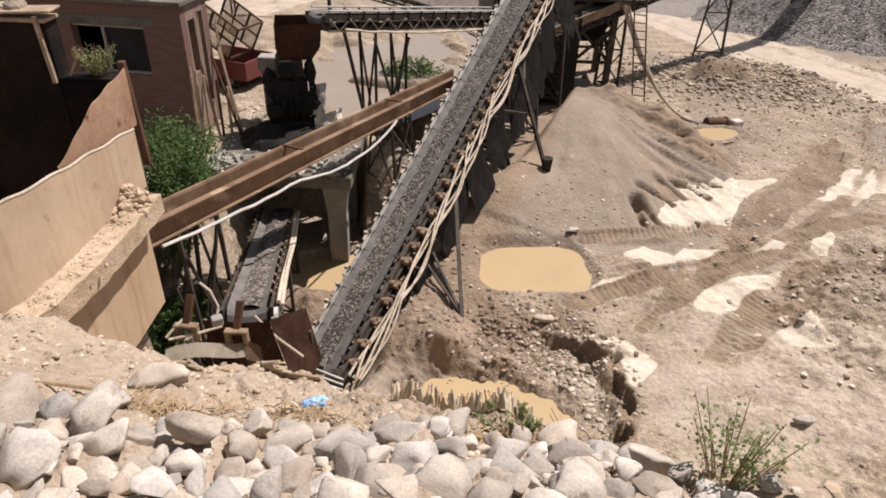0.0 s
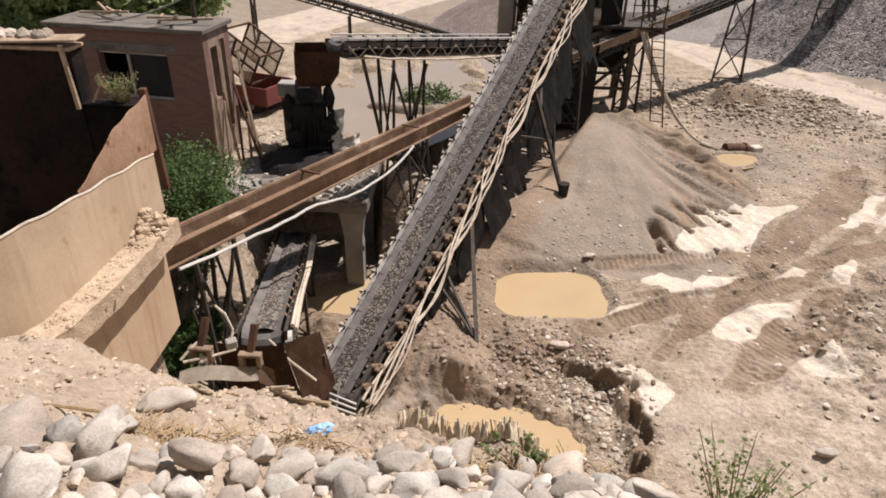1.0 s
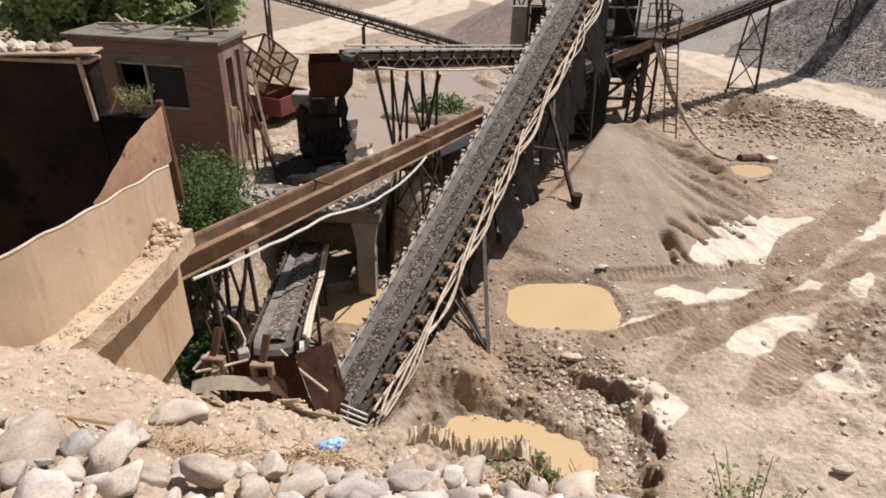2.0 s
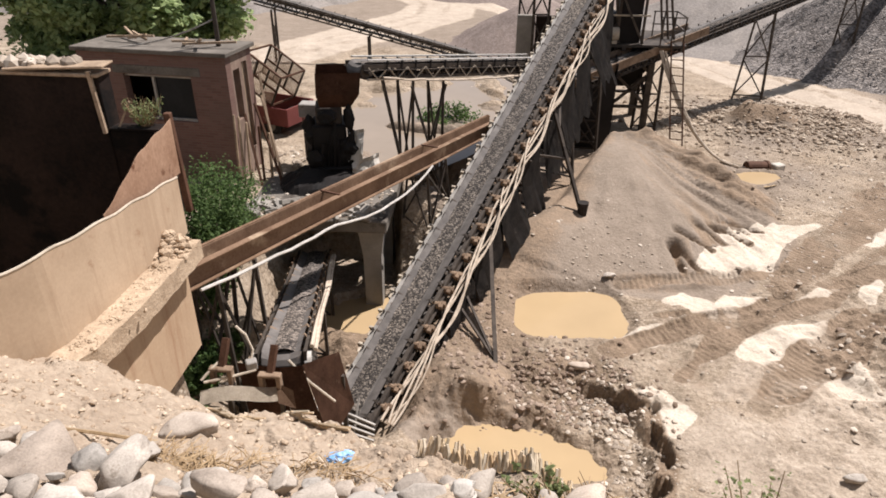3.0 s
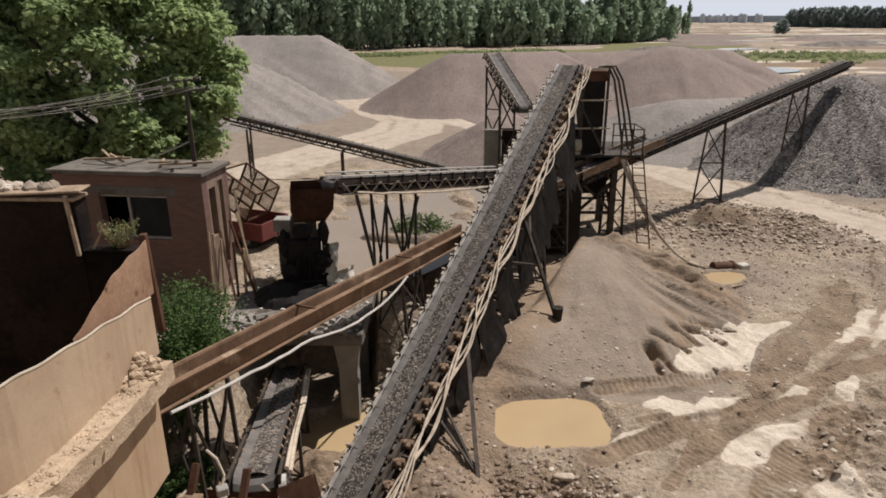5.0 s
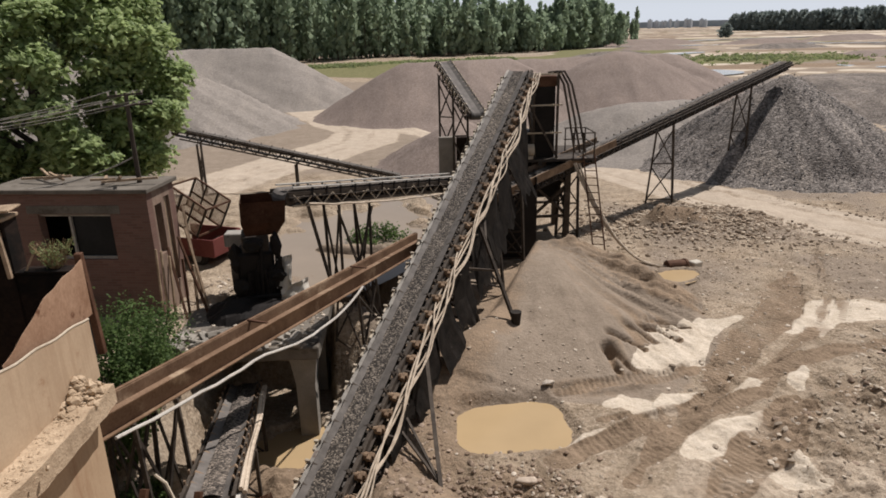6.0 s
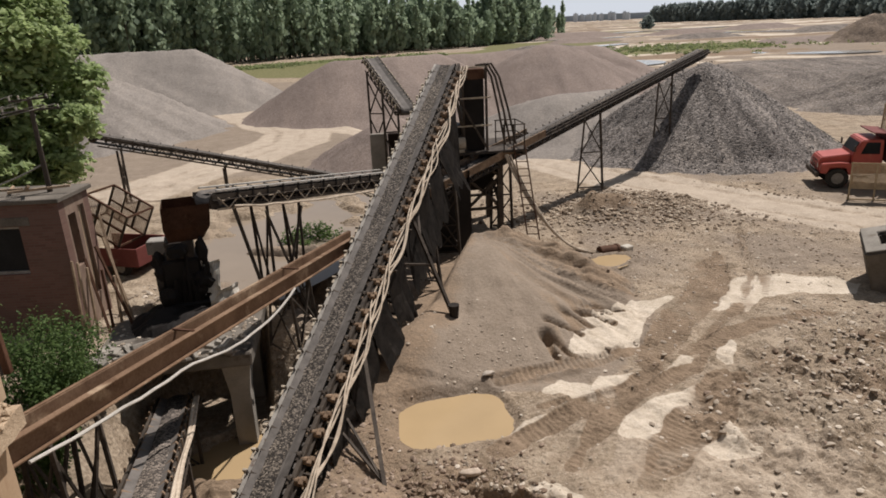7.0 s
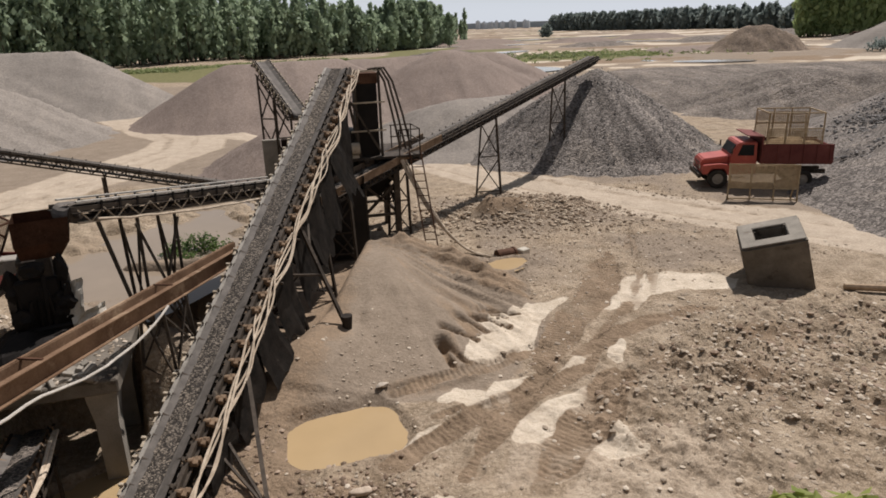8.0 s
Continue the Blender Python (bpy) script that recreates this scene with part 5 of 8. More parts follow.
    for z in (4.1, 4.58):
        for a, b in (((6.5, 26.45), (7.42, 26.45)), ((7.42, 26.45), (7.42, 28.1)), ((6.5, 28.0), (7.42, 28.0))):
            bm = bmesh.new()
            beam(bm, (*a, z), (*b, z), 0.04)
            wp("handrail", bm, M_STEEL)
    # motor and screen box under the conveyor's head
    bm = bmesh.new()
    box(bm, (4.5, 27.6, 4.2), (1.3, 1.6, 0.9), Matrix.Rotation(radians(12), 3, "Y"), 0.04)
    wp("screen_box", bm, M_DARK, "dark vibrating screen box")
    bm = bmesh.new()
    drum(bm, (4.35, 26.55, 3.95), (4.95, 26.55, 3.95), 0.24, 14)
    box(bm, (4.65, 26.55, 3.66), (0.5, 0.4, 0.12))
    wp("motor", bm, M_PALE, "dusty electric motor")
    for x, y in ((3.6, 26.3), (4.2, 26.2)):
        bm = bmesh.new()
        beam(bm, (x, y, gz(x, y) - 0.2), (x + 0.2, y + 0.1, 5.4), 0.09)
        wp("post", bm, M_STEEL)
    for a, b in (((3.6, 26.3, 2.6), (5.0, 26.8, 4.4)), ((4.7, 26.5, 5.8), (5.9, 26.5, 3.6)), ((5.05, 26.8, 3.5), (4.6, 26.6, 6.2))):
        bm = bmesh.new()
        beam(bm, a, b, 0.08)
        wp("strut", bm, M_STEEL)
    return root


tower()


def ladder(foot, top, label):
    foot, top = Vector(foot), Vector(top)
    L = (top - foot).length
    side = Vector((0.22, -0.05, 0))
    root = thing("ladder", Matrix.Translation(foot), label, "ladder")
    for s in (-1, 1):
        bm = bmesh.new()
        beam(bm, side * s, top - foot + side * s, 0.045)
        part("stile", bm, M_RUST, root)
    bm = bmesh.new()
    beam(bm, -side, side, 0.03)
    me = bm_mesh("rung", bm, M_RUST)
    for i in range(1, int(L / 0.3)):
        piece("rung", me, root, Matrix.Translation((top - foot) * (i * 0.3 / L)))
    return root


ladder((7.25, 24.3, gz(7.25, 24.3) - 0.05), (7.15, 26.3, 3.75), "rusty steel ladder leaning on the railed deck")
for k in range(3):
    bm = bmesh.new()
    p = sag((6.55 + 0.1 * k, 26.3, 3.4), (8.8, 23.5 - 0.1 * k, gz(8.8, 23.5) + 0.06), 0.75, 12, 0.02, k) + sag((8.8, 23.5 - 0.1 * k, gz(8.8, 23.5) + 0.06), (9.6, 22.9 - 0.1 * k, gz(9.6, 22.9) + 0.08), 0.02, 6, 0.03, k)[1:]
    tube(bm, p, 0.042, 6)
    solo("hose", bm_mesh("hose", bm, M_CABLE), "long dusty hose hanging from the tower to the drain", "hose", "hoses by the tower")

# round drain with a concrete block
d0 = Vector((9.75, 22.85, gz(9.75, 22.85)))
root = thing("drain_pipe", Matrix.Translation(d0), "short wide pipe stub lying in the wet sand", "pipe")
bm = bmesh.new()
drum(bm, (-0.4, 0, 0.08), (0.35, 0.12, 0.06), 0.24, 18)
part("pipe", bm, M_RUST, root)
bm = bmesh.new()
drum(bm, (0.30, 0.115, 0.06), (0.38, 0.13, 0.06), 0.27, 18)
part("rim", bm, M_RUST, root)
bm = bmesh.new()
box(bm, (0, 0, 0.12), (0.42, 0.34, 0.24), Matrix.Rotation(0.4, 3, "Z"), 0.03)
solo("concrete_block", bm_mesh("concrete_block", bm, M_CONCPALE), "small pale concrete block by the drain", "block", m=pose(10.5, 23.0, gz(10.5, 23.0) - 0.03))

# dark bin wall below the short conveyor
root = thing("bin_wall", pose(1.75, 33.0, gz(1.75, 33.0)), "dark concrete bin wall below the short conveyor", "wall")
bm = bmesh.new()
box(bm, (0, 0, 1.7), (0.85, 0.25, 3.6), None, 0.03)
part("panel", bm, M_CONC, root)
bm = bmesh.new()
box(bm, (1.9, -0.2, 2.2), (2.9, 0.25, 2.6), None, 0.03)
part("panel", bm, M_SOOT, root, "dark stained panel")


# ---- slab, pillars and crusher ----
root = thing("crusher_platform", pose(-3.7, 14.3, 0), "weathered concrete slab on tapered pillars", "platform")
bm = bmesh.new()
box(bm, (0, 0, 2.10), (3.3, 2.7, 0.30), None, 0.03)
part("slab", bm, M_SLAB, root)
for x, y in ((1.25, -0.85), (-1.35, -0.7), (1.25, 0.95)):
    bm = bmesh.new()
    gh = gz(-3.7 + x, 14.3 + y) - 0.4
    vs = []
    for z, w, d in ((gh, 0.20, 0.2), (1.2, 0.21, 0.2), (1.95, 0.31, 0.24)):
        vs.append([bm.verts.new((x + a * w, y + b * d, z)) for a, b in ((-1, -1), (1, -1), (1, 1), (-1, 1))])
    for r0, r1 in zip(vs, vs[1:]):
        for k in range(4):
            bm.faces.new((r0[k], r0[(k + 1) % 4], r1[(k + 1) % 4], r1[k]))
    bm.faces.new(vs[0][::-1])
    bm.faces.new(vs[-1])
    part("pillar", bm, M_CONC, root)
bm = bmesh.new()
for i in range(70):
    rnd = random.Random(i)
    box(bm, (rnd.uniform(-1.6, 1.2), -1.15 + rnd.uniform(-0.2, 0.5), 2.28 + rnd.uniform(0, 0.08)), (rnd.uniform(0.1, 0.5), rnd.uniform(0.08, 0.2), rnd.uniform(0.04, 0.12)), Euler((rnd.uniform(-0.4, 0.4), rnd.uniform(-0.4, 0.4), rnd.uniform(0, 3))).to_matrix(), 0.01)
solo("scrap_heap", bm_mesh("scrap_heap", bm, M_CONC), "broken slabs and scrap along the platform's edge", "scrap", kind="stuff", m=Matrix.Translation((-3.7, 14.3, 0)))

root = thing("crusher", pose(-3.85, 15.75, 2.24, 0, 0, 12) @ Matrix.Diagonal((0.88, 0.9, 0.93, 1)), "black dust-caked crusher with a rusty feed hopper", "crusher")
bm = bmesh.new()
box(bm, (0, 0, 0.75), (0.95, 1.0, 1.5), None, 0.06)
box(bm, (0.0, -0.3, 0.2), (1.25, 0.8, 0.4), None, 0.05)
part("body", bm, M_DARK, root)
bm = bmesh.new()
box(bm, (0.02, 0, 1.7), (0.72, 0.8, 0.5), None, 0.04)
part("neck", bm, M_STEEL, root)
bm = bmesh.new()
lo, hi = [], []
for a, b in ((-1, -1), (1, -1), (1, 1), (-1, 1)):
    lo.append(bm.verts.new((0.22 + a * 0.42, b * 0.42, 1.95)))
    hi.append(bm.verts.new((0.34 + a * 0.60, b * 0.55, 2.85)))
mid = [bm.verts.new((0.30 + a * 0.58, b * 0.55, 2.3)) for a, b in ((-1, -1), (1, -1), (1, 1), (-1, 1))]
for r0, r1 in ((lo, mid), (mid, hi)):
    for k in range(4):
        bm.faces.new((r0[k], r0[(k + 1) % 4], r1[(k + 1) % 4], r1[k]))
bmesh.ops.solidify(bm, geom=bm.faces[:], thickness=0.03)
part("hopper", bm, M_RUST, root, "rust-brown steel feed hopper")
for s in (-1, 1):
    bm = bmesh.new()
    drum(bm, (s * 0.5, 0.05, 0.9), (s * 0.66, 0.05, 0.9), 0.52, 20)
    part("flywheel", bm, M_STEEL, root)
for k in range(7):
    rnd = random.Random(40 + k)
    bm = bmesh.new()
    x = rnd.uniform(-0.4, 0.75)
    beam(bm, (x, -0.6, 0.1), (x + rnd.uniform(-0.15, 0.3), -0.55, rnd.uniform(0.9, 1.7)), 0.07)
    part("rib", bm, M_DARK, root)
for k in range(16):
    rnd = random.Random(60 + k)
    bm = bmesh.new()
    bmesh.ops.create_icosphere(bm, subdivisions=2, radius=1.0)
    wide_, high_ = rnd.uniform(0.12, 0.26), rnd.uniform(0.14, 0.4)
    at = Vector((rnd.uniform(-0.55, 0.6), rnd.uniform(-0.62, -0.3), rnd.uniform(0.1, 1.75)))
    for v in bm.verts:
        v.co *= 1 + 0.5 * noise.noise(v.co * 1.7 + Vector((k, 0, 0)))
        v.co = at + Vector((v.co.x * wide_, v.co.y * wide_ * 0.7, v.co.z * high_))
    part("caked_lump", bm, M_DARK, root)
# low black lumpy sheet spread round the crusher's foot
bm = bmesh.new()
bmesh.ops.create_grid(bm, x_segments=22, y_segments=14, size=1.0)
for v in bm.verts:
    edge_ = max(0.0, 1 - (abs(v.co.x) ** 2.4 + abs(v.co.y) ** 2.4))
    lump_ = noise.noise(Vector((v.co.x * 2.5, v.co.y * 2.5, 1)))
    v.co = Vector((-0.15 + v.co.x * 1.35, -0.75 + v.co.y * 0.95, -0.06 + (0.42 + 0.3 * lump_) * edge_ ** 0.6))
part("foot_spread", bm, M_DARK, root, "black lumpy spread round the foot")
for at, turn_, wide_, high_ in (((0.98, -0.72, 0.34), 0.2, 0.80, 0.55), ((0.72, -0.55, 0.95), -0.3, 0.42, 0.75)):
    bm = bmesh.new()
    bmesh.ops.create_grid(bm, x_segments=9, y_segments=9, size=0.5)
    for v in bm.verts:
        u_, w_ = v.co.x, v.co.y
        tear = 0.16 * noise.noise(Vector((u_ * 5, at[0] * 9, 0))) if w_ < -0.4 else 0.0
        v.co = Vector(at) + Matrix.Rotation(turn_, 3, "Z") @ Vector((u_ * wide_, -0.35 * w_ * high_ * -1 + 0.16 * noise.noise(Vector((u_ * 4, w_ * 4, at[2]))), (w_ + tear) * high_ + 0.25 * u_ * wide_))
    bmesh.ops.solidify(bm, geom=bm.faces[:], thickness=0.02)
    part("torn_sheet", bm, M_CONCPALE, root, "crumpled pale torn cover sheet")
root = thing("control_box", pose(-4.45, 16.5, gz(-4.45, 16.5) - 0.3), "small grey switch box on thin legs", "switch box")
bm = bmesh.new()
box(bm, (0, 0, 1.75), (0.62, 0.4, 0.34), None, 0.02)
part("housing", bm, M_RAIL, root)
for s in (-1, 1):
    bm = bmesh.new()
    beam(bm, (s * 0.26, 0, 0), (s * 0.26, 0, 1.6), 0.03)
    part("leg", bm, M_STEEL, root)

# rusty receiving hopper between the two belts, with lugs
H0 = Vector((-3.0, 7.6, gz(-3.0, 7.6)))
root = thing("receiving_hopper", Matrix.Translation(H0), "rusty plate hopper with two lugs where the belts meet", "hopper")


def hopper_part(name, bm, material, label=""):
    return tagged(piece(name, bm_mesh(name, bm, material), root, Matrix.Translation(-H0)), label)


def plate(corners, t=0.03):
    bm = bmesh.new()
    bm.faces.new([bm.verts.new(c) for c in corners])
    bmesh.ops.solidify(bm, geom=bm.faces[:], thickness=t)
    return bm


hopper_part("plate", plate([(-2.85, 7.60, 2.42), (-2.54, 7.70, 2.40), (-2.20, 7.60, 1.0), (-2.60, 7.42, 1.0)]), M_RUST)
hopper_part("plate", plate([(-2.54, 7.72, 2.40), (-2.20, 8.60, 2.0), (-2.0, 8.60, 0.9), (-2.20, 7.62, 1.0)]), M_RUST)
hopper_part("plate", plate([(-3.55, 7.75, 2.35), (-2.86, 7.62, 2.40), (-2.62, 7.46, 1.0), (-3.4, 7.6, 1.2)]), M_RUST)
for cx, cy, cz in ((-2.96, 7.47, 2.28), (-3.61, 7.34, 2.46)):
    bm = bmesh.new()
    box(bm, (cx, cy, cz + 0.10), (0.34, 0.12, 0.05), None, 0.01)
    for s in (-1, 1):
        box(bm, (cx + s * 0.13, cy, cz - 0.03), (0.07, 0.12, 0.24), None, 0.01)
    hopper_part("clevis", bm, M_DUSTRUST, "rusty clevis")
    bm = bmesh.new()
    beam(bm, (cx, cy + 0.05, cz + 0.10), (cx + 0.03, cy + 0.28, cz + 0.44), 0.09)
    hopper_part("lug", bm, M_RUST, "upright rusty lug")
bm = bmesh.new()
rows = [[bm.verts.new((-3.85 + 1.0 * u + 0.04 * v, 7.10 + 0.37 * u - 0.20 * v, 2.34 - 0.12 * u - 0.10 * v + 0.05 * math.sin(u * 5))) for u in np.linspace(0, 1, 9)] for v in (0, 0.5, 1)]
for r0, r1 in zip(rows, rows[1:]):
    for j in range(8):
        bm.faces.new((r0[j], r0[j + 1], r1[j + 1], r1[j]))
bmesh.ops.solidify(bm, geom=bm.faces[:], thickness=0.02)
hopper_part("apron_plate", bm, M_PALE, "dust-covered pale apron plate")
hopper_part("plate", plate([(-2.88, 7.46, 2.26), (-2.62, 7.42, 2.16), (-2.56, 7.30, 1.92), (-2.80, 7.26, 2.04)]), M_CHUTE, "bent brown end plate")
for k, pts in enumerate(([(-3.85, 7.18, 2.46), (-3.75, 7.30, 2.56), (-3.66, 7.42, 2.62)], [(-3.80, 7.14, 2.46), (-3.5, 7.30, 2.44), (-3.16, 7.50, 2.44)], [(-3.52, 7.85, 2.95), (-3.36, 7.78, 2.86), (-3.24, 7.68, 2.66), (-3.26, 7.56, 2.50)], [(-2.75, 7.75, 2.45), (-2.45, 7.70, 2.10), (-2.10, 7.75, 1.70)])):
    bm = bmesh.new()
    tube(bm, pts, 0.02, 6)
    hopper_part("pipe", bm, M_PALE)
bm = bmesh.new()
box(bm, (-3.24, 7.55, 2.50), (0.16, 0.14, 0.14), Matrix.Rotation(0.5, 3, "Z"), 0.015)
hopper_part("bearing_block", bm, M_RAIL)
for x, y in ((-3.6, 7.45), (-2.85, 7.55), (-2.15, 8.5), (-3.45, 8.4)):
    bm = bmesh.new()
    beam(bm, (x, y, gz(x, y) - 0.2), (x, y, 2.2 if x < -2.5 else 1.6), 0.07)
    hopper_part("leg", bm, M_STEEL)
# foot guard bars of the long conveyor
root = thing("guard_rail", pose(-2.3, 9.3, 0.0), "bent grey steel bars at the foot of the long conveyor", "rail")
for k in range(4):
    bm = bmesh.new()
    beam(bm, (-0.75 + 0.05 * k, 0.05 - 0.1 * k, 0.35 - 0.1 * k), (0.55, -0.28 - 0.07 * k, 0.05 - 0.06 * k), 0.035)
    part("bar", bm, M_RAIL, root)
for x in (-0.4, 0.2):
    bm = bmesh.new()
    beam(bm, (x, 0.1, 0.35), (x - 0.05, -0.35, -0.2), 0.03)
    part("bar", bm, M_RAIL, root)


# ---- retaining wall, sheet fence and sooty wall beside the bank ----
def strip(bm, pts, z0, z1, t):
    """A standing sheet along a line in plan, with its own lower and upper height at each point, and thickness t."""
    rows = []
    for i, (x, y) in enumerate(pts):
        dx, dy = pts[min(i + 1, len(pts) - 1)][0] - pts[max(i - 1, 0)][0], pts[min(i + 1, len(pts) - 1)][1] - pts[max(i - 1, 0)][1]
        n = math.hypot(dx, dy)
        ox, oy = -dy / n * t / 2, dx / n * t / 2
        rows.append([bm.verts.new(v) for v in ((x + ox, y + oy, z0[i]), (x + ox, y + oy, z1[i]), (x - ox, y - oy, z1[i]), (x - ox, y - oy, z0[i]))])
    for a, b in zip(rows, rows[1:]):
        for k in range(4):
            bm.faces.new((a[k], b[k], b[(k + 1) % 4], a[(k + 1) % 4]))
    bm.faces.new(rows[0])
    bm.faces.new(rows[-1][::-1])
    return bm


def curve_pts(ctrl, n):
    c = np.array(ctrl, float)
    t = np.linspace(0, len(c) - 1, n)
    return [tuple(np.array([np.interp(v, range(len(c)), c[:, k]) for k in range(2)])) for v in t]


WALL_LINE = [(-3.72, 7.15), (-3.72, 6.4), (-3.74, 5.6), (-3.82, 4.9), (-4.12, 4.1), (-4.8, 3.4)]
line = curve_pts(WALL_LINE, 26)
bm = strip(bmesh.new(), [(x - 0.12, y) for x, y in line], [3.12] * 26, [4.47] * 26, 0.24)
wall = solo("wall_retaining", bm_mesh("wall_retaining", bm, M_PLASTER), "tan plastered retaining wall with rust runs", "wall", kind="structure")
led = [(x + 0.02, y + 0.06) for x, y in line]
bm = strip(bmesh.new(), led, [4.47 + 0.01 * math.sin(i * 2.3) for i in range(26)], [4.72 + 0.04 * noise.noise((i * 0.9, 0, 0)) for i in range(26)], 0.42)
tagged(new("wall_ledge", bm_mesh("wall_ledge", bm, M_RUBBLE)), "crumbling earth-covered concrete ledge on the retaining wall", "ledge", kind="structure")

root = thing("sheet_fence", pose(0, 0, 0), "curved tan sheet-metal fence with a rusty upper sheet", "fence")
fl = curve_pts([(-3.80, 7.52), (-3.82, 6.6), (-3.84, 5.7), (-3.92, 4.95), (-4.22, 4.15), (-4.9, 3.5)], 40)
tops = [np.interp(y, [3.5, 4.5, 5.2, 6.0, 7.5], [5.78, 5.70, 5.68, 5.60, 5.44]) + 0.012 * math.sin(y * 9) for x, y in fl]
bm = strip(bmesh.new(), fl, [4.66] * 40, tops, 0.012)
part("lower_sheet", bm, M_SHEET, root, "tan painted steel sheet")
bm = bmesh.new()
tube(bm, [(x, y, z) for (x, y), z in zip(fl, tops)], 0.014, 6)
part("rolled_edge", bm, M_PALE, root)
ul = curve_pts([(-3.86, 7.75), (-3.87, 6.9), (-3.90, 6.02)], 24)
ztop = [np.interp(y, [6.02, 6.3, 6.6, 6.9, 7.3, 7.75], [5.60, 5.70, 5.84, 5.97, 6.04, 6.10]) + 0.01 * math.sin(y * 14) for x, y in ul]
bm = strip(bmesh.new(), ul, [5.40] * 24, ztop, 0.010)
part("upper_sheet", bm, M_RUSTSHEET, root, "rust-streaked curled steel sheet")
bm = bmesh.new()
box(bm, (-3.88, 7.80, 5.5), (0.085, 0.085, 1.35), Euler((0.02, -0.03, 0.0)).to_matrix(), 0.008)
part("post", bm, M_RUST, root)

# brick is near-black for soot and for the shade of this side
root = thing("sooty_wall", pose(0, 0, 0), "soot-stained brick wall in two heights, blackened for its shade", "wall")
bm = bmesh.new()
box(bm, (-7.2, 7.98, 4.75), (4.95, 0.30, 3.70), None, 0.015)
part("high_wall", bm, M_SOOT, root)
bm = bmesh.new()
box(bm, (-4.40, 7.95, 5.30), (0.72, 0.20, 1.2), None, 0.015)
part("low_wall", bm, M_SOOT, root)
bm = bmesh.new()
box(bm, (-7.27, 7.96, 6.63), (5.15, 0.34, 0.045), Euler((0, 0.01, 0)).to_matrix(), 0.01)
box(bm, (-5.25, 7.93, 6.69), (1.25, 0.30, 0.03), Euler((0.03, -0.035, 0.05)).to_matrix(), 0.008)
part("coping_board", bm, M_TIMBER, root, "weathered timber coping board")
bm = bmesh.new()
beam(bm, (-4.76, 7.80, 5.88), (-4.80, 7.80, 6.66), 0.045)
part("corner_post", bm, M_TIMBER, root, "pale weathered timber post")
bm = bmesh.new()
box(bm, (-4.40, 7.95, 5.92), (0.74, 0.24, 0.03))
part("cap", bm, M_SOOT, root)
bm = bmesh.new()
beam(bm, (-4.64, 7.9, 5.9), (-4.45, 7.95, 6.25), 0.025)
part("prop", bm, M_TIMBER, root)


# ---- stones ----
def rock_mesh(name, seed, material, subdiv=2, rough=0.22, flat=0.75):
    bm = bmesh.new()
    bmesh.ops.create_icosphere(bm, subdivisions=subdiv, radius=0.5)
    off = Vector((seed * 3.1, seed * 1.7, seed * 0.9))
    rr = random.Random(seed)
    cuts = [(Vector((rr.gauss(0, 1), rr.gauss(0, 1), rr.gauss(0, 1))).normalized(), rr.uniform(0.20, 0.38)) for _ in range(11)]
    for v in bm.verts:
        d = v.co.normalized()
        k = 1 + rough * noise.noise(d * 1.3 + off) + 0.5 * rough * noise.noise(d * 2.9 + off)
        q = Vector((d.x, d.y * 0.86, d.z * flat)) * 0.5 * k
        for nrm, lim in cuts:
            over = q.dot(nrm) - lim
            if over > 0:
                q -= nrm * over * 0.95
        v.co = q
    return bm_mesh(name, bm, material, True)


COB = [rock_mesh("stone", 11 + i, M_COBBLE, 3, 0.46, 0.60 + 0.06 * (i % 4)) for i in range(10)]
rnd = random.Random(5)
pile = thing("cobble_heap", pose(0, 0, 0), "heap of rounded river cobbles along the top of the bank", "stones")
taken = []


def cobble(x, y, s, lift=0.0, turn=None, mesh=None):
    m = pose(x, y, gz(x, y) + s * 0.15 + lift, rnd.uniform(-10, 10) - 14, rnd.uniform(-10, 10), rnd.uniform(0, 360) if turn is None else turn) @ Matrix.Diagonal((s * rnd.uniform(1.0, 1.45), s * rnd.uniform(0.85, 1.1), s * rnd.uniform(0.55, 0.82), 1))
    piece("stone", mesh or rnd.choice(COB), pile, m)
    taken.append((x, y, s))


# a few that stand out, then the rest fitted in between
for x, y, s in ((-2.12, 2.36, 0.50), (-1.75, 2.62, 0.20), (-1.60, 2.22, 0.30), (-0.72, 2.15, 0.30), (-1.05, 2.02, 0.26), (0.62, 2.36, 0.30), (-0.25, 2.42, 0.26), (0.10, 2.38, 0.24), (-1.75, 1.98, 0.30), (-2.25, 1.9, 0.26), (0.85, 1.85, 0.22), (-0.38, 1.98, 0.28), (0.30, 2.02, 0.25), (-1.32, 1.85, 0.26), (-1.30, 2.42, 0.2)):
    cobble(x, y, s, 0.02)
BORDER_X, BORDER_Y = [-3.2, -2.5, -1.85, -1.2, -0.5, -0.15, 0.6, 0.8, 0.95, 1.3], [2.6, 2.75, 2.45, 2.30, 2.48, 2.42, 2.40, 2.15, 1.85, 1.6]
for size, tries in ((0.25, 40), (0.205, 500), (0.16, 1500), (0.11, 3000), (0.07, 2600)):
    for _ in range(tries):
        if len(taken) > 296:
            break
        x, y = rnd.uniform(-2.9, 1.35), rnd.uniform(1.3, 2.75)
        s = size * rnd.uniform(0.8, 1.2)
        if y > np.interp(x, BORDER_X, BORDER_Y) - 0.3 * s:
            continue
        if all((x - a) ** 2 + (y - b) ** 2 > (0.40 * (s + c)) ** 2 for a, b, c in taken):
            cobble(x, y, s, rnd.uniform(0, 0.03))


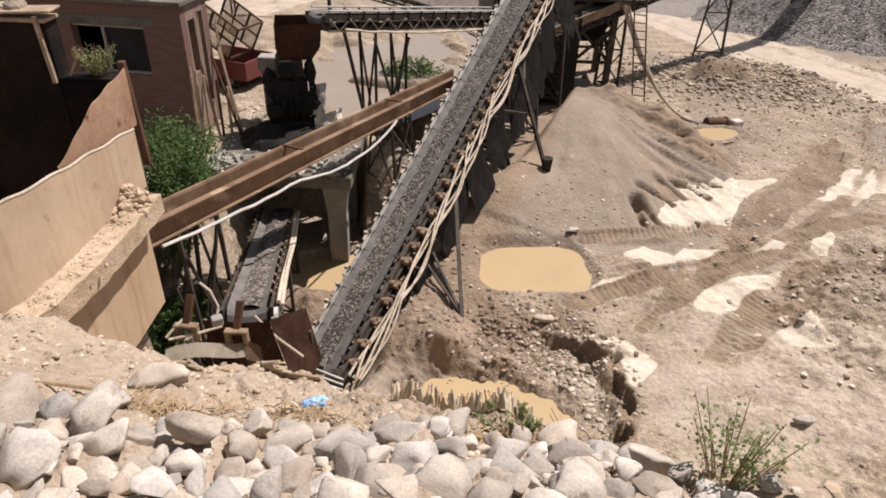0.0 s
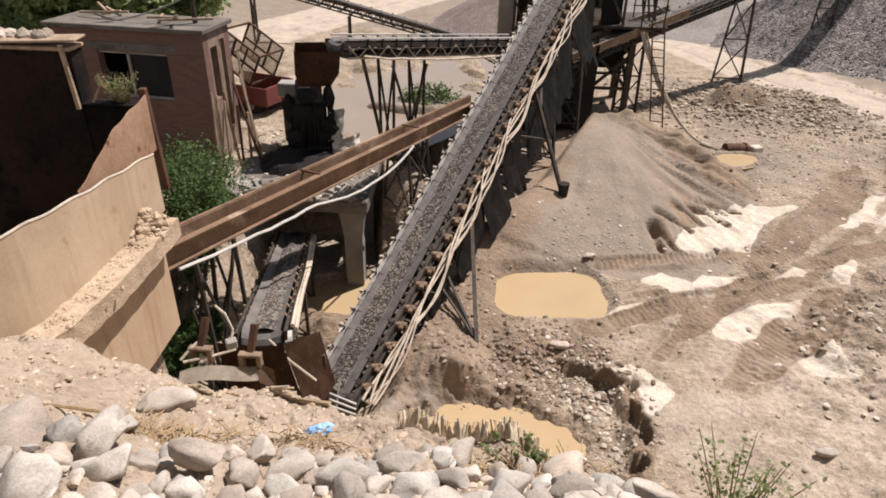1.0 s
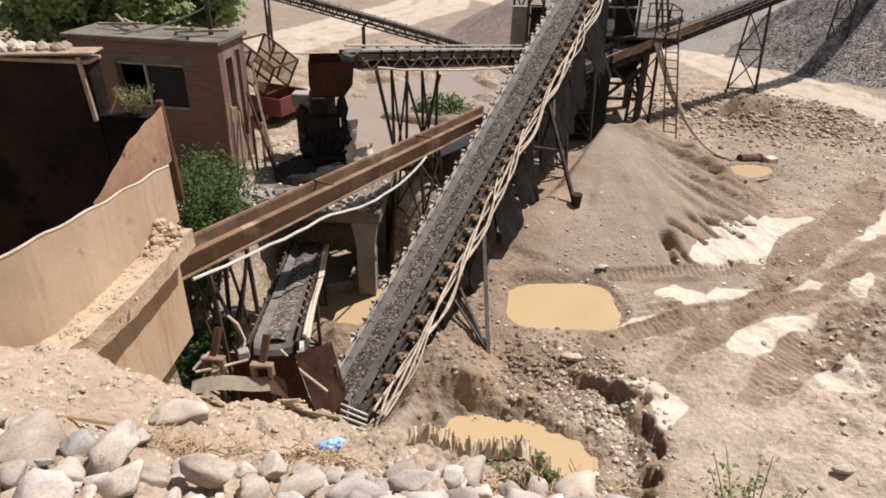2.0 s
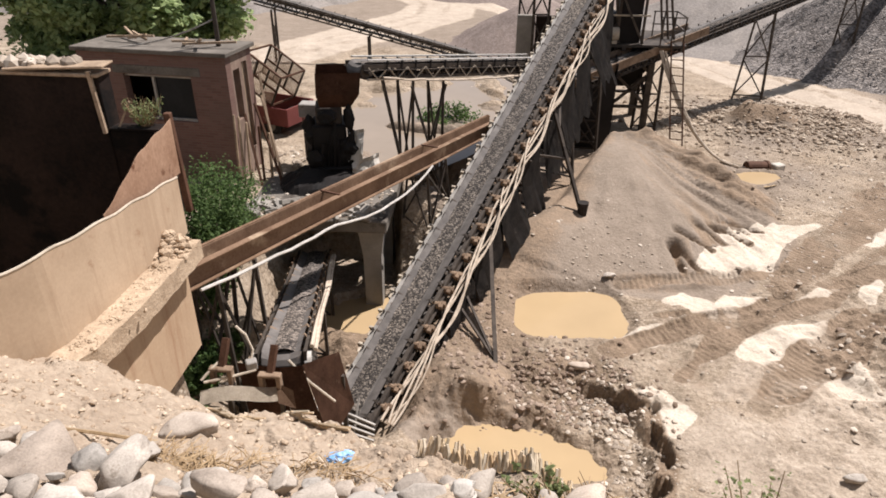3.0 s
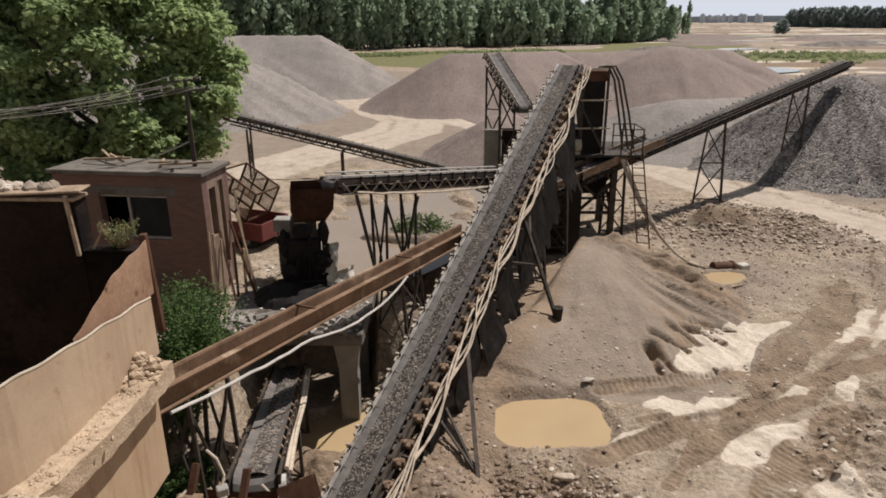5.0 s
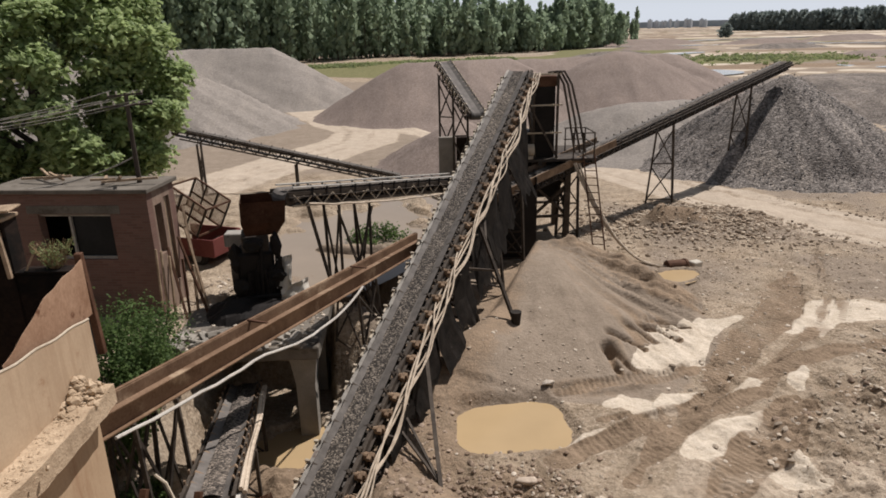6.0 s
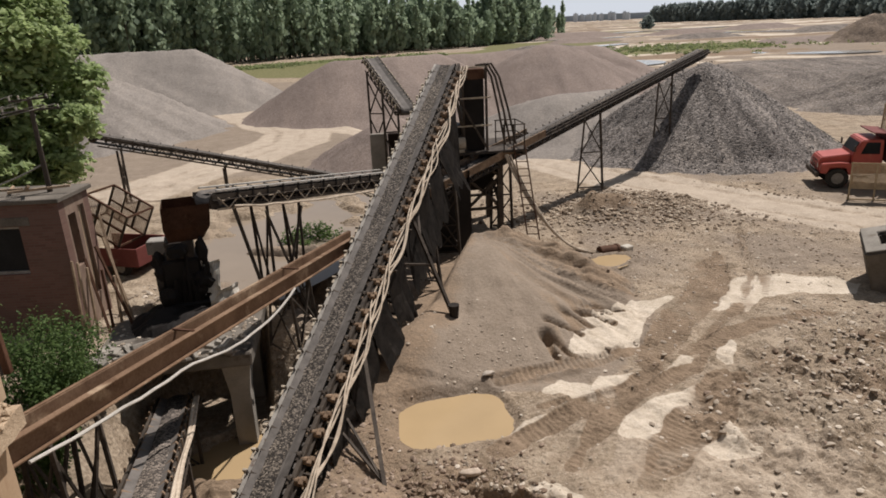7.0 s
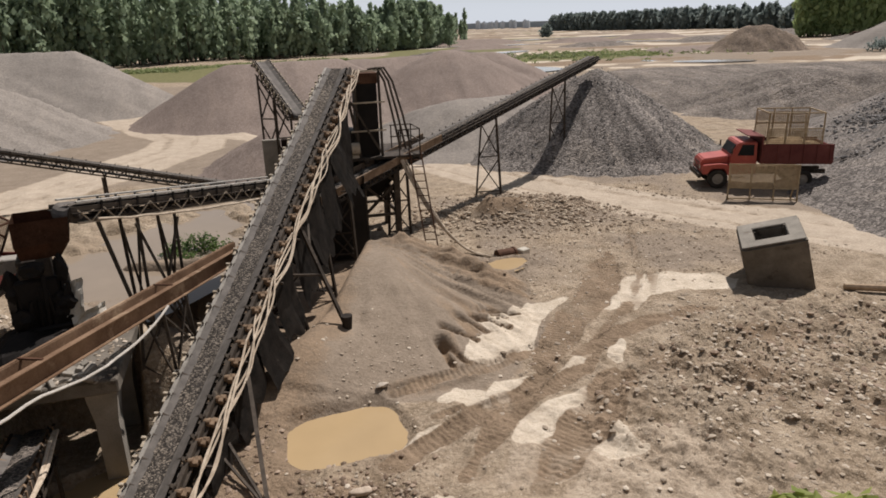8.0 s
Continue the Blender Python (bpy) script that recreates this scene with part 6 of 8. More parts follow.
def scatter(name, pts, sizes, material, label, category, seed=0, flat=0.7, sink=0.2):
    """Very many small stones as one mesh."""
    bm = bmesh.new()
    bmesh.ops.create_icosphere(bm, subdivisions=1, radius=0.5)
    base = np.array([v.co for v in bm.verts])
    tri = np.array([[v.index for v in f.verts] for f in bm.faces])
    bm.free()
    g = np.random.default_rng(seed)
    n = len(pts)
    pts = np.asarray(pts, float)
    jit = base[None] * g.uniform(0.75, 1.25, (n, len(base), 1)) * np.stack([g.uniform(0.8, 1.3, n), g.uniform(0.7, 1.1, n), g.uniform(0.5, 0.9, n) * flat / 0.7], -1)[:, None, :]
    a = g.uniform(0, 2 * np.pi, n)
    c, s = np.cos(a)[:, None], np.sin(a)[:, None]
    tilt = g.uniform(-0.25, 0.25, (n, 1))
    x, y, z = jit[..., 0], jit[..., 1], jit[..., 2]
    z2 = z + tilt * x
    V = np.stack([x * c - y * s, x * s + y * c, z2], -1) * np.asarray(sizes)[:, None, None] + pts[:, None, :]
    V[..., 2] += np.asarray(sizes)[:, None] * (0.35 * flat - sink)
    F = (tri[None] + (np.arange(n) * len(base))[:, None, None]).reshape(-1, 3)
    me = mesh_from(name, V.reshape(-1, 3).tolist(), F.tolist(), material)
    return solo(name, me, label, category, kind="stuff")


def on_ground(x, y):
    return np.stack([x, y, ground_z(x, y)], -1)


def island_stone(name, dark, mid, light):
    m, n, l, b = nodes_of(name, 0.9)
    geo = n.new("ShaderNodeNewGeometry")
    f = mathn(n, l, "ADD", mathn(n, l, "MULTIPLY", geo.outputs["Random Per Island"], 0.8), mathn(n, l, "MULTIPLY", noise_tex(n, l, geo.outputs["Position"], 20, 3), 0.2))
    l.new(ramp(n, l, f, [(0.1, dark), (0.5, mid), (0.95, light)]), b.inputs["Base Color"])
    bump(n, l, b, noise_tex(n, l, geo.outputs["Position"], 45, 3), 0.3, 0.008)
    return m


M_STONES = island_stone("mixed_field_stones", (0.22, 0.175, 0.13), (0.36, 0.295, 0.225), (0.56, 0.48, 0.385))
M_RUBBLESTONES = island_stone("broken_rubble_stones", (0.14, 0.10, 0.068), (0.29, 0.222, 0.158), (0.52, 0.43, 0.325))
M_CLODS = island_stone("damp_soil_clods", (0.15, 0.105, 0.072), (0.23, 0.168, 0.122), (0.34, 0.26, 0.195))
M_BANKSTONES = island_stone("dusty_bank_pebbles", (0.28, 0.205, 0.138), (0.40, 0.305, 0.21), (0.54, 0.435, 0.32))
M_COARSE = island_stone("coarse_crushed_stone", (0.11, 0.102, 0.097), (0.17, 0.16, 0.15), (0.29, 0.27, 0.25))

g = np.random.default_rng(3)
x, y = g.normal(13.4, 3.4, 5200), g.normal(12.2, 2.4, 5200)
keep = (line_dist(x, y, TRACK_B) > 0.9) & (y > 6.0) & (x > 5.5)
x, y = x[keep], y[keep]
scatter("field_stones", on_ground(x, y), 0.03 + 0.16 * g.random(len(x)) ** 4, M_STONES, "loose stones and clods over the dug soil", "stones", 1, 0.45, 0.12)
x, y = g.normal(14.6, 3.0, 900), g.normal(12.8, 2.0, 900)
keep = line_dist(x, y, TRACK_B) > 0.8
scatter("soil_clods", on_ground(x[keep], y[keep]), 0.05 + 0.20 * g.random(keep.sum()) ** 3, M_CLODS, "damp dark clods of dug soil", "soil", 2, 0.5)
x, y = g.normal(13.2, 2.7, 5200), g.normal(28.5, 1.7, 5200)
keep = (blob(x, y, 10.9, 28.0, 0.85, 0.75) > 1) & (blob(x, y, 12.2, 27.8, 0.8, 0.75) > 1) & (line_dist(x, y, ROAD_R) > 1.5)
scatter("rubble_stones", on_ground(x[keep], y[keep]), 0.05 + 0.20 * g.random(keep.sum()) ** 2.5, M_RUBBLESTONES, "heap of broken brown and grey rubble beside the road", "rubble", 3)
x, y = g.uniform(8.5, 22, 3600), g.uniform(18.5, 29, 3600)
keep = (line_dist(x, y, ROAD_R) > 1.9) & (inside(x, y, CRUSTS[1]) > 0)
scatter("yard_gravel", on_ground(x[keep], y[keep]), 0.03 + 0.11 * g.random(keep.sum()) ** 3, M_RUBBLESTONES, "coarse brown and grey gravel strewn beside the road", "gravel", 19, 0.5, 0.14)
x, y = g.uniform(0, 23, 9000), 6 + 27 * g.random(9000) ** 0.7
keep = (line_dist(x, y, ROAD_R) > 1.6) & (np.hypot((x - 4.5) / np.where(x > 4.5, 5.0, 9.0), (y - 22.4) / 8.2) > 1.0) & (g.random(9000) < 0.35 + 0.65 * (y > 19))
for p_ in CRUSTS:
    keep &= inside(x, y, p_) > 0.0
scatter("scattered_stones", on_ground(x[keep], y[keep]), 0.022 + 0.13 * g.random(keep.sum()) ** 4, M_STONES, "small stones strewn over the yard", "stones", 4, 0.45, 0.12)
x, y = g.normal(2.4, 0.6, 1100), g.normal(9.4, 1.0, 1100)
keep = blob(x, y, *POND_NEAR[:5]) > 1.05
x, y = x[keep], y[keep]
scatter("pit_stones", on_ground(x, y), 0.03 + 0.11 * g.random(len(x)) ** 2.5, M_STONES, "washed stones along the crack by the water", "stones", 5)
x, y = g.normal(1.6, 1.0, 500), g.normal(10.7, 0.6, 500)
scatter("mud_clods", on_ground(x, y), 0.05 + 0.12 * g.random(500) ** 2, M_CLODS, "wet mud clods between the ponds", "soil", 6)
x = g.uniform(-4.2, 1.6, 3600)
y = np.interp(x, EDGE_X, EDGE_Y) - 2.6 * g.random(3600) ** 1.0 + 0.5
scatter("bank_pebbles", on_ground(x, y), 0.008 + 0.055 * g.random(3600) ** 3.5, M_BANKSTONES, "dusty pebbles and crumbs on the bank", "pebbles", 7)
t = g.random(900)
lx = np.interp(t, np.linspace(0, 1, 26), [p[0] for p in led]) + g.normal(0, 0.10, 900)
ly = np.interp(t, np.linspace(0, 1, 26), [p[1] for p in led]) + g.normal(0, 0.04, 900)
scatter("ledge_rubble", np.stack([lx, ly, np.full(900, 4.72)], -1), 0.012 + 0.06 * g.random(900) ** 3, M_RUBBLE, "earth and rubble crumbs on the wall ledge", "rubble", 8, 0.7, 0.34)
lx, ly = g.normal(-3.74, 0.09, 170), g.normal(6.92, 0.16, 170)
keep = ly < 7.2
scatter("ledge_rubble", np.stack([lx, ly, 4.72 + 0.26 * g.random(170) * np.clip(1 - np.hypot((lx + 3.76) / 0.22, (ly - 6.95) / 0.35), 0, 1)], -1)[keep], 0.03 + 0.12 * g.random(keep.sum()) ** 2, M_RUBBLE, "crumbled lump of earth at the end of the wall ledge", "rubble", 18, 0.8, 0.2)
lx, ly = g.uniform(-6.6, -5.0, 44), g.normal(7.98, 0.07, 44)
scatter("coping_stones", np.stack([lx, ly, np.full(44, 6.70)], -1), 0.07 + 0.17 * g.random(44), M_STONES, "pale stones weighing down the coping board", "stones", 9, 0.8)
a, r = g.uniform(0, 2 * np.pi, 2600), 8.9 * np.sqrt(g.random(2600))
x, y = 23.6 + r * np.cos(a), 42 + r * np.sin(a)
d = np.sqrt(np.maximum(r - 0.35, 0) ** 2 + 0.09) - 0.3
scatter("crushed_stones", np.stack([x, y, np.maximum(5.55 - 0.66 * d, 0.08)], -1), 0.05 + 0.09 * g.random(2600) ** 2, M_COARSE, "loose crushed stones lying on the dark cone", "stones", 10)
t = g.random(2600)
x, y = 36 + t * 13 - 8 * g.random(2600), 20 + t * 15 + 5 * g.random(2600)
d = np.sqrt(line_dist(x, y, [(36, 20.0), (40.8, 25.8), (50, 36)]) ** 2 + 1.44) - 1.2
scatter("crushed_stones", np.stack([x, y, np.maximum(4.9 - 0.50 * d, 0.05)], -1), 0.08 + 0.22 * g.random(2600) ** 2, M_COARSE, "coarse stones lying on the wide grey heap", "stones", 11)
for x, y, s, lab in ((-1.81, 3.23, 0.34, "flat pale stone lying on the bank"), (2.16, 11.1, 0.42, "pale oblong stone at the pond's edge"), (6.39, 8.35, 0.4, "pale boulder on the flat soil"), (3.3, 14.6, 0.3, "small pale stone by the water")):
    m = pose(x, y, gz(x, y) + 0.16 * s, 4, 8, 20) @ Matrix.Diagonal((s * 1.5, s * 0.8, s * 0.6, 1))
    solo("stone", COB[int(s * 20) % 10], lab, "stone", m=m)

# broken stone and crumbs round the crusher and on its platform
x, y = g.uniform(-5.6, -0.6, 900), g.uniform(15.6, 20.5, 900)
keep = blob(x, y, *POND_BACK[:5]) > 1.15
scatter("terrace_rubble", on_ground(x[keep], y[keep]), 0.04 + 0.2 * g.random(keep.sum()) ** 3, M_STONES, "broken stone strewn round the crusher", "rubble", 12, 0.5, 0.12)
x, y = g.uniform(-5.25, -2.15, 420), 13.05 + 2.5 * g.random(420) ** 1.8
scatter("platform_rubble", np.stack([x, y, np.full(420, 2.25)], -1), 0.03 + 0.14 * g.random(420) ** 2.5, M_STONES, "crumbs and broken stone on the platform slab", "rubble", 13, 0.5, 0.12)
x, y = g.normal(-0.2, 0.8, 500), g.normal(12.6, 1.6, 500)
scatter("mud_clods", on_ground(x, y), 0.03 + 0.13 * g.random(500) ** 3, M_CLODS, "wet mud clods below the long conveyor", "soil", 14, 0.5, 0.12)
x, y = g.normal(3.2, 0.8, 260), g.normal(15.6, 1.0, 260)
scatter("mound_pebbles", on_ground(x, y), 0.02 + 0.10 * g.random(260) ** 3, M_STONES, "pebbles washed to the foot of the spoil mound", "pebbles", 15, 0.5, 0.12)


# ---- house on the terrace ----
def holed_wall(x0, x1, z0, z1, holes, t):
    """A wall in the x-z plane (outer face y = 0, thickness t towards +y) with rectangular holes."""
    xs = sorted({x0, x1, *[v for h in holes for v in h[:2]]})
    zs = sorted({z0, z1, *[v for h in holes for v in h[2:]]})
    bm = bmesh.new()
    vs = {(i, k): bm.verts.new((x, 0, z)) for i, x in enumerate(xs) for k, z in enumerate(zs)}
    for i in range(len(xs) - 1):
        for k in range(len(zs) - 1):
            cx, cz = (xs[i] + xs[i + 1]) / 2, (zs[k] + zs[k + 1]) / 2
            if not any(a < cx < b and c < cz < d for a, b, c, d in holes):
                bm.faces.new((vs[i, k], vs[i + 1, k], vs[i + 1, k + 1], vs[i, k + 1]))
    bmesh.ops.recalc_face_normals(bm, faces=bm.faces)
    r = bmesh.ops.extrude_face_region(bm, geom=bm.faces[:])
    for v in r["geom"]:
        if isinstance(v, bmesh.types.BMVert):
            v.co.y += t
    return bm


def brick_mat():
    m, n, l, b = nodes_of("old_brickwork", 0.92)
    pos = n.new("ShaderNodeTexCoord").outputs["Object"]
    sep = n.new("ShaderNodeSeparateXYZ")
    l.new(pos, sep.inputs[0])
    comb = n.new("ShaderNodeCombineXYZ")
    l.new(mathn(n, l, "ADD", sep.outputs[0], sep.outputs[1]), comb.inputs[0])
    l.new(sep.outputs[2], comb.inputs[1])
    br = n.new("ShaderNodeTexBrick")
    br.inputs["Scale"].default_value = 1.0
    br.inputs["Brick Width"].default_value, br.inputs["Row Height"].default_value, br.inputs["Mortar Size"].default_value = 0.25, 0.065, 0.006
    br.inputs["Color1"].default_value, br.inputs["Color2"].default_value, br.inputs["Mortar"].default_value = (0.145, 0.078, 0.060, 1), (0.195, 0.108, 0.084, 1), (0.16, 0.118, 0.095, 1)
    l.new(comb.outputs[0], br.inputs["Vector"])
    dust = noise_tex(n, l, pos, 0.9, 6, 0.65)
    col = mixc(n, l, ramp(n, l, dust, [(0.4, (0, 0, 0)), (0.7, (0.75, 0.75, 0.75))]), br.outputs["Color"], (0.15, 0.098, 0.078))
    l.new(col, b.inputs["Base Color"])
    bump(n, l, b, mathn(n, l, "ADD", mathn(n, l, "MULTIPLY", br.outputs["Fac"], -0.6), noise_tex(n, l, pos, 30, 3)), 0.5, 0.008)
    return m


M_WALLBRICK = brick_mat()
# plaster of the side wall, lighter than the brick to carry its sunlight
M_SIDEWALL = surface("sunlit_lime_wash", (0.17, 0.115, 0.085), (0.30, 0.22, 0.165), 1.6, 0.92, 0.0, 28, 0.4, 0.006, (0.13, 0.08, 0.06), 0.58, 2.0, runs=(0.16, 0.10, 0.075))
HX0, HX1, HY0, HY1, HZ0, HZ1 = -9.75, -5.93, 15.0, 16.3, 1.9, 5.22
house = thing("house", pose(-9.76, 15.45, HZ0 + 0.05, 0, 0, -7), "small flat-roofed brick hut with a broken window", "house")
W, D, H = HX1 - HX0, HY1 - HY0, HZ1 - HZ0
wx0, wx1, wz0, wz1 = -8.62 - HX0, -6.86 - HX0, 3.62 - HZ0, 4.72 - HZ0
ob = part("front_wall", holed_wall(0, W, 0, H, [(wx0, wx1, wz0, wz1)], 0.24), M_WALLBRICK, house)
ob = part("back_wall", holed_wall(0, W, 0, H, [], 0.24), M_WALLBRICK, house)
ob.location.y = D - 0.24
ob = part("side_wall", holed_wall(0.24, D - 0.24, 0, H, [(0.30, 0.62, 1.75, 2.95), (0.76, 1.02, 0.9, 3.05)], 0.24), M_SIDEWALL, house, "flaking side wall, coloured lighter for the sun on it")
ob.matrix_basis = Matrix.Translation((W, 0, 0)) @ Matrix.Rotation(radians(90), 4, "Z")
ob = part("side_wall", holed_wall(0.24, D - 0.24, 0, H, [], 0.24), M_WALLBRICK, house)
ob.matrix_basis = Matrix.Translation((0.24, 0, 0)) @ Matrix.Rotation(radians(90), 4, "Z")
bm = bmesh.new()
box(bm, (W / 2, D / 2, H + 0.05), (W + 0.16, D + 0.20, 0.10), None, 0.012)
part("roof_slab", bm, M_SLAB, house, "dusty concrete roof slab")
bm = bmesh.new()
box(bm, ((wx0 + wx1) / 2, 0.10, wz1 + 0.11), (wx1 - wx0 + 0.5, 0.22, 0.2), None, 0.01)
bmesh.ops.translate(bm, verts=bm.verts, vec=(0, -0.004 - 0.0, 0))
part("lintel", bm, M_SLAB, house)
window = part("window_frame", box(box(box(bmesh.new(), ((wx0 + wx1) / 2, 0.10, wz0 + 0.03), (wx1 - wx0, 0.06, 0.06)), ((wx0 + wx1) / 2, 0.10, wz1 - 0.03), (wx1 - wx0, 0.06, 0.06)), (wx0 + 0.72, 0.10, (wz0 + wz1) / 2), (0.055, 0.06, wz1 - wz0)), M_RAIL, house, "dusty grey window frame")
bm = bmesh.new()
box(bm, ((wx0 + 0.78 + wx1) / 2, 0.13, (wz0 + wz1) / 2), (wx1 - wx0 - 0.76, 0.012, wz1 - wz0 - 0.1))
part("pane", bm, M_GLASSD, window, "dark dusty window pane")
# unseen black panel that makes the room look dark through the openings
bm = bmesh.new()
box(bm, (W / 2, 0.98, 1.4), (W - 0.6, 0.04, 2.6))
part("dark_room_backing", bm, M_DARK, house)
bm = bmesh.new()
box(bm, (W - 0.10, 0.89, 1.95), (0.05, 0.25, 2.1))
part("door", bm, M_TIMBER, house, "dark weathered timber door")
for k in range(9):
    r_ = random.Random(70 + k)
    bm = bmesh.new()
    x, y = r_.uniform(0.2, W - 0.6), r_.uniform(0.2, D - 0.3)
    beam(bm, (x, y, H + 0.2), (x + r_.uniform(-0.6, 1.4), y + r_.uniform(-0.5, 0.5), H + 0.21 + r_.uniform(0, 0.16)), 0.05)
    part("plank", bm, M_TIMBER, house)

# poles standing and leaning beside the hut
for k, (x, y, h_) in enumerate(((-5.92, 14.75, 1.75), (-5.80, 14.72, 1.7), (-5.66, 14.80, 1.55))):
    bm = bmesh.new()
    beam(bm, (x, y, gz(x, y) - 0.05), (x + 0.03, y + 0.1, gz(x, y) + h_), 0.045)
    solo("standing_pole", bm_mesh("standing_pole", bm, M_TIMBER), "pale weathered pole standing at the hut's corner", "pole", "poles by the hut")
for k, (a, b) in enumerate((((-5.55, 15.4, 4.1), (-4.85, 15.0, 2.5)), ((-5.5, 15.8, 4.2), (-5.0, 15.3, 2.5)), ((-5.75, 15.2, 3.9), (-5.4, 14.8, 2.4)), ((-5.7, 16.4, 4.6), (-5.35, 15.9, 2.4)), ((-5.45, 15.2, 3.6), (-5.45, 15.15, 2.3)), ((-5.25, 15.3, 3.4), (-5.28, 15.25, 2.3)))):
    bm = bmesh.new()
    beam(bm, a, (b[0], b[1], gz(b[0], b[1])), 0.05)
    solo("leaning_pole", bm_mesh("leaning_pole", bm, M_TIMBER if k % 2 else M_RUST), "weathered pole leaning by the hut", "pole", "poles by the hut")

# pole on the roof with cross arms and wires
root = thing("utility_pole", pose(-6.35, 15.7, 5.29), "dark thin power pole with two cross arms on the hut roof", "pole")
bm = bmesh.new()
tube(bm, [(0, 0, 0), (0, 0, 1.1), (0.02, 0, 2.15)], [0.06, 0.05, 0.045], 8)
part("shaft", bm, M_STEEL, root)
for z, w in ((1.85, 0.55), (2.08, 0.35)):
    bm = bmesh.new()
    beam(bm, (-w, -0.1, z), (w, 0.1, z + 0.04), 0.045)
    arm = part("cross_arm", bm, M_STEEL, root)
    for s in (-1, -0.5, 0.5, 1):
        bm = bmesh.new()
        drum(bm, (s * w * 0.95, s * 0.1, z + 0.02), (s * w * 0.95, s * 0.1, z + 0.11), 0.02, 8)
        part("insulator", bm, M_CONCPALE, arm)
for k in range(6):
    bm = bmesh.new()
    x = (-0.52, -0.26, 0.26, 0.52, -0.3, 0.3)[k]
    z = 5.29 + (1.98 if k < 4 else 2.2)
    tube(bm, sag((-6.35 + x, 15.7, z), (-24 + 1.5 * k, 11.5 + 0.6 * k, 6.4 + 0.35 * k), 0.5 + 0.1 * k, 22), 0.008, 4)
    solo("wire", bm_mesh("wire", bm, M_RAIL), "thin grey overhead wire", "wire", "wires from the pole")
bm = bmesh.new()
tube(bm, sag((-6.35, 15.7, 6.0), (-8.9, 15.4, 5.35), 0.15, 12), 0.018, 5)
solo("wire", bm_mesh("wire", bm, M_RAIL), "slack cable from the pole to the roof", "wire", "wires from the pole")


# ---- vegetation ----
def leaf_cloud(n, centres, radii, size, seed, squash=1.0, inner=0.55, upper=0.0):
    """Leaves as small folded blades on and inside the lobes of a crown."""
    g = np.random.default_rng(seed)
    c, r = np.asarray(centres, float), np.asarray(radii, float)
    k = g.choice(len(c), n, p=r ** 2 / (r ** 2).sum())
    d = g.normal(size=(n, 3))
    d[:, 2] = np.where(g.random(n) < upper, np.abs(d[:, 2]), d[:, 2])
    d /= np.linalg.norm(d, axis=1)[:, None]
    rad = r[k] * (inner + (1 - inner) * g.random(n) ** 0.5) * (1 + 0.22 * np.sin(d[:, 0] * 7 + k) * np.sin(d[:, 2] * 6 + 2 * k))
    p = c[k] + d * rad[:, None] * np.array([1, 1, squash])
    s = size * g.uniform(0.6, 1.4, n)
    up = d * 0.55 + g.normal(size=(n, 3)) * 0.55 + np.array([0.1, 0.05, 0.75])
    u = np.cross(up, g.normal(size=(n, 3)))
    u /= np.linalg.norm(u, axis=1)[:, None]
    w = np.cross(u, up)
    w /= np.linalg.norm(w, axis=1)[:, None] + 1e-9
    u, w = u * s[:, None], w * s[:, None] * 0.36
    fold = np.cross(u, w) / s[:, None] * 0.5
    V = np.stack([p - u * 0.5, p + w + fold * 0.6, p + u * 0.6, p - w + fold * 0.6], 1).reshape(-1, 3)
    i = np.arange(n) * 4
    F = np.stack([i, i + 1, i + 2], -1).tolist() + np.stack([i, i + 2, i + 3], -1).tolist()
    return V.tolist(), F


def broad_tree():
    base = Vector((-12.2, 22.6, gz(-12.2, 22.6)))
    root = thing("tree", Matrix.Translation(base), "large leafy broad-crowned tree behind the brick hut", "tree")
    g = random.Random(8)
    lobes, rad = [], []
    for i in range(380):
        a, h = g.uniform(0, 2 * math.pi), g.uniform(0, 1)
        env = math.sin(math.pi * min(1, 0.14 + h * 0.86)) ** 0.6
        q = 4.1 * env * (0.3 + 0.7 * g.random() ** 0.33)
        lobes.append((q * math.cos(a) * 1.12, q * math.sin(a), 1.6 + h * 8.2))
        rad.append(g.uniform(0.35, 0.9))
    lobes += [(3.9, -0.6, 2.9), (4.2, -0.4, 4.2), (3.7, 0.4, 5.4), (3.0, -0.3, 6.8), (3.2, -1.0, 3.6), (2.2, 0, 8.4)]
    rad += [0.7, 0.8, 0.7, 0.8, 0.7, 0.8]
    bm = bmesh.new()
    tube(bm, [(0, 0, -0.3), (0.05, 0, 1.2), (0.1, 0.1, 2.6), (0.0, 0.1, 4.5), (0.1, 0, 7.0)], [0.34, 0.28, 0.24, 0.17, 0.06], 10)
    part("trunk", bm, M_BARK, root)
    for i in range(0, 380, 22):
        bm = bmesh.new()
        l_ = Vector(lobes[i])
        s_ = Vector((0.05, 0.05, max(1.0, l_.z * 0.55)))
        tube(bm, [s_, s_.lerp(l_, 0.5) + Vector((0, 0, 0.25)), l_], [0.11, 0.07, 0.025], 6)
        part("limb", bm, M_BARK, root)
    V, F = leaf_cloud(100000, lobes, rad, 0.205, 9, 0.8, 0.32, 0.7)
    part("crown", mesh_from("crown", V, F, M_LEAF), M_LEAF, root)


broad_tree()


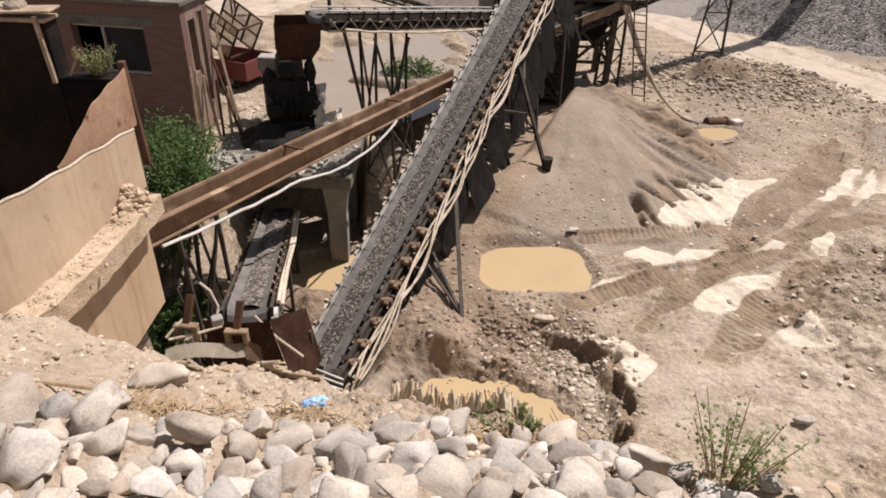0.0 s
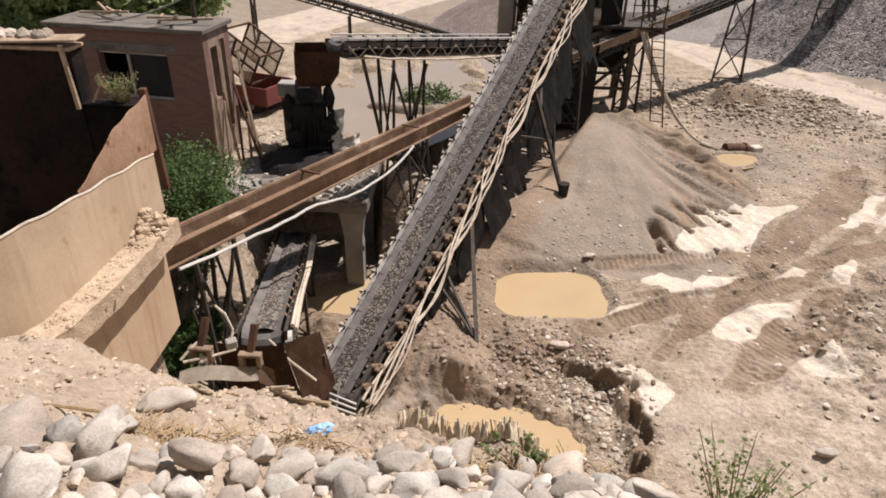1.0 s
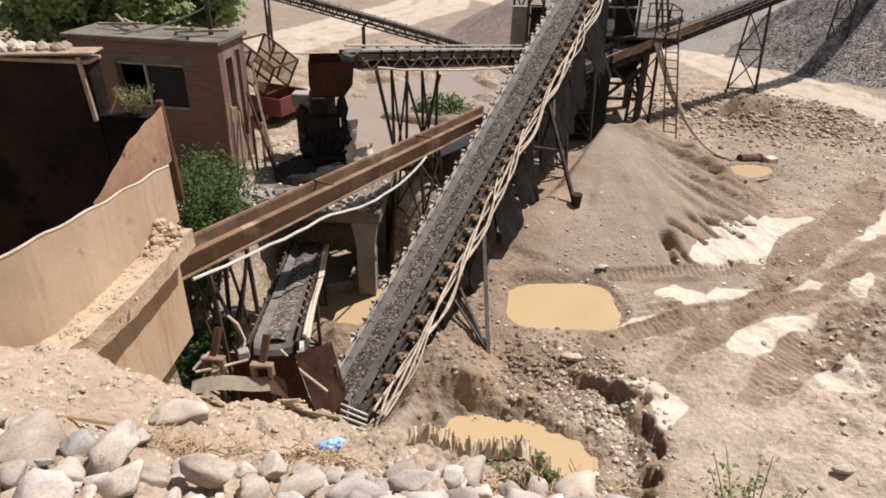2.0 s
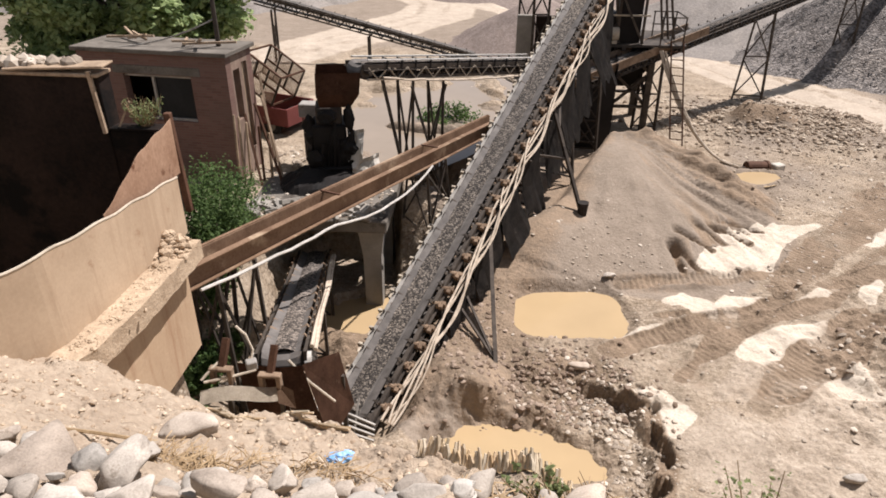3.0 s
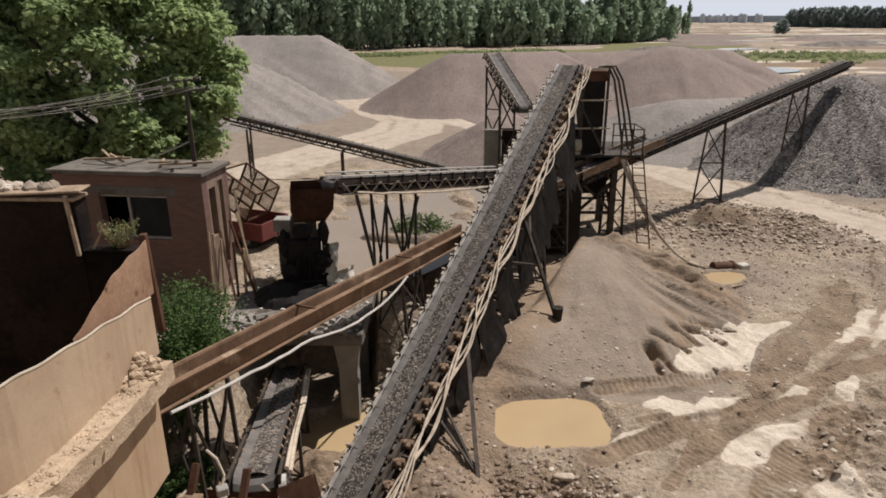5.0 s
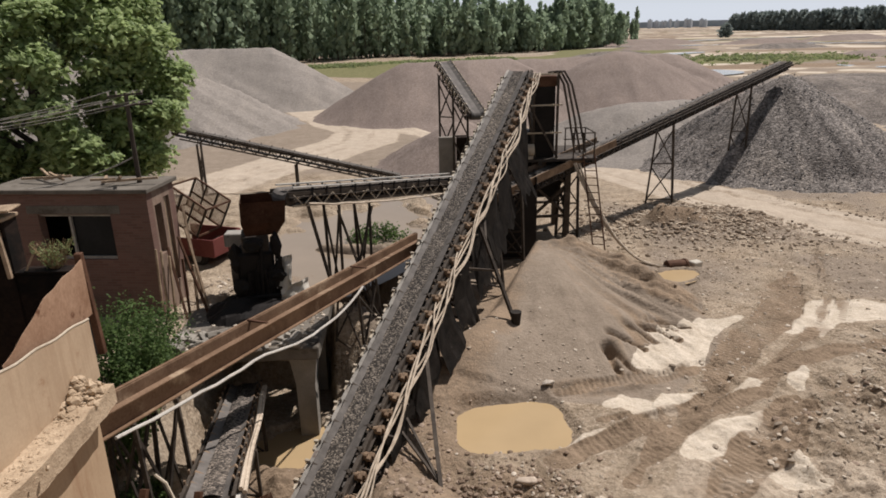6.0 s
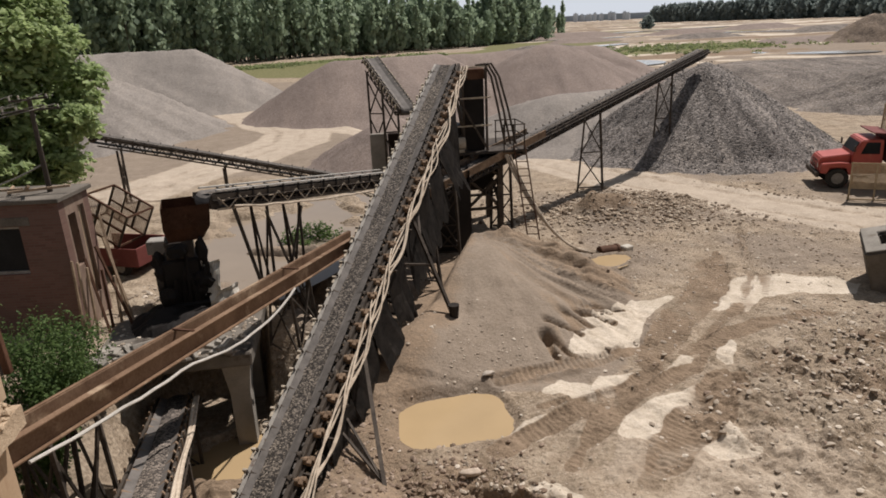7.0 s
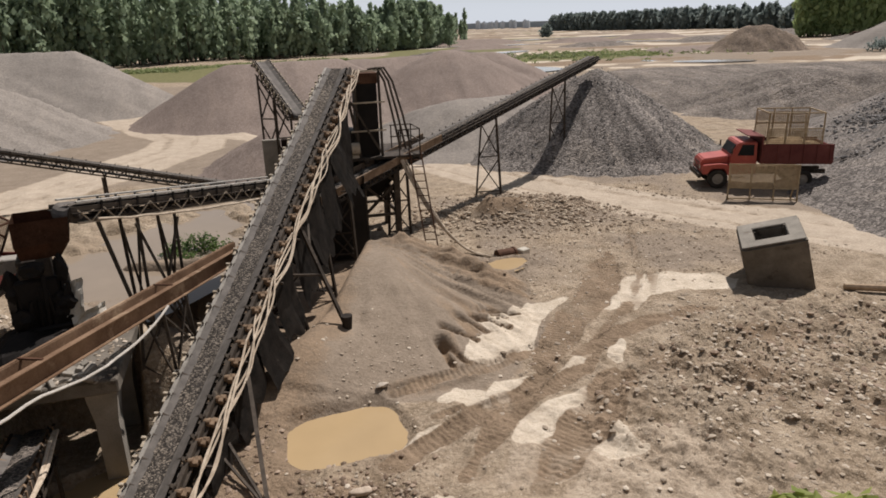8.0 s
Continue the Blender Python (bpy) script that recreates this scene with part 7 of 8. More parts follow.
def weed(name, x, y, h, r, n, seed, label, material=M_WEED, size=0.06, stems=18, category="weeds", z=None):
    z = gz(x, y) if z is None else z
    root = thing(name, pose(x, y, z - 0.03), label, category, "weeds by the wall" if material is M_WEED else "")
    g = random.Random(seed)
    tips = []
    bm = bmesh.new()
    for i in range(stems):
        a, q = g.uniform(0, 6.28), r * g.random() ** 0.6
        hh = h * g.uniform(0.55, 1.0)
        pts = [(0.25 * q * math.cos(a), 0.25 * q * math.sin(a), 0), (0.6 * q * math.cos(a), 0.6 * q * math.sin(a), hh * 0.5), (q * math.cos(a), q * math.sin(a), hh)]
        tube(bm, pts, [0.012, 0.009, 0.004] if h > 0.8 else [0.004, 0.003, 0.0015], 4)
        for k in range(5):
            tips.append(Vector(pts[1]).lerp(Vector(pts[2]), k / 4 - 0.2) if k else Vector(pts[0]).lerp(Vector(pts[1]), 0.6))
    tagged(part("stem_tangle", bm, M_WEED if material is M_WEED else M_STRAW, root), kind="stuff")
    V, F = leaf_cloud(n, [tuple(p) for p in tips], [h * 0.13] * len(tips), size, seed, 1.0, 0.1)
    part("leaves", mesh_from("leaves", V, F, material), material, root)


for i, (x, y, h, r) in enumerate(((-4.75, 9.6, 1.6, 0.7), (-4.95, 10.6, 2.0, 0.8), (-5.1, 11.6, 1.9, 0.9), (-5.4, 12.4, 1.9, 0.9), (-4.45, 8.3, 0.9, 0.45), (-4.35, 9.0, 0.7, 0.4), (-4.9, 12.4, 1.0, 0.5), (-5.7, 10.8, 2.3, 0.9), (-5.7, 9.4, 2.2, 0.8), (-4.3, 7.6, 0.5, 0.3))):
    weed("weed_clump", x, y, h, r, 2600, 20 + i, "tall green weeds crowding behind the retaining wall")
weed("weed_clump", -4.30, 8.0, 0.40, 0.26, 520, 41, "yellow-green weed growing on top of the low wall", M_SPRIG, 0.03, 70, "weeds", 5.95)
# a bare sprig and flowering plants at the edge of the bank
weed("sprig", 1.12, 1.72, 0.42, 0.20, 620, 51, "thin dusty green shrub at the edge of the bank", M_SPRIG, 0.018, 18, "shrub")
weed("sprig", 0.45, 2.5, 0.20, 0.25, 260, 52, "low dry green tuft among the stones", M_SPRIG, 0.03, 10, "shrub")
root = thing("flowering_plant", pose(2.34, 1.5, gz(2.34, 1.5)), "green plant with broad leaves and white blossom", "plant")
zt = 7.03 - gz(2.34, 1.5)
g_ = random.Random(3)
bm = bmesh.new()
heads = []
for i in range(16):
    a, q = g_.uniform(0, 6.28), g_.uniform(0.03, 0.24)
    tip = (q * math.cos(a) * 1.2, q * math.sin(a), zt + g_.uniform(-0.10, 0.05))
    tube(bm, [(0.3 * q * math.cos(a), 0.3 * q * math.sin(a), -0.02), (0.6 * tip[0], 0.6 * tip[1], zt * 0.55), tip], [0.012, 0.009, 0.004], 5)
    heads.append(tip)
tagged(part("stem_tangle", bm, M_WEED, root), kind="stuff")
V, F = leaf_cloud(620, heads, [0.10] * len(heads), 0.055, 77, 0.7, 0.1)
part("leaves", mesh_from("leaves", V, F, M_PLANT), M_PLANT, root)
for i in range(7):
    V, F = leaf_cloud(40, [(-0.08 + 0.06 * i, 0.04 - 0.07 * (i % 2), zt + 0.05 + 0.02 * (i % 3))], [0.045], 0.05, 90 + i, 1.0, 0.3)
    part("blossom", mesh_from("blossom", V, F, M_WHITE), M_WHITE, root, "white blossom cluster")


def blades(name, x, y, r, n, length, seed, label, flat=0.5):
    """Dry straw lying about: many thin stalks as one object."""
    g = random.Random(seed)
    bm = bmesh.new()
    for i in range(n):
        a, q, b = g.uniform(0, 6.28), r * g.random() ** 0.7, g.uniform(0, 6.28)
        px, py = x + q * math.cos(a) * 1.4, y + q * math.sin(a) * 0.6
        l_ = length * g.uniform(0.5, 1.2)
        z = gz(px, py)
        tube(bm, [(px, py, z + 0.01), (px + 0.5 * l_ * math.cos(b), py + 0.5 * l_ * math.sin(b), z + l_ * flat * g.uniform(0.1, 0.6)), (px + l_ * math.cos(b), py + l_ * math.sin(b), z + l_ * flat * g.uniform(-0.3, 0.5))], 0.0035, 3)
    return solo(name, bm_mesh(name, bm, M_STRAW), label, "dry grass", kind="stuff")


blades("dry_grass", -1.55, 2.72, 0.28, 260, 0.16, 1, "tangle of dry grass on the bank")
blades("dry_grass", -0.75, 2.62, 0.22, 120, 0.12, 2, "dry grass between the stones")
blades("dry_grass", 0.15, 2.3, 0.2, 90, 0.12, 3, "dry grass between the stones")
blades("dry_grass", 0.6, 2.4, 0.25, 140, 0.16, 4, "dry grass at the edge of the bank")

# reed mats hung along the edge of the bank
def reed_mat(p0, p1, n, length, lean, label, seed, jitter=0.08, bound=True):
    p0, p1 = Vector(p0), Vector(p1)
    root = thing("reed_mat", Matrix.Translation(p0), label, "reed mat")
    g = random.Random(seed)
    bm = bmesh.new()
    tube(bm, [(0, 0, 0), (0, 0, 0.5), (0.01, 0, 1)], [0.014, 0.013, 0.009], 5)
    me = bm_mesh("reed", bm, M_REED)
    for i in range(n):
        b = (p1 - p0) * ((i + g.uniform(-0.3, 0.3)) / n)
        z = gz(p0.x + b.x, p0.y + b.y) - p0.z + 0.01
        d = (Vector(lean) + Vector((g.uniform(-jitter, jitter), g.uniform(-jitter, jitter), g.uniform(-jitter, jitter)))).normalized()
        m = Matrix.Translation((b.x, b.y, z)) @ d.to_track_quat("Z", "Y").to_matrix().to_4x4() @ Matrix.Diagonal((1, 1, length * g.uniform(0.7, 1.25), 1))
        piece("reed", me, root, m)
    for s in (0.25, 0.6) if bound else ():
        bm = bmesh.new()
        tube(bm, [Vector(((p1 - p0).x * t, (p1 - p0).y * t, gz(p0.x + (p1 - p0).x * t, p0.y + (p1 - p0).y * t) - p0.z + 0.03)) + Vector(lean).normalized() * length * s for t in np.linspace(0, 1, 10)], 0.008, 4)
        part("binding", bm, M_REED, root)


reed_mat((-2.35, 4.40, 4.2), (-1.0, 3.80, 4.5), 52, 0.22, (0.55, -0.35, 0.24), "row of pale reeds laid over the edge of the bank", 1)
reed_mat((-0.30, 3.02, 4.9), (0.72, 2.48, 5.2), 110, 0.10, (0.10, 0.42, 0.48), "short woven reed stubs along the edge of the bank", 2, 0.16, False)
bm = bmesh.new()
tube(bm, sag((-2.6, 3.05, gz(-2.6, 3.05) + 0.02), (-2.05, 3.05, gz(-2.05, 3.05) + 0.02), -0.01, 6), 0.012, 5)
solo("stick", bm_mesh("stick", bm, M_STRAW), "thin dry stick lying on the bank", "stick")
# crumpled bag
bm = bmesh.new()
bmesh.ops.create_icosphere(bm, subdivisions=4, radius=0.11)
for v in bm.verts:
    q = noise.noise(v.co * 17) + 0.7 * noise.noise(v.co * 41)
    v.co = Vector((v.co.x * 1.1, v.co.y * 0.75, v.co.z * 0.42)) * (1 + 0.42 * q)
solo("plastic_bag", bm_mesh("plastic_bag", bm, M_BLUE), "crumpled blue and white plastic bag on the bank", "bag", m=pose(-0.76, 2.95, gz(-0.76, 2.95) + 0.03, -20, 0, 15) @ Matrix.Diagonal((0.68, 0.68, 0.68, 1)))


# ---- woods, far plain and town ----
def woods(name, line, depth, count, height, clumps, leaf, seed, label, material, spread=(1.0, 1.9), taper=0.0):
    g = np.random.default_rng(seed)
    seg = np.array(line, float)
    cum = np.concatenate([[0], np.cumsum(np.hypot(*np.diff(seg, axis=0).T))])
    V, F, TV, TF = [], [], [], []
    nv = nt = 0
    for i in range(count):
        s = (i + g.random()) / count * cum[-1] if i < count * 0.6 else g.random() * cum[-1]
        x, y = np.interp(s, cum, seg[:, 0]), np.interp(s, cum, seg[:, 1])
        back = 0 if i < count * 0.3 else g.random() * depth
        dx, dy = x / math.hypot(x, y), y / math.hypot(x, y)
        x, y = x + dx * back + g.normal() * 1.5, y + dy * back + g.normal() * 1.5
        h = height * g.uniform(0.6, 1.15) * (1 - taper * float(sstep(0.62, 1.0, s / cum[-1])))
        z0 = 0.0
        rr = g.uniform(*spread)
        k = clumps
        t = g.random(k) ** 0.8
        env = rr * (np.sin(np.pi * np.clip(0.10 + 0.88 * t, 0, 1)) ** 0.55)
        a = g.uniform(0, 2 * np.pi, k)
        q = env * np.sqrt(g.random(k)) * (1 + 0.45 * np.sin(2 * a + 9 * t + i) + 0.3 * np.sin(a - 17 * t + 2 * i))
        p = np.stack([x + q * np.cos(a), y + q * np.sin(a), z0 + h * (0.07 + 0.93 * t)], -1)
        u = g.normal(size=(k, 3)) * [0.45, 0.45, 1.3]
        u /= np.linalg.norm(u, axis=1)[:, None]
        w = np.cross(u, g.normal(size=(k, 3)))
        w /= np.linalg.norm(w, axis=1)[:, None]
        sz = leaf * g.uniform(0.5, 1.4, k)[:, None]
        V.append(np.stack([p - u * sz * 0.5, p + w * sz * 0.36, p + u * sz * 0.55, p - w * sz * 0.36], 1).reshape(-1, 3))
        j = nv + np.arange(k) * 4
        F.append(np.stack([j, j + 1, j + 2, j + 3], -1))
        nv += 4 * k
        ring = np.array([[math.cos(b), math.sin(b)] for b in (0, 1.57, 3.14, 4.71)])
        for zz, rad in ((z0 - 0.5, 0.16), (z0 + h * 0.85, 0.04)):
            TV.append(np.column_stack([x + ring[:, 0] * rad, y + ring[:, 1] * rad, np.full(4, zz)]))
        TF += [(nt + b, nt + (b + 1) % 4, nt + 4 + (b + 1) % 4, nt + 4 + b) for b in range(4)]
        nt += 8
    root = thing(name, pose(0, 0, 0), label, "trees", kind="stuff")
    part("trunks", mesh_from("trunks", np.concatenate(TV).tolist(), TF, M_BARK), M_BARK, root)
    part("crowns", mesh_from("crowns", np.concatenate(V).tolist(), np.concatenate(F).tolist(), material), material, root)


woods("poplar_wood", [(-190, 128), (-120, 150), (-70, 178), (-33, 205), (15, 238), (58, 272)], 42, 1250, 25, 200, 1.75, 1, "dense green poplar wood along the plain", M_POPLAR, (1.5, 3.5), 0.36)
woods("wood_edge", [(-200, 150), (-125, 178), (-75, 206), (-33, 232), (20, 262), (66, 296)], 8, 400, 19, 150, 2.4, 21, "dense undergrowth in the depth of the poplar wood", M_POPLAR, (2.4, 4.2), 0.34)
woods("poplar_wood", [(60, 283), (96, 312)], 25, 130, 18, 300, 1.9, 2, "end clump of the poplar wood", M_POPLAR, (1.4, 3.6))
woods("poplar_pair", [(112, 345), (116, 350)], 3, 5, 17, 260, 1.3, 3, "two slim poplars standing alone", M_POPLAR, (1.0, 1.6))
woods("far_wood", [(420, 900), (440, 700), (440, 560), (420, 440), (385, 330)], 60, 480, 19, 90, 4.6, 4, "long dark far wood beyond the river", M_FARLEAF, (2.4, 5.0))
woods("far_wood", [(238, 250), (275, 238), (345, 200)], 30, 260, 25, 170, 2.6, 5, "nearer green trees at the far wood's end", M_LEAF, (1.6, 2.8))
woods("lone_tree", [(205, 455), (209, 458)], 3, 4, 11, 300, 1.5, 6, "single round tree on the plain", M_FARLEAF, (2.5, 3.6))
g = np.random.default_rng(12)
a = g.random(500)
V, F = leaf_cloud(5200, np.stack([92 + g.normal(0, 17, 420), 172 + g.normal(0, 12, 420), np.full(420, 0.35)], -1), np.full(420, 0.9), 0.55, 13, 0.5, 0.1)
solo("river_shrubs", mesh_from("river_shrubs", V, F, M_SPRIG), "low green shrubs on the gravel bar", "shrubs", kind="stuff")
V, F = leaf_cloud(9000, np.stack([-30 + 60 * a, 176 + 24 * a + g.normal(0, 5, 500), np.full(500, 0.4)], -1), np.full(500, 1.3), 0.6, 14, 0.6, 0.1)
solo("meadow_shrubs", mesh_from("meadow_shrubs", V, F, M_SPRIG), "rough green growth below the poplars", "shrubs", kind="stuff")
V, F = leaf_cloud(2600, np.stack([158 + g.normal(0, 5, 40), 128 + g.normal(0, 4, 40), g.uniform(0.8, 2.4, 40)], -1), np.full(40, 1.6), 0.7, 15, 0.8, 0.1)
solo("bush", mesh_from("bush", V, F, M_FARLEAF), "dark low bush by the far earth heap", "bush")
V, F = leaf_cloud(1500, np.stack([-1.3 + g.normal(0, 0.55, 30), 22.3 + g.normal(0, 0.35, 30), 1.5 + g.uniform(0.1, 0.7, 30)], -1), np.full(30, 0.35), 0.10, 16, 0.8, 0.1)
solo("bush", mesh_from("bush", V, F, M_WEED), "dark bush standing in the back pond", "bush")
V, F = leaf_cloud(9000, np.stack([g.uniform(-17, -8.2, 90), g.uniform(18.5, 20.5, 90), gz(-11, 19.5) + g.uniform(0.3, 2.2, 90)], -1), np.full(90, 0.7), 0.16, 17, 0.9, 0.1)
solo("undergrowth", mesh_from("undergrowth", V, F, M_LEAF), "dark green shrubs below the large tree", "shrubs", kind="stuff")
# town and hills carry the air's haze in their base colours
M_TOWN = surface("hazed_town_walls", (0.42, 0.45, 0.48), (0.52, 0.55, 0.58), 0.01, 1.0, 0.0, 0.1, 0.0)
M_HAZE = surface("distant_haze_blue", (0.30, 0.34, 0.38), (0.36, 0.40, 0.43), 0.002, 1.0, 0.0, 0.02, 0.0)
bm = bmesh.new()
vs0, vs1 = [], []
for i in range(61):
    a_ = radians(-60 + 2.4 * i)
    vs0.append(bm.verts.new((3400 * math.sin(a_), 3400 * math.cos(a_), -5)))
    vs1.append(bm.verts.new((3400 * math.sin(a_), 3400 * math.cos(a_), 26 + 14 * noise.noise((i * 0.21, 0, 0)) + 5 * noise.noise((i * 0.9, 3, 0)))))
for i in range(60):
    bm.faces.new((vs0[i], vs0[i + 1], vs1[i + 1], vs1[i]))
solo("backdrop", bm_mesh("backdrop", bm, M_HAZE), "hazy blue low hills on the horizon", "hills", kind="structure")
g_ = random.Random(4)
for i in range(13):
    a_ = radians(g_.uniform(19.2, 23.8)) if i > 2 else radians(16.5 + i * 1.3)
    h_ = g_.uniform(16, 30)
    bm = bmesh.new()
    box(bm, (0, 0, h_ / 2), (g_.uniform(9, 18), 12, h_), None, 0.5)
    root = thing("tower_block", pose(2600 * math.sin(a_), 2600 * math.cos(a_), 0, 0, 0, g_.uniform(0, 60)), "pale hazy tower block in the distant town", "building", "distant town")
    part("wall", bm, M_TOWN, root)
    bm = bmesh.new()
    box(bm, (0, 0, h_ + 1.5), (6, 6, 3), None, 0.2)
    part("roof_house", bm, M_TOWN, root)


# ---- vehicles and loose things in the yard ----
def prism(bm, profile, y0, y1):
    """A solid with a side profile in x-z, from y0 to y1."""
    a = [bm.verts.new((x, y0, z)) for x, z in profile]
    b = [bm.verts.new((x, y1, z)) for x, z in profile]
    n = len(profile)
    bm.faces.new(a)
    bm.faces.new(b[::-1])
    for k in range(n):
        bm.faces.new((a[k], b[k], b[(k + 1) % n], a[(k + 1) % n]))
    bmesh.ops.recalc_face_normals(bm, faces=bm.faces)
    return bm


def bevelled(bm, offset):
    bmesh.ops.bevel(bm, geom=bm.edges[:], offset=offset, segments=2, affect="EDGES")
    return bm


def cage_bars(root, x0, x1, y0, y1, z0, z1, nx, mat, lean=0.0):
    r = 0.03
    for y in (y0, y1):
        for i in range(nx + 1):
            x = x0 + (x1 - x0) * i / nx
            bm = bmesh.new()
            beam(bm, (x, y, z0), (x + lean, y * 0.94, z1), 2 * r)
            part("cage_post", bm, mat, root)
        for t in (0.5, 1.0):
            bm = bmesh.new()
            beam(bm, (x0 + lean * t, y * (1 - 0.06 * t), z0 + (z1 - z0) * t), (x1 + lean * t, y * (1 - 0.06 * t), z0 + (z1 - z0) * t), 2 * r)
            part("cage_rail", bm, mat, root)
    for x in (x0, x1):
        bm = bmesh.new()
        beam(bm, (x + lean, y0 * 0.94, z1), (x + lean, y1 * 0.94, z1), 2 * r)
        part("cage_rail", bm, mat, root)


def netting(name, w, h, step, mat, parent, m, r=0.008, label=""):
    """Wire netting: crossed wires as one part."""
    bm = bmesh.new()
    for i in range(int(w / step) + 1):
        box(bm, (i * step, 0, h / 2), (r, r, h))
    for i in range(int(h / step) + 1):
        box(bm, (w / 2, 0.004, i * step), (w, r, r))
    ob = piece(name, bm_mesh(name, bm, mat), parent, m)
    return tagged(ob, label, kind="stuff")


def wheel(root, x, y, r, w):
    bm = bmesh.new()
    s = 1 if y > 0 else -1
    prof = [(r * 0.55, -w / 2), (r * 0.9, -w / 2), (r, -w * 0.32), (r, w * 0.32), (r * 0.9, w / 2), (r * 0.55, w / 2)]
    n = 24
    rings = [[bm.verts.new((x + q * math.cos(2 * math.pi * k / n), y + v, r + q * math.sin(2 * math.pi * k / n))) for q, v in prof] for k in range(n)]
    for k in range(n):
        for j in range(len(prof)):
            a, b = rings[k], rings[(k + 1) % n]
            bm.faces.new((a[j], b[j], b[(j + 1) % len(prof)], a[(j + 1) % len(prof)]))
    tyre = part("wheel", bm, M_TYRE, root)
    bm = bmesh.new()
    drum(bm, (x, y - w * 0.38, r), (x, y + w * 0.38, r), r * 0.55, 18)
    drum(bm, (x, y + s * w * 0.3, r), (x, y + s * w * 0.55, r), r * 0.2, 12)
    part("rim", bm, M_RAIL, tyre, "dusty steel rim")


def dump_truck(m):
    root = thing("dump_truck", m, "red bonneted dump truck with a maroon body and wire cage", "truck")
    bm = prism(bmesh.new(), [(0.10, 0.75), (0.06, 1.25), (0.18, 1.50), (1.45, 1.68), (1.50, 0.80)], -0.82, 0.82)
    part("bonnet", bevelled(bm, 0.05), M_RED, root, "dusty red bonnet")
    for s in (-1, 1):
        bm = prism(bmesh.new(), [(0.10, 0.95), (0.15, 1.22), (1.0, 1.30), (1.45, 1.25), (1.50, 0.70), (1.36, 0.70), (1.22, 1.05), (0.52, 1.05), (0.40, 0.75), (0.12, 0.75)], s * 0.82, s * 1.18)
        part("mudguard", bevelled(bm, 0.03), M_RED, root)
    bm = prism(bmesh.new(), [(1.45, 0.75), (1.45, 1.70), (1.80, 2.38), (2.70, 2.42), (2.78, 0.75)], -1.05, 1.05)
    cab = part("cab", bevelled(bm, 0.05), M_RED, root, "red cab")
    bm = bmesh.new()
    box(bm, (1.585, 0, 2.02), (0.03, 1.75, 0.52), Matrix.Rotation(radians(27), 3, "Y"))
    part("windscreen", bm, M_GLASSD, cab, "dark windscreen")
    for s in (-1, 1):
        bm = prism(bmesh.new(), [(1.78, 1.72), (1.98, 2.28), (2.55, 2.28), (2.58, 1.72)], s * 1.045, s * 1.062)
        part("side_window", bm, M_GLASSD, cab, "dark side window")
        bm = bmesh.new()
        box(bm, (1.45, s * 1.25, 2.0), (0.06, 0.16, 0.32), None, 0.02)
        part("mirror", bm, M_STEEL, cab)
        bm = bmesh.new()
        drum(bm, (0.06, s * 0.66, 1.08), (0.13, s * 0.66, 1.08), 0.11, 14)
        part("headlight", bm, M_WHITE, root, "round pale headlight")
        bm = bmesh.new()
        box(bm, (1.95, s * 1.12, 0.62), (0.5, 0.3, 0.05), None, 0.01)
        part("step", bm, M_STEEL, root)
    bm = bmesh.new()
    box(bm, (0.0, 0, 0.68), (0.16, 2.3, 0.26), None, 0.03)
    part("bumper", bm, M_STEEL, root, "dark steel bumper")
    bm = bmesh.new()
    for i in range(7):
        box(bm, (0.085, 0, 0.90 + i * 0.065), (0.03, 1.1, 0.025))
    part("grille", bm, M_STEEL, root)
    for s in (-1, 1):
        bm = bmesh.new()
        beam(bm, (0.2, s * 0.42, 0.72), (6.3, s * 0.42, 0.80), 0.12, 0.22)
        part("chassis_rail", bm, M_STEEL, root)
    for y in (-0.98, 0.98):
        wheel(root, 0.92, y, 0.50, 0.30)
        wheel(root, 5.0, y, 0.50, 0.48)
    bm = bmesh.new()
    box(bm, (4.6, 0, 1.35), (3.4, 2.36, 0.10), None, 0.02)
    part("body_floor", bm, M_MAROON, root)
    for s in (-1, 1):
        bm = bmesh.new()
        box(bm, (4.6, s * 1.17, 1.85), (3.4, 0.06, 0.95), None, 0.015)
        side = part("body_side", bm, M_MAROON, root, "faded maroon dump body side")
        for i in range(6):
            bm = bmesh.new()
            box(bm, (3.05 + i * 0.62, s * 1.22, 1.85), (0.08, 0.06, 0.92))
            part("rib", bm, M_MAROON, side)
    bm = bmesh.new()
    box(bm, (2.92, 0, 2.05), (0.06, 2.36, 1.35), None, 0.015)
    box(bm, (2.55, 0, 2.72), (0.80, 2.30, 0.05), Matrix.Rotation(radians(4), 3, "Y"), 0.01)
    part("headboard", bm, M_MAROON, root)
    bm = bmesh.new()
    box(bm, (6.28, 0, 1.80), (0.06, 2.36, 0.85), Matrix.Rotation(radians(-6), 3, "Y"), 0.015)
    part("tailboard", bm, M_MAROON, root)
    cage_bars(root, 3.1, 5.7, -1.12, 1.12, 2.3, 3.85, 3, M_MESHTAN)
    netting("netting", 2.6, 1.35, 0.09, M_MESHTAN, root, pose(3.1, 1.10, 2.32), 0.03, "torn tan wire netting")
    netting("netting", 2.6, 0.7, 0.09, M_MESHTAN, root, pose(3.1, -1.10, 2.32), 0.03, "torn tan wire netting")
    bm = bmesh.new()
    bmesh.ops.create_grid(bm, x_segments=24, y_segments=14, size=0.5)
    for v in bm.verts:
        v.co = Vector((4.6 + v.co.x * 3.2, v.co.y * 2.25, 2.02 + 0.45 * max(0, 1 - (v.co.x * 2) ** 2) * max(0, 1 - (v.co.y * 2) ** 2) + 0.16 * noise.noise(v.co * 6)))
    part("load", bm, M_STRAW, root, "loose straw-coloured load")
    return root


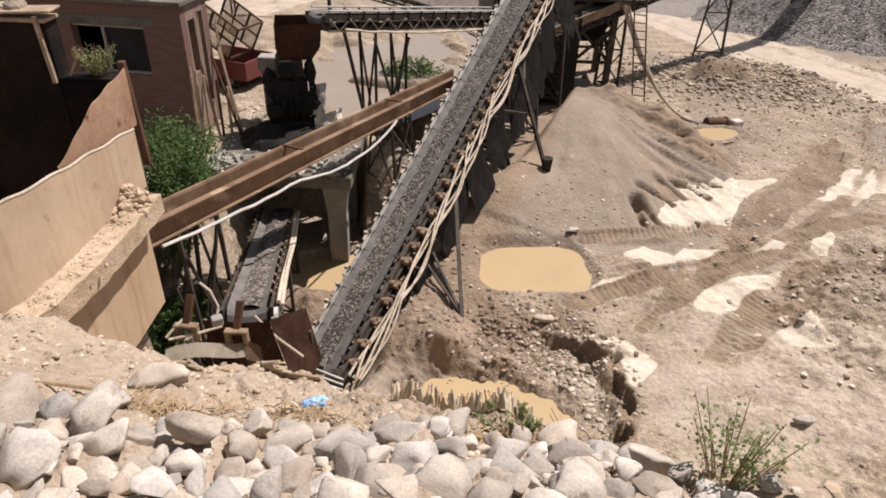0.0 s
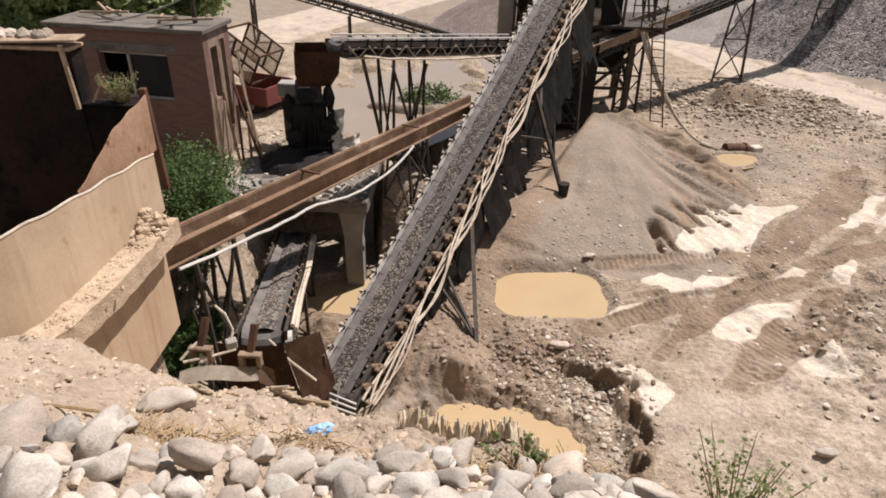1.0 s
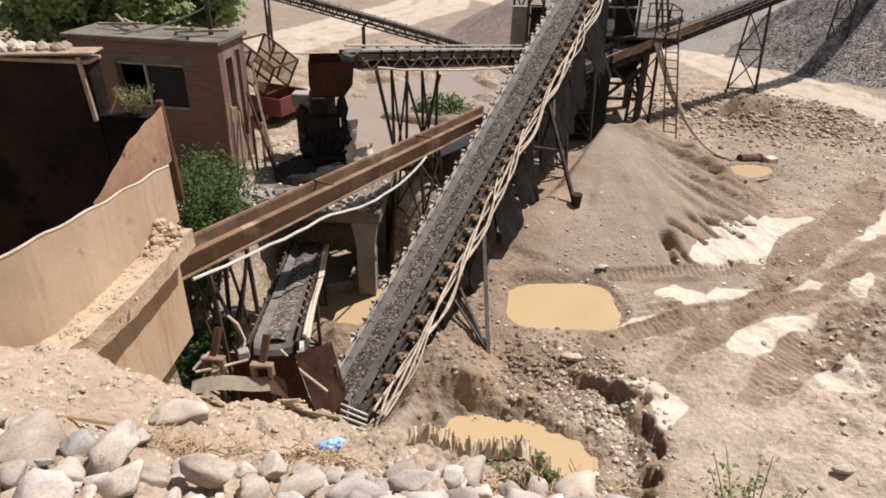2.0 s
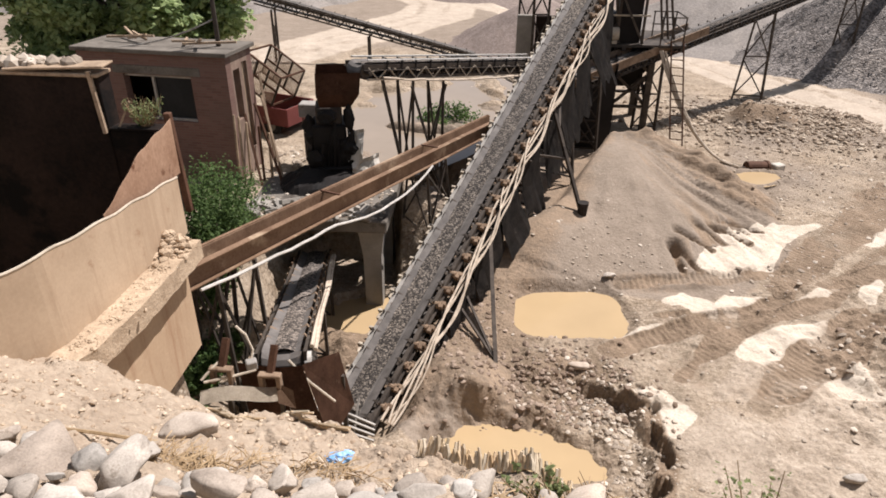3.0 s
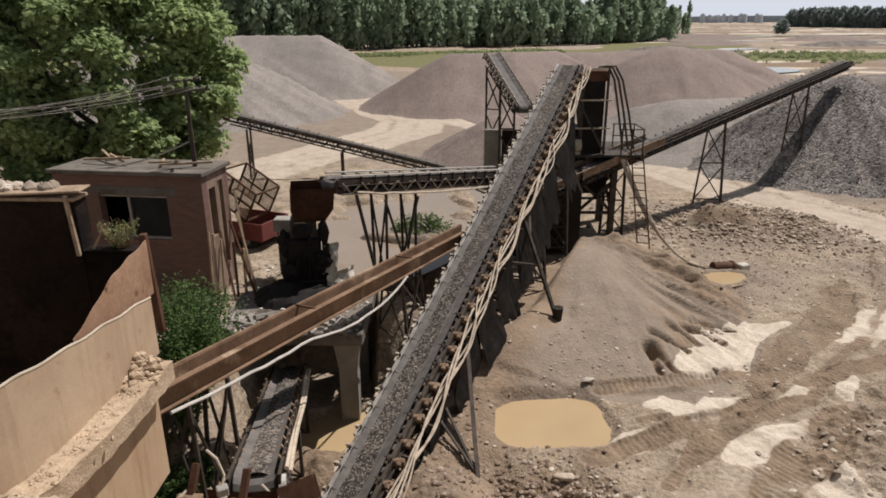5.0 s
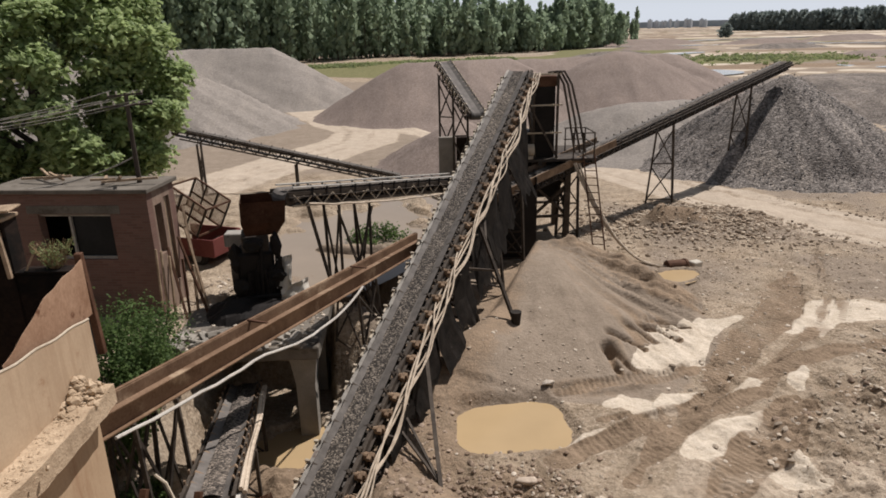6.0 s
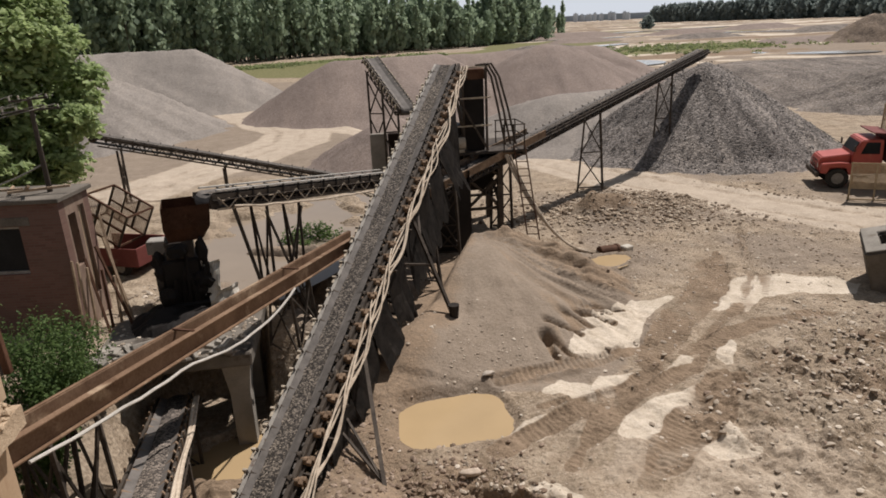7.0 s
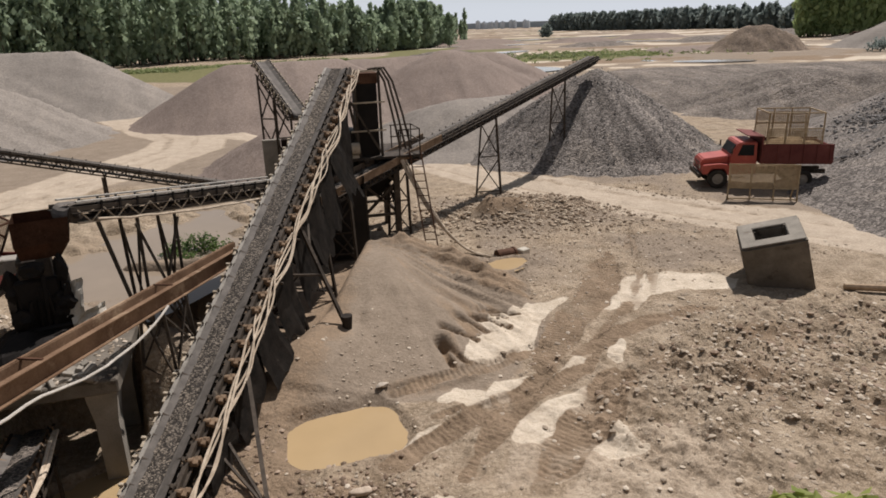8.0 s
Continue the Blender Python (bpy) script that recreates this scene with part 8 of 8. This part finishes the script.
dump_truck(pose(23.55, 30.4, gz(24.5, 30.2), 0, 0, -25))

# netted panel standing before the truck
root = thing("netted_panel", pose(22.86, 26.85, gz(24, 26), -6, 0, -29), "tan framed panel covered with torn wire netting", "panel")
for x in (0.0, 1.0, 2.05, 3.1):
    bm = bmesh.new()
    beam(bm, (x, 0, 0), (x, 0, 1.75), 0.06)
    part("upright", bm, M_MESHTAN, root)
for z in (0.10, 0.62, 1.75):
    bm = bmesh.new()
    beam(bm, (-0.05, 0, z), (3.15, 0, z), 0.06)
    part("rail", bm, M_MESHTAN, root)
netting("netting", 3.1, 1.1, 0.05, M_MESHTAN, root, pose(0, 0.03, 0.62), 0.024, "fine tan netting")
for s in (0.1, 3.0):
    bm = bmesh.new()
    beam(bm, (s, 0.02, 1.2), (s, 0.75, 0.02), 0.05)
    part("prop", bm, M_MESHTAN, root)

# hollow concrete box lying tilted
def hollow_block(m):
    root = thing("concrete_chamber", m, "tilted square concrete chamber with a hollow top", "concrete chamber")
    w, d, h, t = 1.95, 1.8, 2.05, 0.50
    bm = bmesh.new()
    ring = lambda a, b, z, k: [bm.verts.new((sx * a + 0.03 * noise.noise((sx * 2, sy * 3, z + k)), sy * b + 0.03 * noise.noise((sx, sy, z * 2 + k)), z)) for sx, sy in ((-1, -1), (1, -1), (1, 1), (-1, 1))]
    o0, o1 = ring(w / 2, d / 2, 0, 1), ring(w / 2, d / 2, h, 2)
    i1, i0 = ring(w / 2 - t, d / 2 - t, h, 3), ring(w / 2 - t, d / 2 - t, 0.4, 4)
    for a, b in ((o0, o1), (o1, i1), (i1, i0)):
        for k in range(4):
            bm.faces.new((a[k], a[(k + 1) % 4], b[(k + 1) % 4], b[k]))
    bm.faces.new(o0[::-1])
    bm.faces.new(i0)
    bmesh.ops.recalc_face_normals(bm, faces=bm.faces)
    bmesh.ops.bevel(bm, geom=bm.edges[:], offset=0.07, segments=3, affect="EDGES")
    # sides take dark concrete for their shade, the rim a paler one for sun
    part("shell", bm, M_SLAB, root)
    bm = bmesh.new()
    rims = [[bm.verts.new((sx * a, sy * b, h + z + 0.012 * noise.noise((sx * 3, sy * 2, a)))) for sx, sy in ((-1, -1), (1, -1), (1, 1), (-1, 1))] for a, b, z in ((w / 2 - 0.03, d / 2 - 0.03, 0.004), (w / 2 - 0.05, d / 2 - 0.05, 0.03), (w / 2 - t + 0.06, d / 2 - t + 0.06, 0.03), (w / 2 - t + 0.03, d / 2 - t + 0.03, 0.004))]
    for a, b in zip(rims, rims[1:]):
        for k in range(4):
            bm.faces.new((a[k], a[(k + 1) % 4], b[(k + 1) % 4], b[k]))
    part("lit_rim_skim", bm, M_CONC, root, "paler skim on the rim, coloured as its sunlit top")
    return root


hollow_block(pose(17.6, 17.5, gz(17.4, 17.3) - 0.30, 0, 0, -35) @ pose(0, 0, 0, 9, -16, 0))
# log beside the chamber
bm = bmesh.new()
tube(bm, [(18.6, 15.9, 0.28), (20.2, 15.0, 0.35), (21.8, 13.9, 0.25)], [0.10, 0.12, 0.08], 8)
for v in bm.verts:
    v.co.z += gz(v.co.x, v.co.y) - 0.18
solo("log", bm_mesh("log", bm, M_TIMBER), "pale crooked log lying on the soil", "log")

# tipped trailer with a cage behind the hut
root = thing("trailer", pose(-7.5, 20.6, gz(-7.3, 20.5) - 0.02, 0, 0, -22) @ Matrix.Diagonal((0.92, 0.92, 0.92, 1)), "tipped red trailer with a grey barred cage behind the hut", "trailer")
bm = bmesh.new()
box(bm, (1.0, 0, 0.42), (2.1, 1.5, 0.06), None, 0.01)
part("floor", bm, M_MAROON, root)
for s in (-1, 1):
    bm = bmesh.new()
    box(bm, (1.0, s * 0.75, 0.70), (2.1, 0.05, 0.6), None, 0.01)
    part("side_board", bm, M_MAROON, root, "faded red side board")
bm = bmesh.new()
box(bm, (2.05, 0, 0.70), (0.05, 1.5, 0.6), None, 0.01)
part("tail_board", bm, M_MAROON, root)
tip = Matrix.Translation((0.05, 0, 1.75)) @ Matrix.Rotation(radians(29), 4, "Y")
for y in (-0.62, 0.62):
    for z in (0.0, 0.55, 1.1):
        part("cage_rail", beam(bmesh.new(), tip @ Vector((0, y, z)), tip @ Vector((1.5, y, z)), 0.055), M_RUST, root)
    for x in (0.0, 0.5, 1.0, 1.5):
        part("cage_post", beam(bmesh.new(), tip @ Vector((x, y, 0)), tip @ Vector((x, y, 1.1)), 0.055), M_STEEL, root)
for x in (0.0, 1.5):
    for z in (0.0, 1.1):
        part("cage_rail", beam(bmesh.new(), tip @ Vector((x, -0.62, z)), tip @ Vector((x, 0.62, z)), 0.055), M_RUST, root)
netting("netting", 1.5, 1.1, 0.06, M_DUSTRUST, root, tip @ Matrix.Translation((0, -0.60, 0)), 0.014, "grey wire netting")
netting("netting", 1.5, 1.1, 0.06, M_DUSTRUST, root, tip @ Matrix.Translation((0, 0.60, 0)), 0.014, "grey wire netting")
for y in (-0.6, 0.6):
    wheel(root, 1.3, y, 0.34, 0.2)

# dark beams and rubble by the far heap
root = thing("steel_stack", pose(232, 206, 0.6), "dark rusty sheet stack by the far wood", "stack")
for i in range(3):
    bm = bmesh.new()
    box(bm, (0, 0, 0.3 + i * 0.75), (22 - 2 * i, 3, 0.6), Matrix.Rotation(radians(-40), 3, "Z"), 0.05)
    part("sheet_bundle", bm, M_RUST, root)
